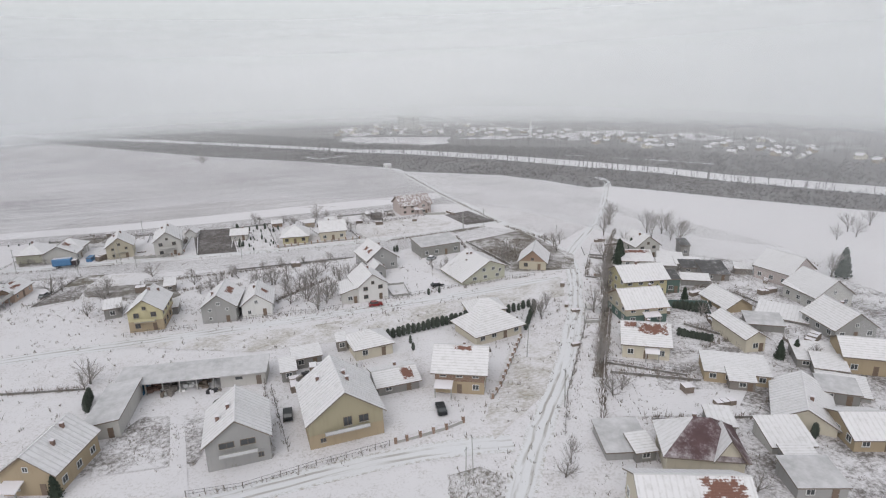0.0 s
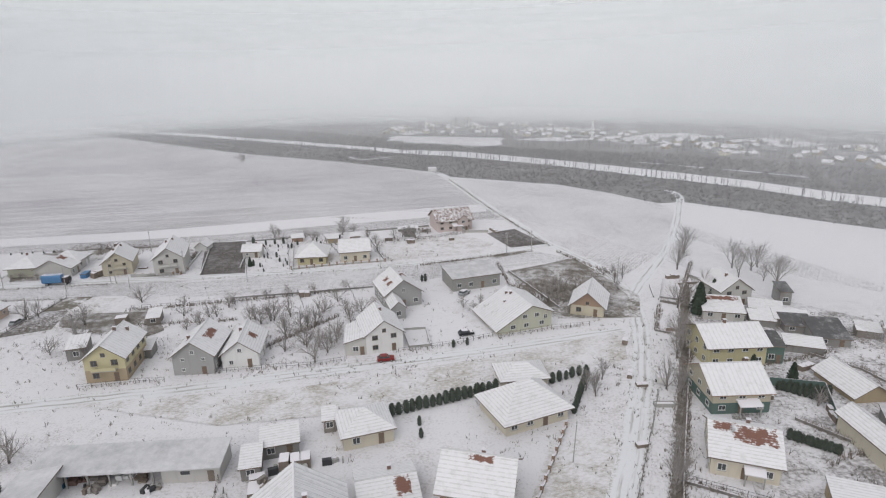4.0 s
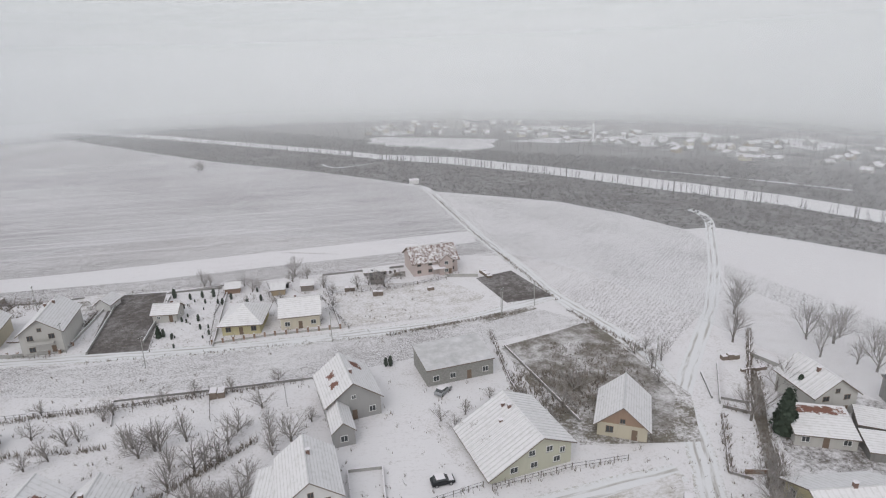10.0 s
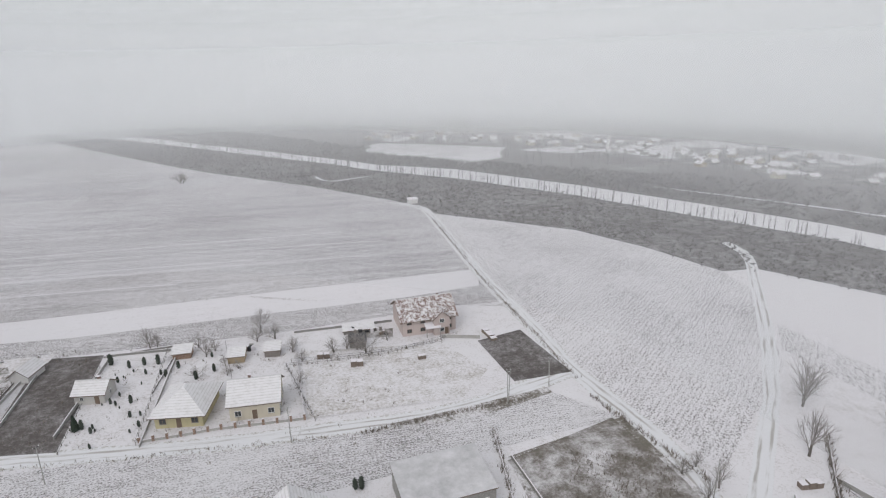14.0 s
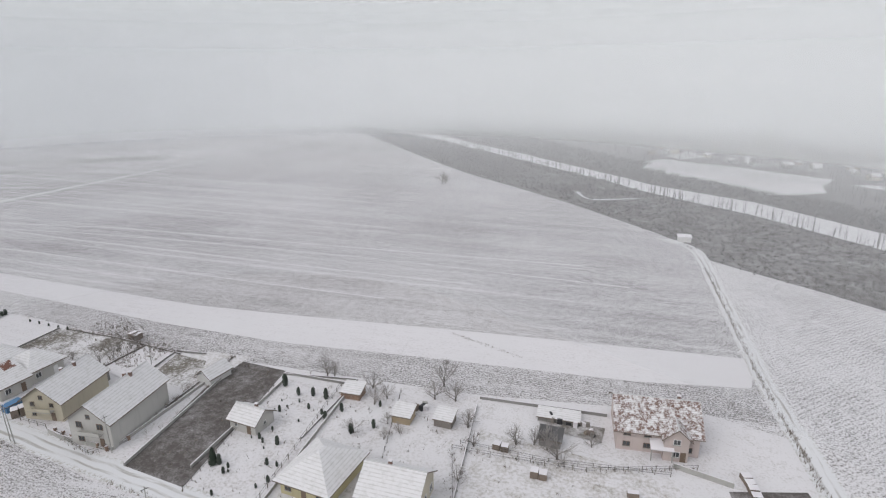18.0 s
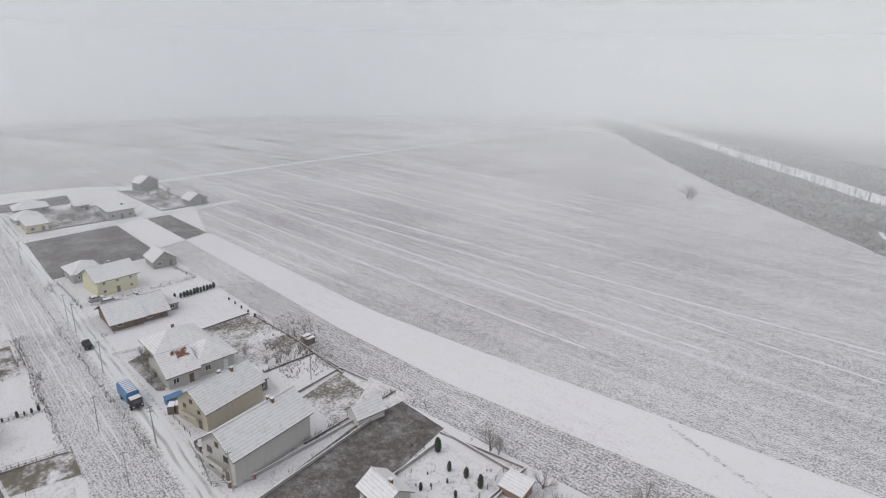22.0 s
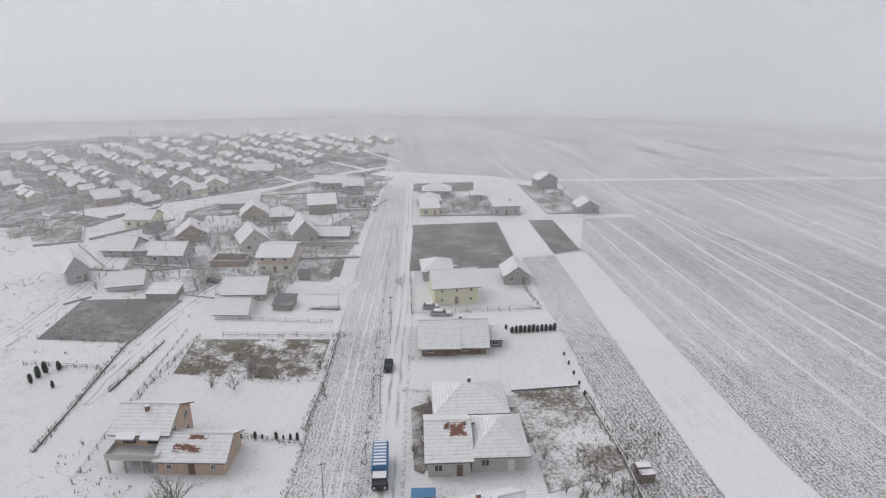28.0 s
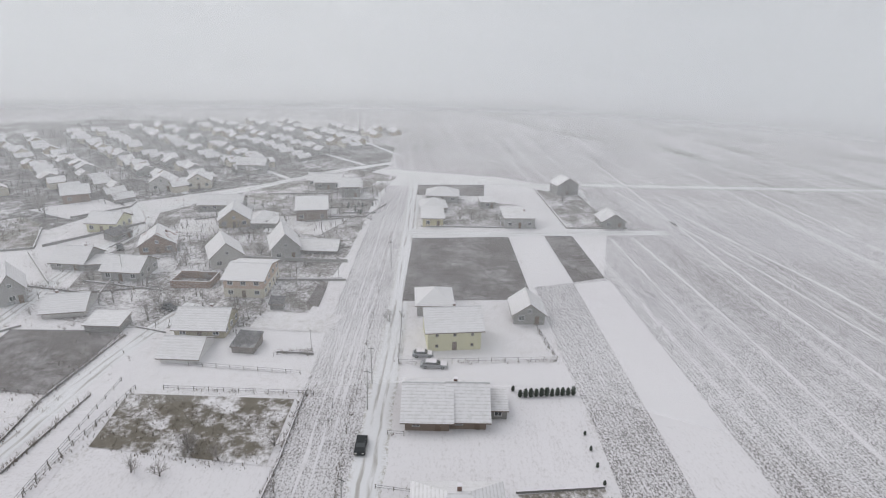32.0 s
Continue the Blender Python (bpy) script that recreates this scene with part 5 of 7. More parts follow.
shed(-121.3, 213.7, 102, 2.8, 6.0, 2.8, w_dirty, roof_snow, "open garage wing with a snowed roof")

# ---- plants ----
def grow(trunk, crown, p, d, length, r, level, rng, spread, kids):
    q = p + d * length
    tube(trunk if level == 0 else crown, p, q, r, r * 0.62, 4 if level == 0 else 3)
    if level >= 4:
        return
    for i in range(kids[level]):
        f = rng.uniform(0.45, 1.0) if i else 1.0
        a = rng.uniform(0, 6.283)
        tilt = rng.uniform(0.35, 0.95) * spread if i else rng.uniform(0.05, 0.3)
        o = d.orthogonal().normalized()
        o.rotate(Matrix.Rotation(a, 3, d))
        nd = (d * math.cos(tilt) + o * math.sin(tilt) + Vector((0, 0, 0.12))).normalized()
        grow(trunk, crown, p + d * length * f, nd, length * rng.uniform(0.58, 0.82), r * (0.62 if i == 0 else 0.42), level + 1, rng, spread, kids)


def tree_meshes(seed, spread, kids, first):
    rng = random.Random(seed)
    a, b = bmesh.new(), bmesh.new()
    grow(a, b, Vector((0, 0, -0.1)), Vector((rng.uniform(-0.08, 0.08), rng.uniform(-0.08, 0.08), 1)).normalized(), first, 0.022, 0, rng, spread, kids)
    top = max(v.co.z for v in b.verts)
    for bm in (a, b):
        bmesh.ops.scale(bm, vec=(1 / top,) * 3, verts=bm.verts)
    return mesh_of("trunk", a, bark), mesh_of("crown", b, twig)


KINDS = {"bare_tree": [tree_meshes(s, 0.8, (6, 5, 4, 3), 0.3) for s in (3, 5, 8, 13)], "fruit_tree": [tree_meshes(s, 1.1, (6, 5, 3, 3), 0.2) for s in (2, 7, 11, 17)]}
TREE_LABEL = {"bare_tree": "tall leafless tree standing in snow", "fruit_tree": "small leafless fruit tree in a snowy yard"}
rng = random.Random(4)


def plant(kind, spots):
    for x, y, h in spots:
        t = thing(kind, x, y, rng.uniform(0, 360), TREE_LABEL[kind], "tree", "bare trees")
        tr, cr = rng.choice(KINDS[kind])
        h *= 0.92 if kind == "fruit_tree" and x > -130 else 0.95
        wide = rng.uniform(0.9, 1.2)
        m = Matrix.Diagonal((h * wide, h * wide, h, 1))
        part("trunk", tr, None, t, "", m)
        part("crown", cr, None, t, "", m)


def leafy(bm, n, outline, size, rng_):
    """n small leaf sprays on and inside a body of revolution; outline(t) is its radius at the height t, 0 to 1."""
    for _ in range(n):
        t, a = rng_.random() ** 0.8, rng_.uniform(0, 6.283)
        r = outline(t) * rng_.uniform(0.72, 1.08)
        c = Vector((r * math.cos(a), r * math.sin(a), t))
        u = Vector((rng_.uniform(-1, 1), rng_.uniform(-1, 1), rng_.uniform(-0.4, 1))).normalized() * size
        w = Vector((math.cos(a), math.sin(a), rng_.uniform(-0.2, 0.5))).cross(u).normalized() * size * 0.7
        bm.faces.new([bm.verts.new(c + k) for k in (u, w, -u * 0.8, -w)])


def evergreen_meshes(outline, n, size, mat, seed):
    a, b, r = bmesh.new(), bmesh.new(), random.Random(seed)
    tube(a, (0, 0, -0.05), (0, 0, 0.85), 0.03, 0.01, 5)
    leafy(b, n, outline, size, r)
    N = 8
    rows = [[b.verts.new((outline(t) * 0.78 * math.cos(6.283 * i / N), outline(t) * 0.78 * math.sin(6.283 * i / N), t)) for i in range(N)] for t in (0.04, 0.2, 0.45, 0.7, 0.9)]
    for lo, hi in zip(rows, rows[1:]):
        for i in range(N):
            b.faces.new((lo[i], lo[(i + 1) % N], hi[(i + 1) % N], hi[i]))
    return mesh_of("trunk", a, bark), mesh_of("crown", b, mat)


THUJA = [evergreen_meshes(lambda t: 0.21 * min(1, 0.55 + t * 2.2) * math.sqrt(max(0.02, 1 - (max(0, t - 0.4) / 0.62) ** 2)), 300, 0.05, needles, s) for s in (1, 2)]
SPRUCE = [evergreen_meshes(lambda t: 0.27 * (1 - t) ** 0.8 + 0.015, 420, 0.055, spruce_green, s) for s in (3, 4)]


def evergreens(spots, row=False):
    for x, y, h in spots:
        small = h < 3.2
        t = thing("thuja" if small else "spruce", x, y, rng.uniform(0, 360), "dark green thuja shrub in snow" if small else "dark green spruce beside the houses", "shrub" if small else "tree", "thuja hedge" if row else "garden evergreens")
        tr, cr = rng.choice(THUJA if small else SPRUCE)
        m = Matrix.Diagonal((h * (1.25 if row else 1.0), h * (1.25 if row else 1.0), h, 1))
        part("trunk", tr, None, t, "", m)
        part("crown", cr, None, t, "", m)


def hedge(a, b, n, h):
    evergreens([(a[0] + (b[0] - a[0]) * i / max(1, n - 1) + rng.uniform(-0.1, 0.1), a[1] + (b[1] - a[1]) * i / max(1, n - 1), h * rng.uniform(0.88, 1.1)) for i in range(n)], True)


# ---- fences ----
def unit_box(name, m, cap=None):
    bm = bmesh.new()
    box(bm, -0.5, 0.5, -0.5, 0.5, 0, 1)
    if cap:
        for f in bm.faces:
            if f.calc_center_median().z > 0.9:
                f.material_index = 1
    return mesh_of(name, bm, m, *([cap] if cap else []))


POST, RAIL, WALL_D, WALL_B, WALL_C, PILLAR = unit_box("post", plank), unit_box("rail", iron), unit_box("panel", w_dirty, snow_cap), unit_box("panel", w_brick, snow_cap), unit_box("panel", concrete, snow_cap), unit_box("pillar", w_brick, snow_cap)
WEEDS = []


def fence(kind, h, pts):
    label = {"post": "wire fence on weathered posts in snow", "board": "low concrete garden wall with snow on top", "dark": "low dark wall overgrown with dry weeds", "brick": "red brick street wall with snow on top", "brickpost": "garden wall with brick pillars and snow caps"}[kind]
    f = thing("fence", pts[0][0], pts[0][1], 0, label, "fence", "fences and garden walls")
    ox, oy = pts[0]
    for (ax, ay), (bx, by) in zip(pts, pts[1:]):
        L, a = math.hypot(bx - ax, by - ay), math.degrees(math.atan2(by - ay, bx - ax))
        n = max(1, round(L / (2.6 if kind in ("post", "brickpost") else 5.0)))
        for i in range(n + 1):
            px, py = ax + (bx - ax) * i / n - ox, ay + (by - ay) * i / n - oy
            if kind == "post":
                part("post", POST, None, f, "", pose(px, py, -0.1, rng.uniform(-3, 3), rng.uniform(-3, 3), a) @ Matrix.Diagonal((0.10, 0.10, h + 0.1, 1)))
            elif kind == "brickpost":
                part("pillar", PILLAR, None, f, "", pose(px, py, -0.1, 0, 0, a) @ Matrix.Diagonal((0.45, 0.45, h + 0.25, 1)))
        for i in range(n):
            s, e = i / n, (i + 1) / n
            mx, my = ax + (bx - ax) * (s + e) / 2 - ox, ay + (by - ay) * (s + e) / 2 - oy
            if kind == "post":
                for z in (0.45, 0.9):
                    part("rail", RAIL, None, f, "", pose(mx, my, h * z, 0, 0, a) @ Matrix.Diagonal((L / n, 0.035, 0.035, 1)))
            else:
                hh = h * (0.5 if kind in ("brickpost", "dark") else 1.0) * rng.uniform(0.92, 1.05)
                part("panel", {"dark": WALL_D, "brick": WALL_B}.get(kind, WALL_C), None, f, "", pose(mx, my, -0.1, 0, 0, a) @ Matrix.Diagonal((L / n - 0.02, 0.22, hh + 0.1, 1)))
        if kind in ("dark", "post"):
            WEEDS.append(((ax, ay), (bx, by), h * (1.2 if kind == "dark" else 0.7), 9 if kind == "dark" else 3))


def sprigs(name, lines, label, mat, category="weeds"):
    """Dry stalks and brush along lines, as one joined mesh."""
    vs, fs = [], []
    r = np.random.RandomState(6)
    for (ax, ay), (bx, by), h, dens in lines:
        n = int(math.hypot(bx - ax, by - ay) * dens)
        for u, o, hh, a, l in zip(r.rand(n), r.normal(0, 0.35, n), h * r.uniform(0.4, 1.2, n), r.uniform(0, 6.283, n), r.normal(0, 0.3, (n, 2))):
            L = math.hypot(bx - ax, by - ay) or 1
            x, y = ax + (bx - ax) * u - (by - ay) / L * o, ay + (by - ay) * u + (bx - ax) / L * o
            w = 0.035 + 0.03 * hh
            c, s = math.cos(a) * w, math.sin(a) * w
            for k in range(2):
                i = len(vs)
                lx, ly = (l[0], l[1]) if k == 0 else (-l[1], l[0])
                vs += [(x - c, y - s, 0), (x + c, y + s, 0), (x + lx * hh, y + ly * hh, hh)]
                fs.append((i, i + 1, i + 2))
    me = bpy.data.meshes.new(name)
    me.from_pydata(vs, [], fs)
    me.materials.append(mat)
    return tagged(new(name, me), label, category, "", "stuff")


# ---- power poles ----
def pole_meshes():
    a, b, c = bmesh.new(), bmesh.new(), bmesh.new()
    tube(a, (0, 0, -0.05), (0, 0, 1), 0.013, 0.009, 6)
    box(b, -0.07, 0.07, -0.005, 0.005, 0.945, 0.955)
    box(c, -0.005, 0.005, -0.005, 0.005, 0.955, 0.97)
    return mesh_of("post", a, concrete), mesh_of("crossarm", b, iron), mesh_of("insulator", c, frame_white)


POLE = pole_meshes()


def poles(spots):
    for x, y, h in spots:
        p = thing("power_pole", x, y, rng.uniform(60, 120), "weathered wooden power pole beside the lane", "pole", "power poles")
        m = pose(0, 0, 0, rng.uniform(-2, 2), rng.uniform(-2, 2)) @ Matrix.Diagonal((h, h, h, 1))
        part("post", POLE[0], None, p, "", m)
        arm = part("crossarm", POLE[1], None, p, "", m)
        for o in (-0.06, 0, 0.06):
            part("insulator", POLE[2], None, arm, "", pose(o, 0, 0))


# ---- vehicles ----
def wheel_mesh(r, w):
    bm, hb = bmesh.new(), bmesh.new()
    n = 14
    for b, rr, ww in ((bm, r, w), (hb, r * 0.58, w + 0.03)):
        ring = [[b.verts.new((rr * math.cos(6.283 * i / n), s * ww / 2, rr * math.sin(6.283 * i / n))) for i in range(n)] for s in (-1, 1)]
        for i in range(n):
            b.faces.new((ring[0][i], ring[0][(i + 1) % n], ring[1][(i + 1) % n], ring[1][i]))
        b.faces.new(ring[0])
        b.faces.new(ring[1][::-1])
    return mesh_of("tyre", bm, rubber), mesh_of("rim", hb, chrome)


WHEEL, BIG_WHEEL = wheel_mesh(0.32, 0.2), wheel_mesh(0.48, 0.28)


def wheels(v, xs, half, kind, r):
    for x in xs:
        for s in (-1, 1):
            t = part("wheel", kind[0], None, v, "", pose(x, s * half, r))
            part("rim", kind[1], None, t, "dull metal rim")


def car(x, y, yaw, paint, label, snowy=False, l=4.2, w=1.7):
    v = thing("car", x, y, yaw, label, "car", "parked cars")
    a = l / 2
    body = [(-a, 0.3), (a, 0.3), (a, 0.72), (a - 0.25, 0.84), (0.22 * l, 0.92), (-0.40 * l, 0.98), (-a, 0.85)]
    bm = bmesh.new()
    prism(bm, [(p, z) for p, z in body], -w / 2, w / 2)
    bmesh.ops.bevel(bm, geom=[e for e in bm.edges], offset=0.05, segments=2, affect="EDGES")
    part("body", bm, paint, v)
    top = [(-0.42 * l, 0.95), (0.22 * l, 0.9), (0.08 * l, 1.38), (-0.30 * l, 1.42)]
    bm = bmesh.new()
    prism(bm, top, -w / 2 + 0.12, w / 2 - 0.12)
    part("cabin_windows", bm, glass, v)
    bm = bmesh.new()
    prism(bm, [(-0.31 * l, 1.40), (0.09 * l, 1.36), (0.08 * l, 1.44), (-0.29 * l, 1.48)], -w / 2 + 0.14, w / 2 - 0.14)
    part("car_roof", bm, snow_cap if snowy else paint, v)
    if snowy:
        bm = bmesh.new()
        prism(bm, [(0.24 * l, 0.9), (a - 0.2, 0.82), (a - 0.25, 0.9), (0.25 * l, 0.99)], -w / 2 + 0.1, w / 2 - 0.1)
        part("bonnet_snow", bm, snow_cap, v)
    for s in (-1, 1):
        bm = bmesh.new()
        box(bm, a - 0.06, a + 0.02, s * (w / 2 - 0.3) - 0.15, s * (w / 2 - 0.3) + 0.15, 0.58, 0.72)
        part("headlight", bm, lamp_glass, v)
    wheels(v, (-0.30 * l, 0.31 * l), w / 2 - 0.08, WHEEL, 0.32)


def truck(x, y, yaw):
    v = thing("truck", x, y, yaw, "blue box truck with a snowed ribbed cover", "truck")
    bm = bmesh.new()
    box(bm, -4.0, 1.7, -1.2, 1.2, 1.0, 1.9)
    part("cargo_bed", bm, blue_paint, v)
    bm = bmesh.new()
    prism(bm, [(-1.22, 1.9), (1.22, 1.9), (1.22, 3.0), (0.9, 3.35), (-0.9, 3.35), (-1.22, 3.0)], -4.0, 1.7, "x")
    cov = part("cover", bm, blue_paint, v)
    for i in range(8):
        bm = bmesh.new()
        box(bm, -3.8 + i * 0.72, -3.45 + i * 0.72, -0.95, 0.95, 3.35, 3.42)
        part("snow_ridge", bm, snow_cap, cov)
    bm = bmesh.new()
    prism(bm, [(1.9, 0.8), (3.8, 0.8), (3.8, 1.7), (3.5, 2.5), (1.9, 2.5)], -1.1, 1.1)
    bmesh.ops.bevel(bm, geom=[e for e in bm.edges], offset=0.08, segments=2, affect="EDGES")
    c = part("cab", bm, cab_dark, v)
    bm = bmesh.new()
    prism(bm, [(3.82, 1.72), (3.52, 2.42), (3.5, 2.42), (3.78, 1.72)], -0.95, 0.95)
    part("windscreen", bm, glass, c)
    bm = bmesh.new()
    box(bm, 2.0, 3.4, -1.0, 1.0, 2.5, 2.58)
    part("cab_snow", bm, snow_cap, c)
    for s in (-1, 1):
        bm = bmesh.new()
        box(bm, 3.78, 3.86, s * 0.8 - 0.15, s * 0.8 + 0.15, 1.0, 1.25)
        part("headlight", bm, lamp_glass, v)
    bm = bmesh.new()
    box(bm, -3.9, 3.7, -0.45, 0.45, 0.6, 1.0)
    part("chassis", bm, iron, v)
    wheels(v, (-2.6, 2.8), 1.05, BIG_WHEEL, 0.48)


truck(-131, 191.8, 13)
car(-161, 185.6, 11, car_black, "black car parked on the snowy lane")
car(-189.8, 189.2, 101, car_grey, "silver car parked before the lemon house", True)
car(-186.4, 192.2, 99, car_grey, "grey pickup with a dark load bed", True, 5.4)
car(-2, 162.5, 20, car_black, "small dark car in a snowy yard", True, 3.8)
car(-4, 189, 60, car_grey, "snow-covered car beside the metal workshop", True)
car(-19, 148.5, 15, car_red, "dark red car by the white house", False, 3.8)
car(-30, 95, 105, car_black, "dark green car in a driveway", False)
car(-1.2, 95.5, 100, car_black, "dark car in the garage driveway")
car(-120, 163, 95, car_grey, "grey car under a bare tree", True)

# ---- bare trees, yard by yard ----
plant("bare_tree", ((61.7, 213.1, 11), (77.6, 206.4, 11), (85.8, 200.4, 10), (83.6, 203.4, 8), (44.8, 153.1, 9), (48.1, 164, 9), (52.9, 181.6, 9), (47.6, 159.9, 8), (27, 143, 6), (24.9, 138.1, 6), (40, 199.9, 5), (22.3, 190.4, 6), (23.1, 138.4, 6), (24.7, 136.4, 6), (19.7, 79.3, 6), (115.2, 161.3, 9), (32.6, 110.6, 7), (35, 118.4, 7), (41.2, 137.1, 8), (47.5, 157.2, 8), (152.7, 209.1, 8), (150.6, 201.4, 8), (141.5, 198.6, 7), (166.2, 216.1, 8), (-81.2, 244.3, 7), (-56.9, 255.5, 7), (43, 203.6, 6)))
plant("bare_tree", ((-79.7, 245, 5), (-117.1, 167, 6), (-238, 96.5, 7), (-245, 49.4, 9), (-249.6, 42.9, 8), (-307.4, 88.5, 9), (-321.2, 220, 9), (-310.6, 217.5, 7), (-303, 225.3, 6), (-321, 133.3, 6)))
plant("fruit_tree", ((-184.5, 447, 8.5), (-183.2, 447.8, 7.5), (-53, 168.1, 7), (-47.5, 163, 6), (-57.3, 168.5, 6), (-34.6, 146.8, 7), (-38.9, 153.9, 7), (-43.3, 163.2, 7), (-40.9, 174.4, 6), (-40.1, 166, 6), (-33.7, 156.4, 6), (-33.4, 161.2, 5), (-29.9, 172, 6), (-32.8, 170.5, 5), (-48.8, 171.1, 7), (-69.9, 168.7, 5), (-70.3, 164.6, 5), (-68.2, 176.3, 5), (-72.7, 161.8, 4), (-101.1, 163.1, 7), (-101.7, 160.4, 6), (-43.4, 151.5, 6), (-36, 154.1, 6), (-52.2, 168.1, 7), (-55, 166.2, 6), (-58.7, 168.7, 5), (-45.9, 159.2, 6), (-42.1, 164.3, 7), (-41, 170.5, 7), (-32.4, 157, 6), (-33.1, 151.5, 6), (-39.9, 155.1, 6)))
plant("fruit_tree", ((-68.7, 170.1, 5), (-81.9, 177.7, 4), (-31.9, 168.2, 5), (-67.4, 178.4, 4), (-55, 185.9, 4), (-47.4, 187.4, 4), (-60.1, 183.2, 4), (-39.2, 191.6, 4), (-3.6, 179.2, 4), (-0.6, 176.3, 4), (0.8, 181.5, 4), (5.4, 187.3, 3), (19.3, 184.5, 6), (40, 194.8, 4), (27, 182.7, 4), (40.8, 208.8, 4), (-75.5, 109.4, 7), (-75.3, 107.1, 5), (-95.2, 178.9, 6), (-96.8, 154.8, 6), (-97.8, 146.8, 5), (18.1, 75.9, 5), (32.3, 99.2, 6), (34.6, 101.2, 5), (65.2, 135.4, 5), (62, 111.4, 5), (45.8, 71.6, 5), (78.4, 110.4, 5), (-69.7, 246.3, 5), (-60.8, 225, 4)))
plant("fruit_tree", ((-65.2, 241.6, 5), (-55.7, 250.2, 5), (-51.6, 252, 5), (-64.4, 244.8, 4), (-44.7, 245.5, 5), (-34.2, 245.8, 5), (-28.7, 247.6, 6), (-26.1, 246.1, 6), (-37.9, 231, 4), (-22.1, 252.9, 4), (37.9, 206.7, 4), (-55.9, 233.4, 3), (-54.7, 236.6, 3), (-58.4, 237.7, 3), (-62.3, 232, 4), (-40.7, 241, 4), (-31.3, 247.5, 5), (-149.4, 176.5, 3), (-148.8, 159, 3), (-148.6, 154.4, 3), (-135.5, 229.8, 3), (-132.9, 227.4, 3), (-133.7, 224.5, 3), (-131.2, 222.2, 3), (-132.1, 228.7, 3), (-138.6, 216.2, 3), (-131.9, 219.3, 3), (-155, 159.5, 4), (-197.9, 149.6, 4), (-202.2, 178.9, 4)))
plant("fruit_tree", ((-236.1, 87.3, 6), (-219.7, 117.2, 5), (-223.6, 111.2, 5), (-200, 110.3, 4), (-199.2, 105.9, 4), (-282.8, 190.6, 4), (-279.6, 186.7, 4), (-281.4, 195.1, 4), (-280.2, 182.3, 4)))

# ---- fences and low walls ----
fence("post", 1.2, ((-80.5, 132.6), (-69.8, 135.7), (-63.9, 136.6),))
fence("post", 1.2, ((-54.8, 140.6), (-45.4, 143), (-35, 144.9), (-28.1, 147.8),))
fence("board", 0.8, ((-61, 207), (-72.7, 241.4),))
fence("dark", 1.0, ((-107.4, 239), (-100.7, 216.7),))
fence("post", 1.1, ((-43.6, 238.1), (-34.4, 240.9), (-20.5, 245.6), (-4.5, 256.9),))
fence("post", 1.1, ((-43.6, 238.1), (-30.2, 217.5),))
fence("post", 1.2, ((-95.1, 173.9), (-65, 180.7), (-34, 191.8),))
fence("post", 1.2, ((-16.8, 152.4), (-4.7, 157.1), (4.5, 161.9),))
fence("dark", 0.8, ((5.3, 217.6), (9.7, 193.6), (13.4, 182.1),))
fence("post", 1.3, ((5.9, 161.2), (18.8, 166.7), (28.3, 169.3),))
fence("brickpost", 1.2, ((17.9, 125.6), (10.9, 103.7), (8.9, 99.2),))
fence("brickpost", 1.2, ((2.8, 91.5), (-0.3, 89.5), (-7.2, 86.5), (-9.1, 85.8),))
fence("post", 1.2, ((-10.1, 85.1), (-21.7, 80.3), (-32.1, 75.4), (-40.3, 73.8),))
fence("dark", 1.0, ((-92, 105.8), (-75.3, 107.1),))
fence("post", 1.3, ((-29.7, 82.6), (-41.3, 117.5),))
fence("post", 1.2, ((-27.3, 84.3), (-35.9, 105),))
fence("post", 1.2, ((20.4, 86.9), (23.6, 99.7), (36.9, 137.4),))
fence("dark", 1.1, ((27.2, 88.2), (34.5, 113), (53.4, 171.8),))
fence("brick", 1.0, ((46, 167), (49.6, 167.1),))
fence("dark", 1.0, ((33.4, 112.7), (49.6, 105.8),))
fence("post", 1.2, ((34.8, 112.8), (50.4, 106.5),))
fence("dark", 1.2, ((49.5, 185.9), (53.7, 183.9), (68, 219.6),))
fence("dark", 1.0, ((48.7, 183.7), (43.7, 167), (46.8, 165.6),))
fence("dark", 1.2, ((72.3, 182.7), (79.3, 179.2),))
fence("post", 1.2, ((62.4, 206.6), (66.6, 195.9),))
fence("dark", 1.0, ((70.1, 160.1), (81, 150.1), (87.3, 133.9),))
fence("dark", 1.2, ((58.9, 130.6), (67.3, 122.1),))
fence("dark", 1.2, ((78.1, 121.4), (79.6, 110.3), (82.2, 105.3),))
fence("dark", 1.2, ((34.3, 108), (51.3, 103.6),))
fence("dark", 1.2, ((36.9, 90.4), (54.7, 90.4),))
fence("dark", 1.0, ((94.5, 173.8), (106.9, 167.2),))
fence("post", 1.0, ((-109.2, 199.7), (-98.4, 200.1), (-97, 203.5),))
fence("dark", 0.9, ((-128.7, 217.2), (-131.4, 231.1),))
fence("dark", 0.9, ((-119.5, 232.3), (-140.8, 228.6), (-158, 223.8),))
fence("post", 0.8, ((-153.2, 190.3), (-153.9, 209.2), (-157.4, 221.3),))
fence("dark", 0.6, ((-139.6, 176.2), (-155, 174.4), (-173.5, 171),))
fence("post", 0.9, ((-135.6, 177.3), (-136.2, 165.8),))
fence("dark", 0.6, ((-118.4, 155.3), (-120, 180.7),))
fence("post", 1.2, ((-185.7, 185.2), (-194, 215.9),))
fence("post", 1.2, ((-185.7, 185.2), (-208.2, 180.2),))
fence("post", 1.2, ((-194, 215.9), (-208.6, 210.8),))
fence("post", 1.0, ((-164.9, 188.8), (-165.2, 191.5),))
fence("dark", 1.0, ((-184.2, 160.3), (-185.3, 167.7),))
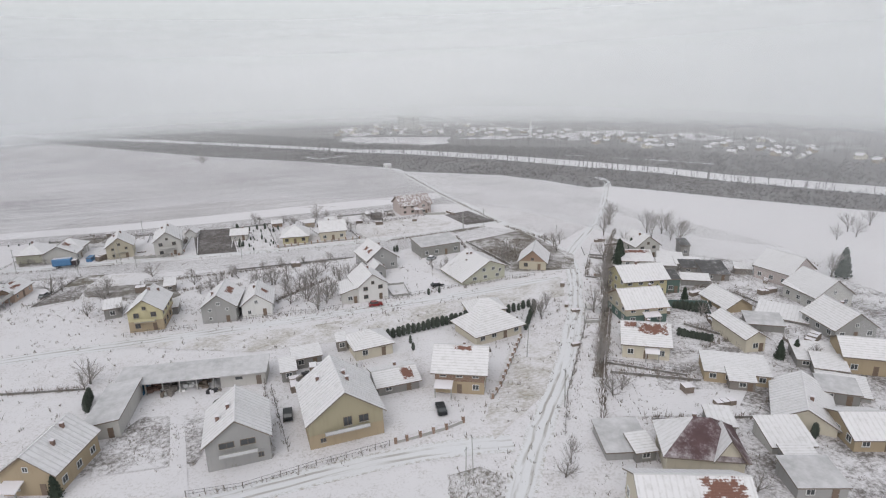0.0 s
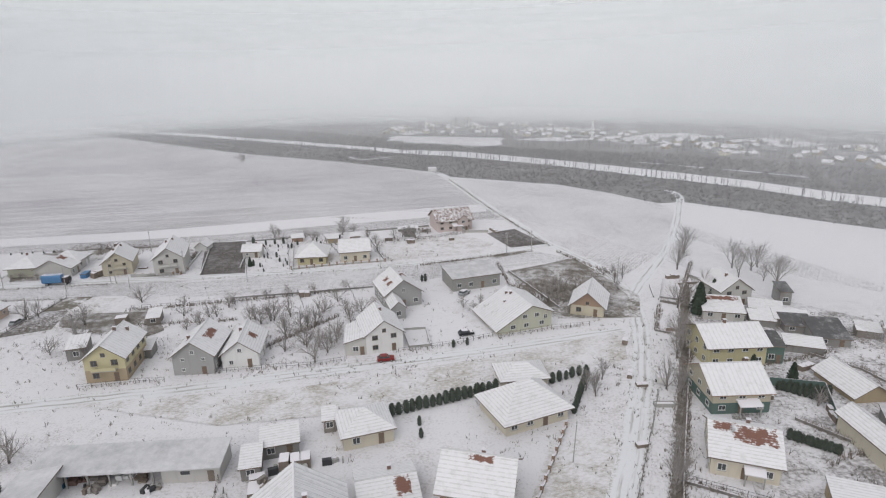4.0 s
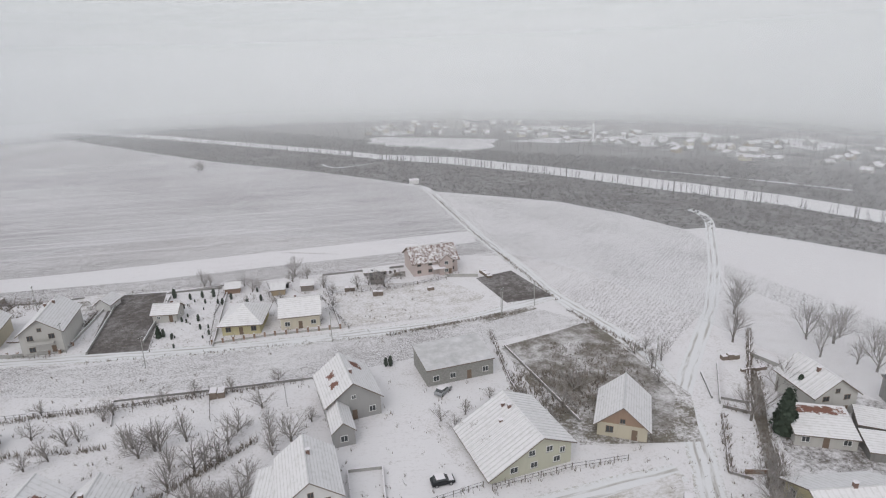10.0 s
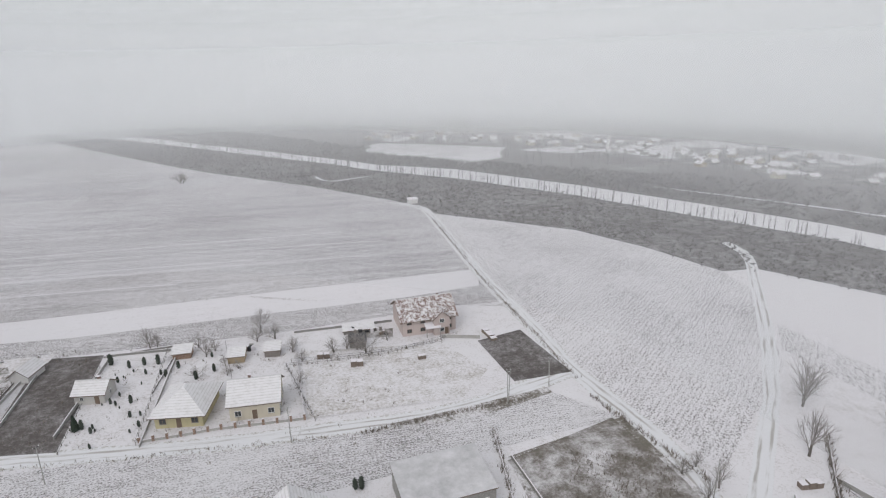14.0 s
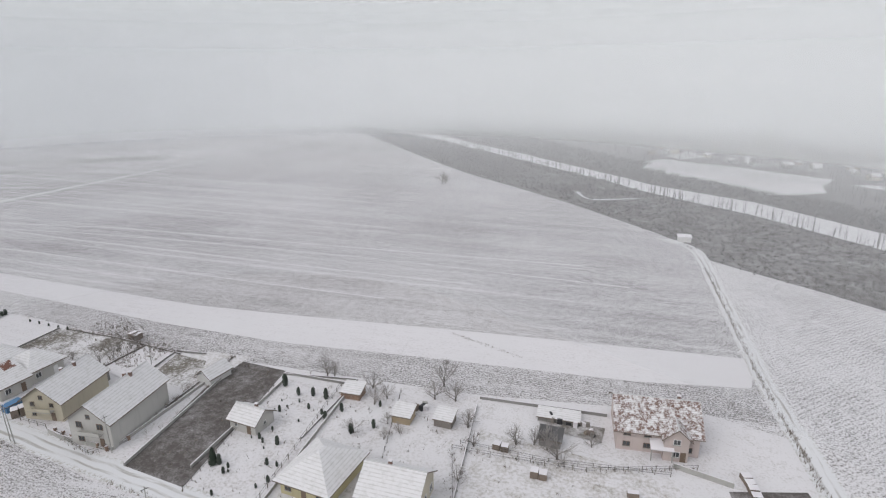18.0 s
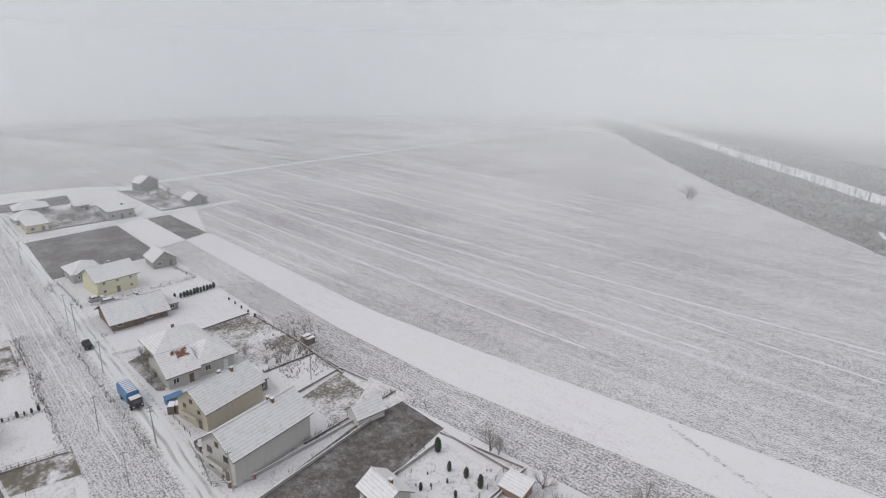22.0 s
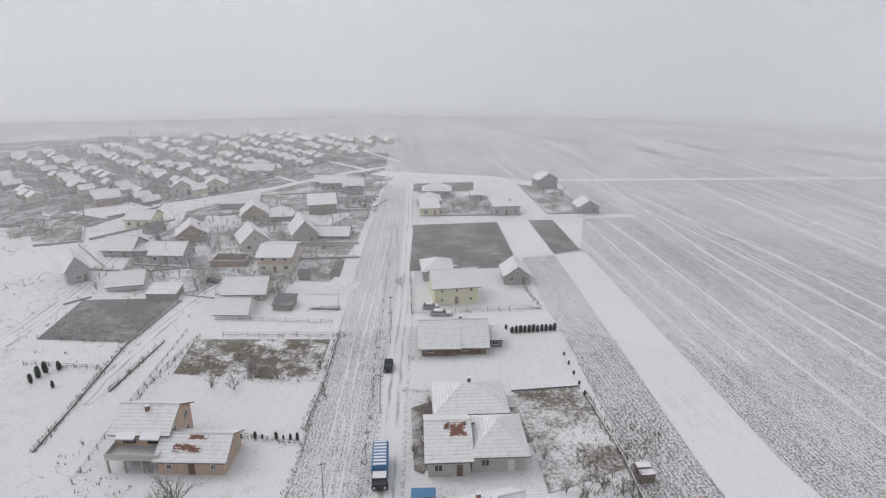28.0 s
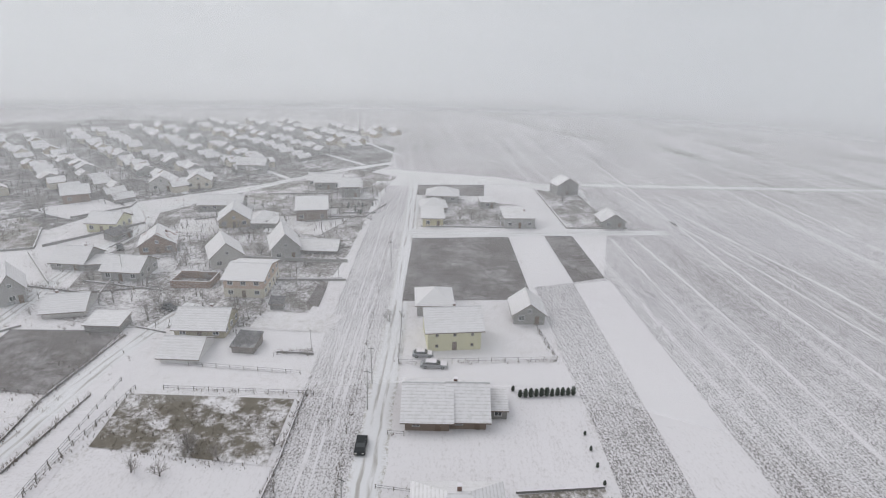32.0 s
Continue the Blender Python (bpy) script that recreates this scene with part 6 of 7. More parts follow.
fence("post", 1.0, ((-172.4, 173), (-168, 146.3),))
fence("dark", 1.0, ((-278.7, 133.4), (-286.2, 146.9),))
fence("post", 1.0, ((-160.1, 107.2), (-161.7, 128.1), (-183.2, 126.2),))
fence("dark", 0.8, ((-144.3, 136.5), (-153, 135.8), (-163.7, 135),))
fence("dark", 0.8, ((-127.2, 136.3), (-142, 132.6), (-160.5, 127.8), (-183.3, 126.5),))
fence("post", 1.1, ((-141.2, 143.4), (-151.7, 142.1), (-166.9, 141.5),))
fence("post", 1.0, ((-150.2, 113.1), (-151.2, 129.2),))
fence("dark", 1.0, ((-255.1, 96.8), (-265.9, 111.3),))
fence("dark", 1.0, ((-198.6, 82.2), (-198.6, 102.9), (-205.9, 118.4),))
fence("dark", 1.0, ((-262.7, 132.6), (-274.3, 150.6),))
hedge((-13.7, 127.3), (5.2, 137.1), 17, 2.6)
hedge((16.8, 141), (24, 145.2), 6, 2.2)
hedge((24.1, 144.2), (19.9, 130.2), 9, 2.2)
hedge((-180.2, 209.4), (-183.1, 218.9), 11, 1.7)
hedge((-172, 220.6), (-157.5, 223.8), 5, 1.0)
hedge((55.3, 124.7), (61.3, 120.9), 12, 2)
hedge((61.2, 140.9), (67.1, 137), 8, 2.2)
hedge((-181.8, 208), (-181.8, 208), 1, 1.2)

# ---- evergreens ----
evergreens(((-75.2, 237.6, 2.6), (-69.2, 236, 2), (-62.5, 231.4, 2.2), (-60, 235.2, 2), (-57.8, 220.2, 1.5), (-61.4, 224.9, 1.5), (-65, 213.3, 1.5), (-76, 211.7, 2.2), (-70.3, 206, 1.2), (-65.6, 211.2, 1), (-63.7, 241.7, 1.5), (-86.5, 236.4, 3), (-81.2, 235.4, 2), (-78.3, 236.9, 2.2), (-70, 232, 2), (-71.7, 232.8, 1.5), (-77, 211.2, 3.4), (-71.7, 221.2, 2), (-68.7, 216.2, 1.6), (-66.9, 216.9, 1.2), (58.6, 181.5, 7), (57.0, 178.2, 8.5), (-60.6, 74.6, 4), (-69.7, 98.4, 3.1), (-70.2, 99.6, 3.15), (-70.8, 101.0, 3.1), (-71.3, 102.4, 3.1), (-7.5, 120.9, 2), (-8.3, 124.6, 2), (-4.5, 155.7, 2), (-1.4, 157, 2), (118.4, 161.1, 9)))
evergreens(((64, 143.1, 5), (-16.5, 199.3, 2.5), (-17.5, 199.1, 2.2), (-148.4, 119.7, 2.5), (-149.7, 121.5, 2), (-146.6, 119.7, 2.5), (-144, 125.1, 1.5), (-144.7, 119.8, 2)))

# ---- power poles ----
poles(((-71.6, 196.3, 8), (-32.6, 210.4, 8), (8.3, 226, 8), (17.4, 233.1, 7), (18, 115.9, 8), (32.6, 124.7, 9), (-113.3, 194.1, 8), (-95.3, 202.8, 8), (-120.6, 225.5, 8), (-146, 187.8, 8), (-178.2, 182.1, 8), (-170.6, 183.6, 8), (-232, 170.9, 8), (-114.9, 194, 8), (2.5, 74.6, 7), (3.8, 77.4, 7), (22.2, 95.7, 8), (40.7, 199.9, 8), (-186.4, 166.8, 5), (8.5, 226.6, 8), (17.4, 233.9, 7), (-123.5, 185.6, 8), (-105.3, 188.8, 7), (-208, 107.3, 7), (-219.7, 160.4, 7)))
WEEDS += [((-60, 204), (-20, 214), 0.6, 5), ((-20, 214), (14, 229), 1.0, 10), ((-88, 198), (-60, 204), 0.6, 4), ((-112, 193), (-160, 183), 0.7, 5), ((-160, 183), (-260, 163), 0.6, 3), ((24, 237), (3, 292), 0.9, 6), ((3, 292), (-24, 372), 0.9, 5),
          ((26, 230), (42, 205), 1.2, 8), ((-70, 279), (-48, 277), 0.4, 8), ((-148, 176), (-120, 180), 0.6, 6), ((-96, 172), (-40, 190), 1.2, 7), ((-52, 148), (-36, 172), 1.6, 10), ((-90, 163), (-62, 168), 1.2, 8)]
sprigs("dry_weeds", WEEDS, "dry weeds and brush along fences and verges", reed)
r_ = np.random.RandomState(2)
tuft = []
for cx, cy, sx, sy, n, h in ((28, 197, 9, 14, 900, 0.8), (-159, 157, 7, 14, 700, 0.5), (4, 74, 4, 3, 120, 0.6), (14, 188, 5, 9, 300, 1.0), (-148, 232, 7, 4, 160, 0.6), (-132, 226, 9, 5, 260, 0.8), (-53, 88, 7, 6, 300, 0.4), (20, 190, 10, 8, 200, 1.8), (-110, 168, 5, 8, 160, 0.6)):
    for ax, ay, a in zip(r_.uniform(-1, 1, n) * sx + cx, r_.uniform(-1, 1, n) * sy + cy, r_.uniform(0, 6.28, n)):
        tuft.append(((ax, ay), (ax + 0.6 * math.cos(a), ay + 0.6 * math.sin(a)), h, 4))
YARDS = ((-60, 110, 45, 30, 500), (-40, 165, 50, 28, 600), (-60, 225, 45, 22, 450), (75, 120, 45, 60, 2400), (20, 110, 20, 40, 700), (-200, 105, 50, 30, 700), (-240, 80, 60, 50, 900), (-135, 228, 14, 7, 250), (-70, 150, 60, 10, 500))
for cx, cy, sx, sy, n in YARDS:
    for ax, ay, a, hh in zip(r_.uniform(-1, 1, n) * sx + cx, r_.uniform(-1, 1, n) * sy + cy, r_.uniform(0, 6.28, n), r_.uniform(0.25, 0.9, n) ** 2):
        tuft.append(((ax, ay), (ax + 0.8 * math.cos(a), ay + 0.8 * math.sin(a)), hh + 0.15, 5))
sprigs("dead_grass", tuft, "tufts of dead grass and weeds", reed, "grass")


# ---- riverside woods, as joined trees ----
def wood(name, spots, label, mat, stout=1.0, bushy=False):
    """Leafless trees: a tapered stem and rising branches each, as one joined mesh; stout thickens the wood, bushy spreads it from the ground."""
    vs, fs = [], []
    r = np.random.RandomState(9)
    for x, y, h in spots:
        if math.hypot(x + 37, y - 401) < 5 or (-98 < x < 8 and max(517, 568 - 0.6 * (x + 103)) < y < 608) or (92 < x < 146 and 540 < y < 600) or (20 < x < 95 and 560 < y < 590):
            continue
        w = (0.014 * h + 0.05) * stout
        a = r.uniform(0, 6.283)
        i = len(vs)
        for k in range(3):
            vs.append((x + w * math.cos(a + k * 2.094), y + w * math.sin(a + k * 2.094), -0.1))
        vs.append((x + r.normal(0, 0.03 * h), y + r.normal(0, 0.03 * h), h * (0.6 if bushy else 1)))
        fs += [(i, i + 1, i + 3), (i + 1, i + 2, i + 3), (i + 2, i, i + 3)]
        n = 12 if h > 5 else 7
        for t, b, l in zip(r.uniform(0.15, 0.9, n), r.uniform(0, 6.283, n), r.uniform(0.18, 0.42, n)):
            z, q, e = h * t * (0.3 if bushy else 1), h * l * (1.1 - t * 0.6) * (1.5 if bushy else 1), w * (1.1 if bushy else 0.55)
            j = len(vs)
            out = q * (1.3 if bushy else 0.62)
            bx, by = x + out * math.cos(b), y + out * math.sin(b)
            vs += [(x, y, z - e), (x, y, z + e), (x - e * math.sin(b) * 1.5, y + e * math.cos(b) * 1.5, z), (bx, by, z + q * 0.9)]
            fs += [(j, j + 1, j + 3), (j + 1, j + 2, j + 3)]
    me = bpy.data.meshes.new(name)
    me.from_pydata(vs, [], fs)
    me.materials.append(mat)
    return tagged(new(name, me), label, "woods", "", "stuff")


def lerp_line(a, b, n, h0, h1, seed, lo=0.0, hi=1.0, u0=0.0, u1=1.0):
    r, out = np.random.RandomState(seed), []
    for u, v, k in zip(r.uniform(u0, u1, n), r.uniform(lo, hi, n), r.uniform(0, 1, n)):
        (ax, ay), (bx, by) = along(a, u), along(b, u)
        out.append((ax + (bx - ax) * v + r.normal(0, 1.5), ay + (by - ay) * v + r.normal(0, 1.5), h0 + (h1 - h0) * k))
    return out


FAR_EDGE = [(-620, 900), (-350, 760), (-180, 640), (-60, 560), (30, 500), (120, 470), (200, 420), (300, 340), (470, 220)]
WOOD_PATH = [(-108, 469), (-103.5, 459), (-96, 451), (-88.6, 455), (-81.9, 465), (-74.5, 469.3)]
PATH_SPOTS = [(a[0] + (b[0] - a[0]) * k / 4, a[1] + (b[1] - a[1]) * k / 4) for a, b in zip(WOOD_PATH, WOOD_PATH[1:]) for k in range(5)]
strip_patch("path", WOOD_PATH, 1.7, field_even, "snowy footpath through the riverside scrub", "path", 0.1)
wood("riverside_scrub", [p for p in lerp_line(WOOD_EDGE, BANK_NEAR, 13000, 0.8, 2.7, 1, 0.0, 1.0, 0.15, 0.95) if min(math.hypot(p[0] - a, p[1] - b) for a, b in PATH_SPOTS) > 2.6], "dense leafless scrub between field and channel", wood_twig, 1.0, True)
wood("riverside_wood", lerp_line(BANK_NEAR, BANK_NEAR, 560, 3, 7.5, 2, 0, 0, 0.2, 0.95) + lerp_line(WOOD_EDGE, BANK_NEAR, 110, 3, 6, 5, 0.5, 1.0, 0.3, 0.95), "row of bare poplars along the channel", wood_twig)
wood("far_wood", lerp_line(BANK_FAR, FAR_EDGE, 8000, 2, 6, 3, 0.02, 1.0, 0.2, 0.95), "leafless wood beyond the channel", hazed_twig, 1.0, True)
VU, VP = Vector((0.56, 0.83)), Vector((-0.83, 0.56))


def in_village(x, y):
    """South-west of the side road, on both sides of the village road, out to where the fog closes."""
    front = 66 - (x + 262) * 0.49 if x > -340 else 104 + (-340 - x) * 0.25
    return -445 < x < -225 and -75 < y < front - 6 and not (x > -262 and y > -15)


VT = []
for u, v, k in zip(r_.uniform(-445, -225, 5200), r_.uniform(-75, 140, 5200), r_.rand(5200)):
    if in_village(u, v):
        VT.append((u, v, 1.2 + 2.8 * k * k))
VT += [(-230 + x * 9, 46 + y * 8, 0.8 + 1.0 * k) for x, y, k in zip(r_.normal(0, 0.7, 120), r_.normal(0, 0.7, 120), r_.rand(120))]
wood("far_hedgerows", [(x, y, h) for x, y, h in lerp_line(FAR_EDGE, [(-620, 1200), (470, 700)], 3200, 3, 9, 8, 0.02, 0.6, 0.35, 0.95)], "bare trees among the far houses", hazed_twig)
VT += [(x, y, 0.6 + 2.3 * k * k) for x, y, k in zip(r_.uniform(-320, -188, 820), r_.uniform(95, 150, 820), r_.rand(820)) if y > 96 + max(0, -262 - x) * 0.6]
wood("village_trees", VT, "bare garden trees among the far houses", bark, 2.0)

# ---- the far village and the town beyond the channel ----
fw = (w_pale, w_grey, w_beige, w_dirty, w_ochre, w_grey)
protos = []
for i in range(6):
    protos.append(house(-700 - 20 * i, -400, 0, 4.3 + (i % 3) * 0.6, 5.7 + (i % 2) * 1.0, 1.9 + (i % 3) * 0.4, fw[i], (roof_snow, roof_snow, roof_red_bit)[i % 3], "distant village house with a snowed roof", ridge="y" if i < 4 else "x", rise=1.5, over=0.35, win=False, chim=(), group="houses of the far village"))
spots = []
for row in range(-3, 19):
    o = 8 + 16.5 * row + (1.6 if row % 2 else -1.6) + rng.uniform(-1, 1)
    for k in range(27):
        if rng.random() < 0.90:
            p = Vector((-262, 62)) - VU * (k * 8.8 - 75 + rng.uniform(-1.8, 1.8)) + VP * (o + rng.uniform(-2.0, 2.0))
            if in_village(p.x, p.y):
                spots.append((p.x, p.y, 56 + rng.uniform(-5, 5) + (90 if rng.random() < 0.12 else 0)))
for k in range(130):
    u, v = rng.random(), rng.random()
    x = -120 + 400 * u
    y = (640 - 40 * u / 0.35 if u < 0.35 else 600 - 190 * (u - 0.35) / 0.5) + 130 * v
    spots.append((x, y, 30 + rng.uniform(-12, 12) + 90 * (k % 2)))
for i, (x, y, a) in enumerate(spots):
    h = protos[i] if i < 6 else copy_thing(rng.choice(protos), pose(x, y, 0, 0, 0, a))
    if i < 6:
        h.matrix_basis = pose(x, y, 0, 0, 0, a)
hut = thing("field_hut", -37, 401, 20, "small white hut at the edge of the wood", "hut")
bm = bmesh.new()
box(bm, -2.4, 2.4, -1.6, 1.6, -0.1, 2.1)
part("wall", bm, w_white, hut)
bm = bmesh.new()
prism(bm, [(-1.9, 2.1), (1.9, 2.4), (1.9, 2.6), (-1.9, 2.3)], -2.7, 2.7, "x")
part("roof", bm, snow_cap, hut)
silo = thing("grain_silo", -35, 672, 0, "tall grey grain silo in fog", "silo")
for i in range(4):
    bm = bmesh.new()
    tube(bm, (i * 6 - 9, 0, 0), (i * 6 - 9, 0, 16), 3, 3, 14)
    bmesh.ops.contextual_create(bm, geom=[e for e in bm.edges if e.is_boundary and e.verts[0].co.z > 10])
    part("silo_tube", bm, concrete, silo)
bm = bmesh.new()
box(bm, -3, 3, -3, 3, 0, 25)
part("silo_tower", bm, concrete, silo)
tower = thing("water_tower", 89, 575, 0, "slim grey tower above the far town", "tower")
bm = bmesh.new()
tube(bm, (0, 0, 0), (0, 0, 19), 1.1, 0.9, 12)
part("shaft", bm, w_white, tower)
bm = bmesh.new()
tube(bm, (0, 0, 19), (0, 0, 22), 1.5, 1.6, 12)
bmesh.ops.contextual_create(bm, geom=[e for e in bm.edges if e.is_boundary])
part("tank", bm, w_white, tower)

# ---- village gardens beside the long strip ----
fence("brick", 2.0, ((-206.5, 121.5), (-208.5, 131), (-214.5, 130), (-212.5, 120.5), (-206.5, 121.5)))
fence("dark", 1.0, ((-186, 104), (-198, 108), (-208, 104)))
fence("post", 1.0, ((-240, 98), (-246, 116), (-252, 122)))
fence("dark", 1.3, ((-246, 58), (-262, 68), (-268, 66)))
fence("dark", 1.6, ((-222, 70), (-240, 80), (-248, 84)))
fence("post", 1.0, ((-176, 146), (-178, 168)))
fence("dark", 1.0, ((-268, 132), (-274, 150), (-290, 153)))
fence("board", 1.0, ((-228, 128), (-233, 158)))
fence("dark", 1.1, ((-290, 106), (-298, 128), (-310, 140)))
plant("fruit_tree", [(-186 - 90 * rng.random(), 92 + 62 * rng.random(), rng.uniform(2.5, 5)) for _ in range(46)])
plant("fruit_tree", [(-135 - 15 * rng.random(), 195 + 3 * rng.random(), rng.uniform(1.6, 3)) for _ in range(12)])
car(-196, 128, 80, car_black, "dark car parked in a village yard", False)
car(-226, 92, 40, car_black, "dark car beside the village road", False)
car(-191, 92, 20, car_grey, "grey car beside the village road", False)

# ---- pens, scrap and extra trees ----
fence("board", 0.7, ((-17.8, 164.2), (-12.2, 165.4), (-9.9, 156.1), (-14.7, 155.0), (-17.8, 164.2)))
plant("bare_tree", ((68, 229, 12), (69, 231, 11), (79, 215, 11), (87, 216, 10), (84, 213, 9), (90.5, 209, 8), (62, 192, 9), (39, 140, 8), (34, 112, 7)))
plant("fruit_tree", ((-35, 175, 5), (-39, 182, 5), (-28, 178, 4), (3, 174, 4), (5, 170, 4), (9, 180, 5), (12, 186, 5), (-76, 148, 4), (-88, 146, 5), (-66, 150, 4), (-78, 170, 5)))
hedge((60.5, 141), (69, 139.2), 9, 2.2)
evergreens(((64, 188, 6), (58, 147, 4.5), (72, 112, 4.5), (76, 113, 4), (62, 84, 3)))
for x, y, a, l, w, h in ((-32, 256.6, 10, 4.5, 1.8, 1.5), (-27, 258, 30, 4, 2, 1.4), (-24, 256.5, 5, 2, 1.5, 1.0), (-56, 245.5, 20, 3, 2.2, 1.8), (-29, 105.5, 100, 3.4, 2.4, 2.1), (-27.4, 110.6, 20, 5.5, 1.8, 1.4), (-20.4, 113.6, 20, 4.5, 1.6, 1.2), (-57, 104, 9, 2, 1.4, 1.2), (-47.6, 104.8, 50, 2.4, 1.2, 0.8), (-45, 101, 20, 2, 1, 0.6)):
    t = thing("scrap_heap", x, y, a, "snow-dusted heap of boards and scrap in a yard", "scrap", "yard scrap")
    for k in range(7):
        bm = bmesh.new()
        u, v, s = rng.uniform(-0.5, 0.5) * l, rng.uniform(-0.5, 0.5) * w, rng.uniform(0.2, 0.6)
        box(bm, -s * 1.4, s * 1.4, -s * 0.6, s * 0.6, -0.1, rng.uniform(0.4, 1.0) * h)
        part("board", bm, rng.choice((plank, timber, iron, concrete, snow_cap)), t, "", pose(u, v, 0, 0, 0, rng.uniform(0, 180)))
evergreens([(-70 + (u - 0.5) * 9 - v * 13, 209 + v * 30 + (u - 0.5) * 2, h) for u, v, h in ((rng.random(), rng.uniform(0.05, 0.95), rng.uniform(0.6, 1.7)) for _ in range(18))])

# ---- the L-shaped farm shed with open bays ----
barn = thing("farm_shed", -52.5, 108.5, 9, "long open-fronted farm shed with a grey sheet roof", "shed")
bm = bmesh.new()
box(bm, -14.5, 14.5, 2.8, 3.0, -0.2, 3.4)
part("back_wall", bm, w_block, barn)
bm = bmesh.new()
box(bm, 5.5, 14.5, -3.0, 2.8, -0.2, 2.9)
room = part("closed_room", bm, w_pale, barn)
bm = bmesh.new()
box(bm, 8.5, 9.9, -3.06, -2.95, 1.5, 2.1)
part("window", bm, glass, room)
bm = bmesh.new()
box(bm, 12.6, 13.6, -3.06, -2.95, 0.0, 2.0)
part("door", bm, timber, room)
for i in range(6):
    bm = bmesh.new()
    box(bm, -12.5 + i * 3.3, -12.25 + i * 3.3, -3.0, -2.75, -0.1, 2.8)
    part("post", bm, concrete, barn)
bm = bmesh.new()
prism(bm, [(-3.7, 2.75), (3.3, 3.5), (3.3, 3.68), (-3.7, 2.95)], -14.9, 14.9, "x")
part("roof", bm, roof_metal, barn)
for bx, hue, hh in ((-11, blue_tarp, 1.3), (-8, chimney_red, 1.2), (-5, plank, 1.0), (-1.5, frame_white, 0.9), (2.0, timber, 1.2)):
    heap = thing("farm_clutter", -52.5, 108.5, 9, "heap of farm tools and boxes in a bay", "clutter", "heaps under the farm shed")
    for k in range(9):
        bm = bmesh.new()
        x0, y0, s = bx + rng.uniform(-1, 1), rng.uniform(-2.6, 0.5), rng.uniform(0.25, 0.7)
        box(bm, x0 - s, x0 + s, y0 - s * 0.7, y0 + s * 0.7, -0.02, rng.uniform(0.3, hh))
        part("crate", bm, hue, heap)
shed(-64.6, 88.8, 12, 6.0, 15.0, 3.0, w_pale, roof_metal, "low wing of the farm shed with a grey roof", ridge="y", rise=0.7)

# ---- snow-capped garden walls, woodpiles and pallets ----
LOG = unit_box("log", timber, snow_cap)
for x, y, a, l, w, h in ((33, 145, 80, 3, 1.0, 1.0), (34.5, 141, 10, 2.4, 1.2, 0.8), (35, 160, 75, 2.2, 1.2, 1.4), (30, 121, 15, 2.2, 1.0, 0.7), (58, 205, 12, 4, 1.2, 1.2), (61, 200, 12, 6, 0.6, 0.8), (4, 257, 120, 6, 1.6, 0.9), (-12, 244, 20, 2, 1.0, 1.0), (-27, 240, 15, 3, 1.6, 1.4), (-36, 243, 15, 3, 1.4, 1.3), (-113, 208, 5, 3.0, 1.2, 0.5), (-123, 199.5, 70, 4.2, 2.0, 1.9),
                         (-137, 231, 20, 2.6, 2.2, 1.8), (-50, 186, 20, 3, 2.4, 1.6), (-86, 152, 15, 2.5, 2, 1.4), (-92, 165, 15, 3, 2.5, 1.8), (-27, 112, 20, 5, 2.4, 2.0), (-31, 106, 110, 5, 2.4, 1.6), (60, 160, 0, 3, 1, 1), (70, 150, 30, 4, 1.4, 1.2), (84, 120, 40, 5, 2, 1.5), (76, 95, 20, 3, 2, 1.2), (58, 140, 80, 6, 1.0, 1.0), (66, 132, 80, 5, 0.8, 1.2), (90, 150, 20, 6, 1.6, 1.4), (52, 95, 10, 4, 1.5, 1.0), (47, 100, 10, 2, 2, 1.4), (95, 160, 60, 7, 1.2, 1.4)):
    t = thing("woodpile", x, y, a, "snow-capped stack of boards and firewood", "woodpile", "yard stacks")
    n = max(1, int(l / 1.3))
    for i in range(n):
        part("log", LOG, None, t, "", pose(-l / 2 + (i + 0.5) * l / n, rng.uniform(-0.1, 0.1), -0.03, 0, 0, rng.uniform(-6, 6)) @ Matrix.Diagonal((l / n * 0.92, w, h * rng.uniform(0.75, 1.1), 1)))

# ---- more garden walls and yard things ----
fence("dark", 1.5, ((8.8, 208.9), (16.3, 192.3), (22.0, 179.7)))
fence("board", 0.8, ((54.3, 202.2), (49.4, 186.9)))
fence("dark", 0.9, ((59.8, 201.2), (55.4, 186.3)))
fence("board", 0.9, ((63.2, 206.4), (67.6, 200.3)))
fence("dark", 1.2, ((50.2, 188.8), (55.0, 187.2)))
fence("dark", 1.0, ((49.7, 198.4), (48.6, 188.8)))
fence("dark", 0.8, ((66.3, 199.1), (61.6, 186.6)))
fence("board", 1.0, ((1.6, 255.4), (-8.2, 255.2)))
fence("brickpost", 1.2, ((-61.8, 208.3), (-48.0, 213.6), (-32.5, 217.9)))
fence("post", 1.3, ((-62.0, 207.5), (-76.0, 243.1)))
fence("dark", 1.2, ((-32.5, 217.9), (-46.9, 252.9)))
fence("dark", 1.2, ((-90.4, 240.2), (-75.8, 244.3)))
fence("dark", 1.4, ((-47.8, 255.7), (-23.0, 264.1)))
fence("post", 1.0, ((-45.1, 215.4), (-63.4, 248.5)))
fence("board", 0.7, ((-89.7, 202.0), (-102.2, 234.0)))
fence("post", 0.9, ((-75.2, 204.0), (-88.0, 234.5)))
fence("post", 1.0, ((-43.1, 240.3), (-27.2, 244.4), (-8.0, 252.5)))
fence("post", 1.2, ((-47.5, 177.4), (-52.7, 187.9)))
fence("post", 1.2, ((-34.3, 182.7), (-38.8, 193.1)))
fence("dark", 1.0, ((-65.6, 174.7), (-70.5, 182.9), (-53.1, 187.4), (-31.5, 193.5)))
fence("board", 0.7, ((-96.0, 203.0), (-103.0, 230.3)))
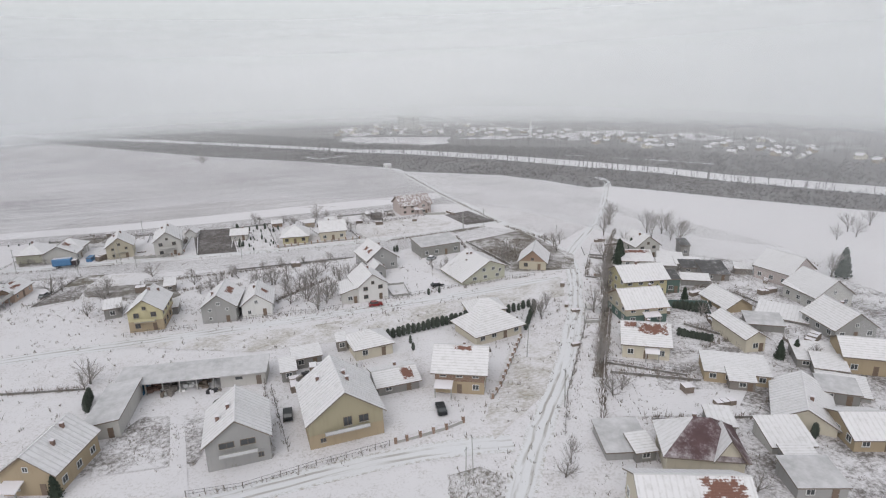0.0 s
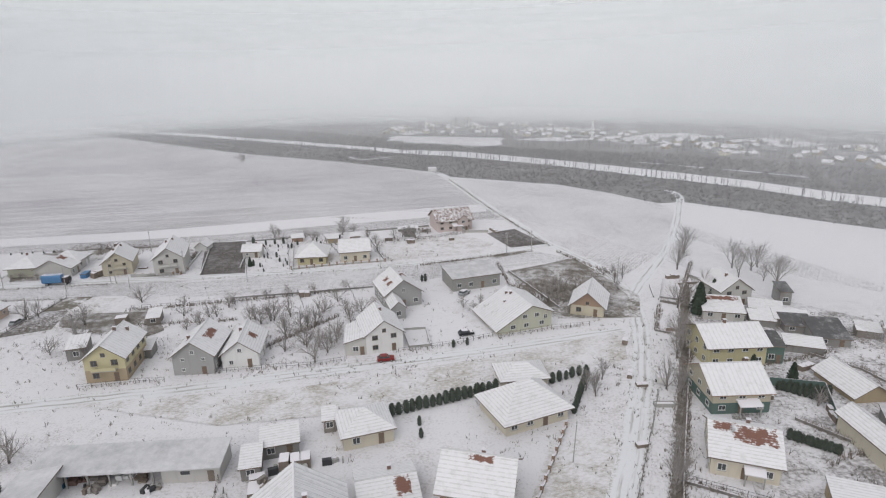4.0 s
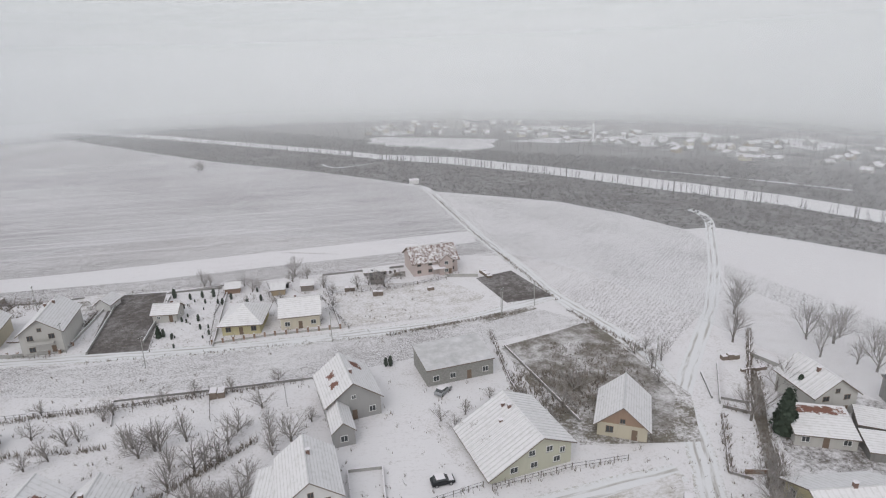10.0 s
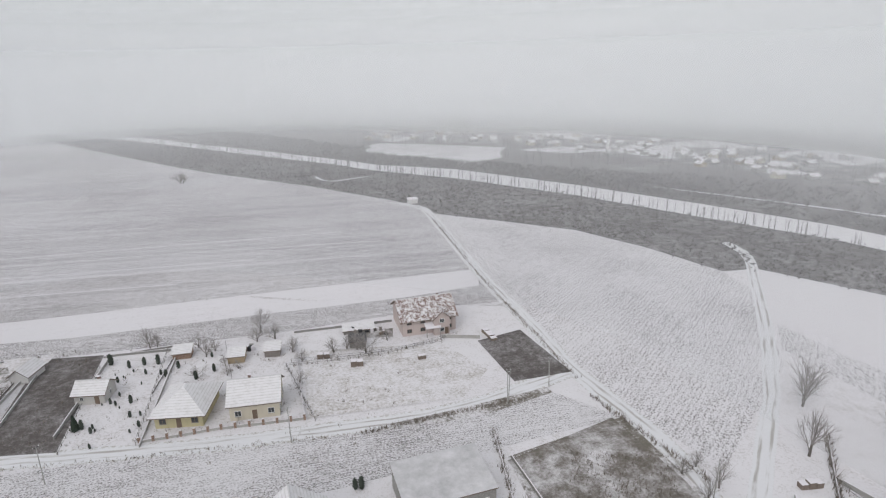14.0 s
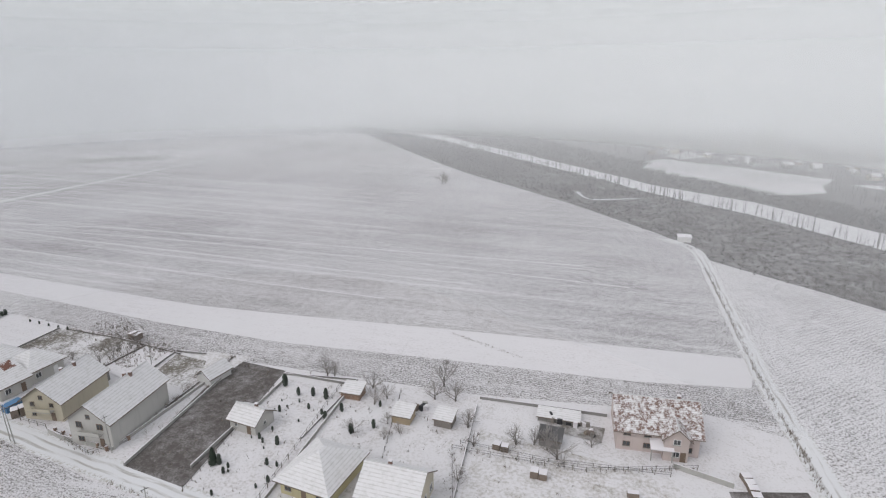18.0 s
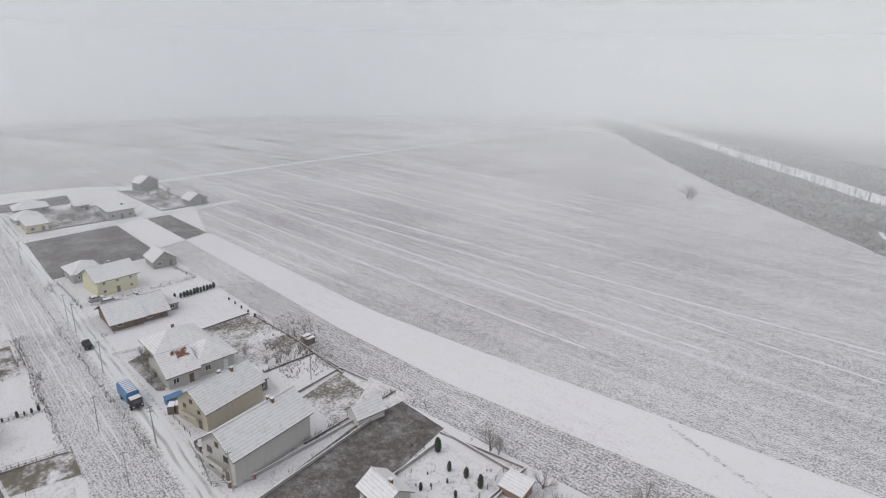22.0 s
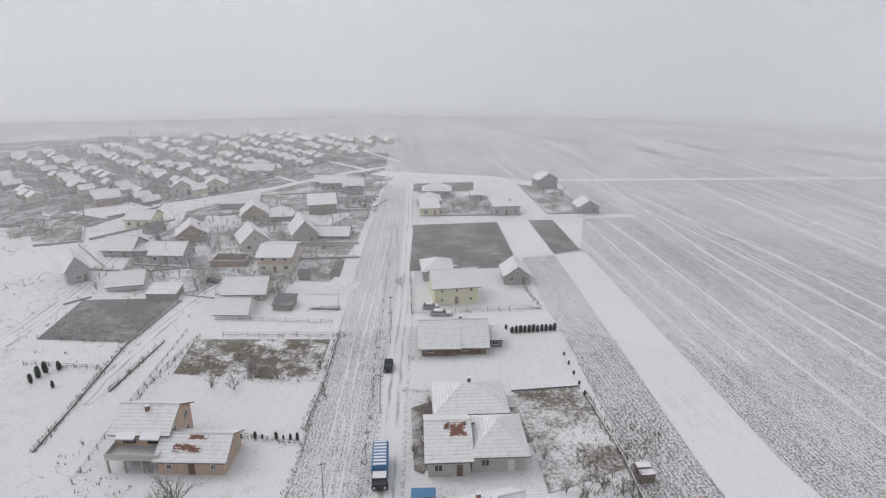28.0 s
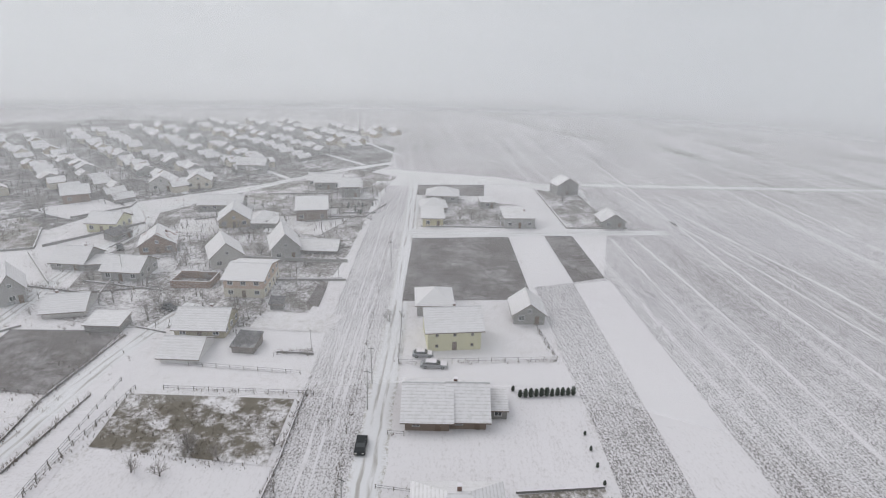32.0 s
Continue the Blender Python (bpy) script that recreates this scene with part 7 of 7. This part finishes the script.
fence("dark", 1.2, ((-117.2, 221.4), (-121.8, 233.2)))
fence("brickpost", 0.9, ((-110.8, 200.1), (-96.7, 202.6), (-96.5, 206.6)))
fence("dark", 1.0, ((-90.7, 239.6), (-74.7, 247.0)))
fence("board", 0.8, ((-88.1, 237.2), (-79.3, 208.2)))
fence("dark", 1.0, ((-69.2, 224.9), (-74.7, 247.0)))
fence("post", 1.1, ((-123.0, 197.5), (-113.7, 199.7)))
fence("dark", 1.0, ((-133.3, 229.9), (-122.4, 232.5), (-114.0, 235.8)))
fence("dark", 0.9, ((-156.6, 210.3), (-160.4, 223.0)))
house(-125.8, 197.6, 100, 3.4, 1.8, 1.5, blue_paint, blue_paint, "small blue trailer beside the lane", roof="shed", over=0.05, chim=(), rise=0.05, win=False, name="trailer", category="trailer", group="")
shed(-84.1, 163.4, 20, 3.0, 5.0, 2.2, plank, roof_snow, "grey board shed beside a garden bed")
shed(-76.7, 145.7, 15, 4.0, 4.5, 2.2, w_dirty, roof_snow, "low hut with a snowed roof between houses")
shed(-91.3, 143.9, 25, 4.0, 6.0, 3.0, w_dirty, roof_rib, "ribbed side annex of the yellow house")
shed(-30.7, 248.0, 15, 4.0, 3.0, 1.8, w_dirty, roof_dark, "dark scrap shed near the pinkish house")
shed(-201.4, 150.3, 100, 3.0, 2.2, 1.6, w_dirty, roof_dark, "small dark hut in a village garden")
fence("dark", 1.2, ((-216.9, 144.1), (-221.7, 160.5)))
fence("dark", 1.0, ((-204.4, 98.7), (-204.2, 120.8)))
fence("board", 1.1, ((-216.7, 70.6), (-200.8, 91.9)))
fence("dark", 0.8, ((-186.9, 126.7), (-186.2, 134.0)))
fence("dark", 1.0, ((-226.2, 88.5), (-234.9, 88.3)))
fence("post", 1.0, ((-252.1, 91.9), (-258.2, 101.9), (-244.6, 116.0)))
fence("dark", 1.4, ((-213.5, 57.0), (-220.2, 68.9), (-235.3, 57.5)))
fence("dark", 1.0, ((-280.9, 76.2), (-299.9, 91.9)))
fence("post", 1.0, ((-182.6, 160.3), (-186.1, 167.1)))
fence("dark", 1.0, ((-176.4, 99.5), (-181.7, 103.0)))

# ---- yard things by the peach house and the tall pale house ----
patch("plot", [(-119.8, 170.5), (-119.7, 181.3), (-112.4, 182.4), (-112.2, 172.6)], weeds_patchy, "brown weedy garden beside the street", "plot", 18, 0.1095)
patch("plot", [(-118.5, 154), (-119.6, 170), (-112.4, 172), (-108, 160)], settle_yards, "trodden yard behind the peach house", "plot", 18, 0.1098)
fence("post", 1.1, ((-118.7, 153.4), (-120.0, 181.2)))
fence("post", 1.0, ((-168.5, 137.4), (-142.0, 142.8), (-122, 147.6)))
evergreens([(-135.8 - 0.14 * i, 167 + 1.16 * i, 0.9 + 0.25 * (i % 3)) for i in (0, 2, 3, 5, 6, 7, 8)])
fence("board", 1.1, ((-111.6, 199.2), (-107.5, 199.6), (-99.0, 202.1), (-98.2, 206.4)))
plant("fruit_tree", ((-119.4, 165.4, 7), (-158.5, 172.2, 3), (-154.2, 160.0, 3), (-153.6, 165.5, 3.4)))

# ---- gardens beyond the cross lane ----
patch("plot", [(-327, 207), (-280.5, 219.5), (-285, 238), (-306, 229), (-324, 224)], settle_yards, "trodden garden round the block house", "plot", 18, 0.1102)
patch("plot", [(-271, 172), (-278, 207), (-302, 204), (-306, 163)], settle_yards, "trodden gardens beyond the cross lane", "plot", 18, 0.1104)
fence("dark", 1.0, ((-328.4, 206.0), (-279.6, 218.9), (-285.1, 239.2)))
fence("dark", 1.0, ((-268.5, 171.0), (-276.8, 208.7), (-302.7, 204.9)))
fence("dark", 1.0, ((-300.1, 195.6), (-275.3, 196.8)))
fence("dark", 1.2, ((-216.8, 144.6), (-221.1, 161.7)))
fence("dark", 1.0, ((-274.9, 140.1), (-278.4, 152.4), (-294.3, 148.7), (-290.5, 135.5)))
evergreens([(-276 - 12 * rng.random(), 139 + 10 * rng.random(), rng.uniform(0.8, 1.8)) for _ in range(14)])

# ---- the east yards: green walls, a covered trailer, slabs and brush ----
WALL_G = unit_box("panel", w_teal, snow_cap)


def green_wall(h, pts):
    f = thing("fence", pts[0][0], pts[0][1], 0, "teal green garden wall with snow on top", "fence", "fences and garden walls")
    for (ax, ay), (bx, by) in zip(pts, pts[1:]):
        L, a = math.hypot(bx - ax, by - ay), math.degrees(math.atan2(by - ay, bx - ax))
        n = max(1, round(L / 2.5))
        for i in range(n):
            u = (i + 0.5) / n
            part("panel", WALL_G, None, f, "", pose(ax + (bx - ax) * u - pts[0][0], ay + (by - ay) * u - pts[0][1], -0.1, 0, 0, a) @ Matrix.Diagonal((L / n - 0.03, 0.12, h + 0.1, 1)))


green_wall(1.9, ((59.5, 142.6), (69.2, 141.2), (65.2, 128.2)))
van = thing("covered_trailer", 38.6, 142.6, 86, "small white covered trailer beside the lane", "trailer")
bm = bmesh.new()
box(bm, -1.5, 1.5, -0.85, 0.85, 0.45, 1.75)
bmesh.ops.bevel(bm, geom=[e for e in bm.edges], offset=0.1, segments=2, affect="EDGES")
part("body", bm, w_white, van)
bm = bmesh.new()
box(bm, -1.4, 1.4, -0.75, 0.75, 1.75, 1.83)
part("roof_snow", bm, snow_cap, van)
bm = bmesh.new()
tube(bm, (1.45, 0, 0.5), (2.5, 0, 0.45), 0.05, 0.05, 6)
part("drawbar", bm, iron, van)
wheels(van, (0.0,), 0.88, WHEEL, 0.32)
slab = thing("concrete_slab", 37.0, 133.8, 4, "weathered concrete trough beside the lane", "trough")
bm = bmesh.new()
for a in ((-1.9, 1.9, -0.6, -0.45, -0.1, 0.75), (-1.9, 1.9, 0.45, 0.6, -0.1, 0.75), (-1.9, -1.75, -0.45, 0.45, -0.1, 0.75), (1.75, 1.9, -0.45, 0.45, -0.1, 0.75), (-1.75, 1.75, -0.45, 0.45, -0.1, 0.3)):
    box(bm, *a)
part("trough_body", bm, concrete, slab)
bm = bmesh.new()
box(bm, -1.75, 1.75, -0.45, 0.45, 0.3, 0.55)
part("snow_fill", bm, snow_cap, slab)
strip_patch("verge", [(31.6, 106), (37.4, 124.6), (44.2, 146), (48.6, 161), (55, 182), (60.5, 200)], 1.9, brush, "brown brushy verge between lane and yards", "verge", 0.112)
sprigs("lane_brush", [((a + o, b), (c + o, d), 0.85, 9) for o in (-1.0, 0.0, 1.0) for a, b, c, d in ((31.6, 106, 37.4, 124.6), (37.4, 124.6, 44.2, 146), (44.2, 146, 48.6, 161), (48.6, 161, 55, 182), (55, 182, 60.5, 200))] + [((42, 66), (44, 78), 1.6, 14), ((46, 76), (50, 92), 1.6, 12), ((60, 95), (72, 105), 1.2, 10), ((58, 118), (80, 128), 1.2, 8), ((60, 150), (80, 158), 1.2, 8)], "brown brush along the lane and between yards", reed, "brush")

# ---- translucent sheets ringed round the camera path, added to imitate distance haze ----
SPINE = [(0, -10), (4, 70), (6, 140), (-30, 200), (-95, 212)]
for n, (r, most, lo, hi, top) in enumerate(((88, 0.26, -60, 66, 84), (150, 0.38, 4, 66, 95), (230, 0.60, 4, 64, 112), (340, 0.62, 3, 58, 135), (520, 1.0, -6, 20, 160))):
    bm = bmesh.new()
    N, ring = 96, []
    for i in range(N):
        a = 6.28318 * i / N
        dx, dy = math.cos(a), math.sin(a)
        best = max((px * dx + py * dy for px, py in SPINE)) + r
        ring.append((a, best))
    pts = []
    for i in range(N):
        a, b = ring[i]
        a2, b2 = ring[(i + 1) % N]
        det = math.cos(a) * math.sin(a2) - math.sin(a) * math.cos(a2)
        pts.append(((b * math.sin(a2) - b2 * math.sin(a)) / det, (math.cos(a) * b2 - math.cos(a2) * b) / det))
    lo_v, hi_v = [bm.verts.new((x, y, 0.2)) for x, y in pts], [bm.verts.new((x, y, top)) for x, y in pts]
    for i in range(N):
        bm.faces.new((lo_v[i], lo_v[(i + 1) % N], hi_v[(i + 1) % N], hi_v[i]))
    tagged(new("fog_bank", mesh_of("fog_bank", bm, veil_mat("fog", most, lo, hi, top))), "translucent sheet imitating distance haze", "fog", "", "structure")
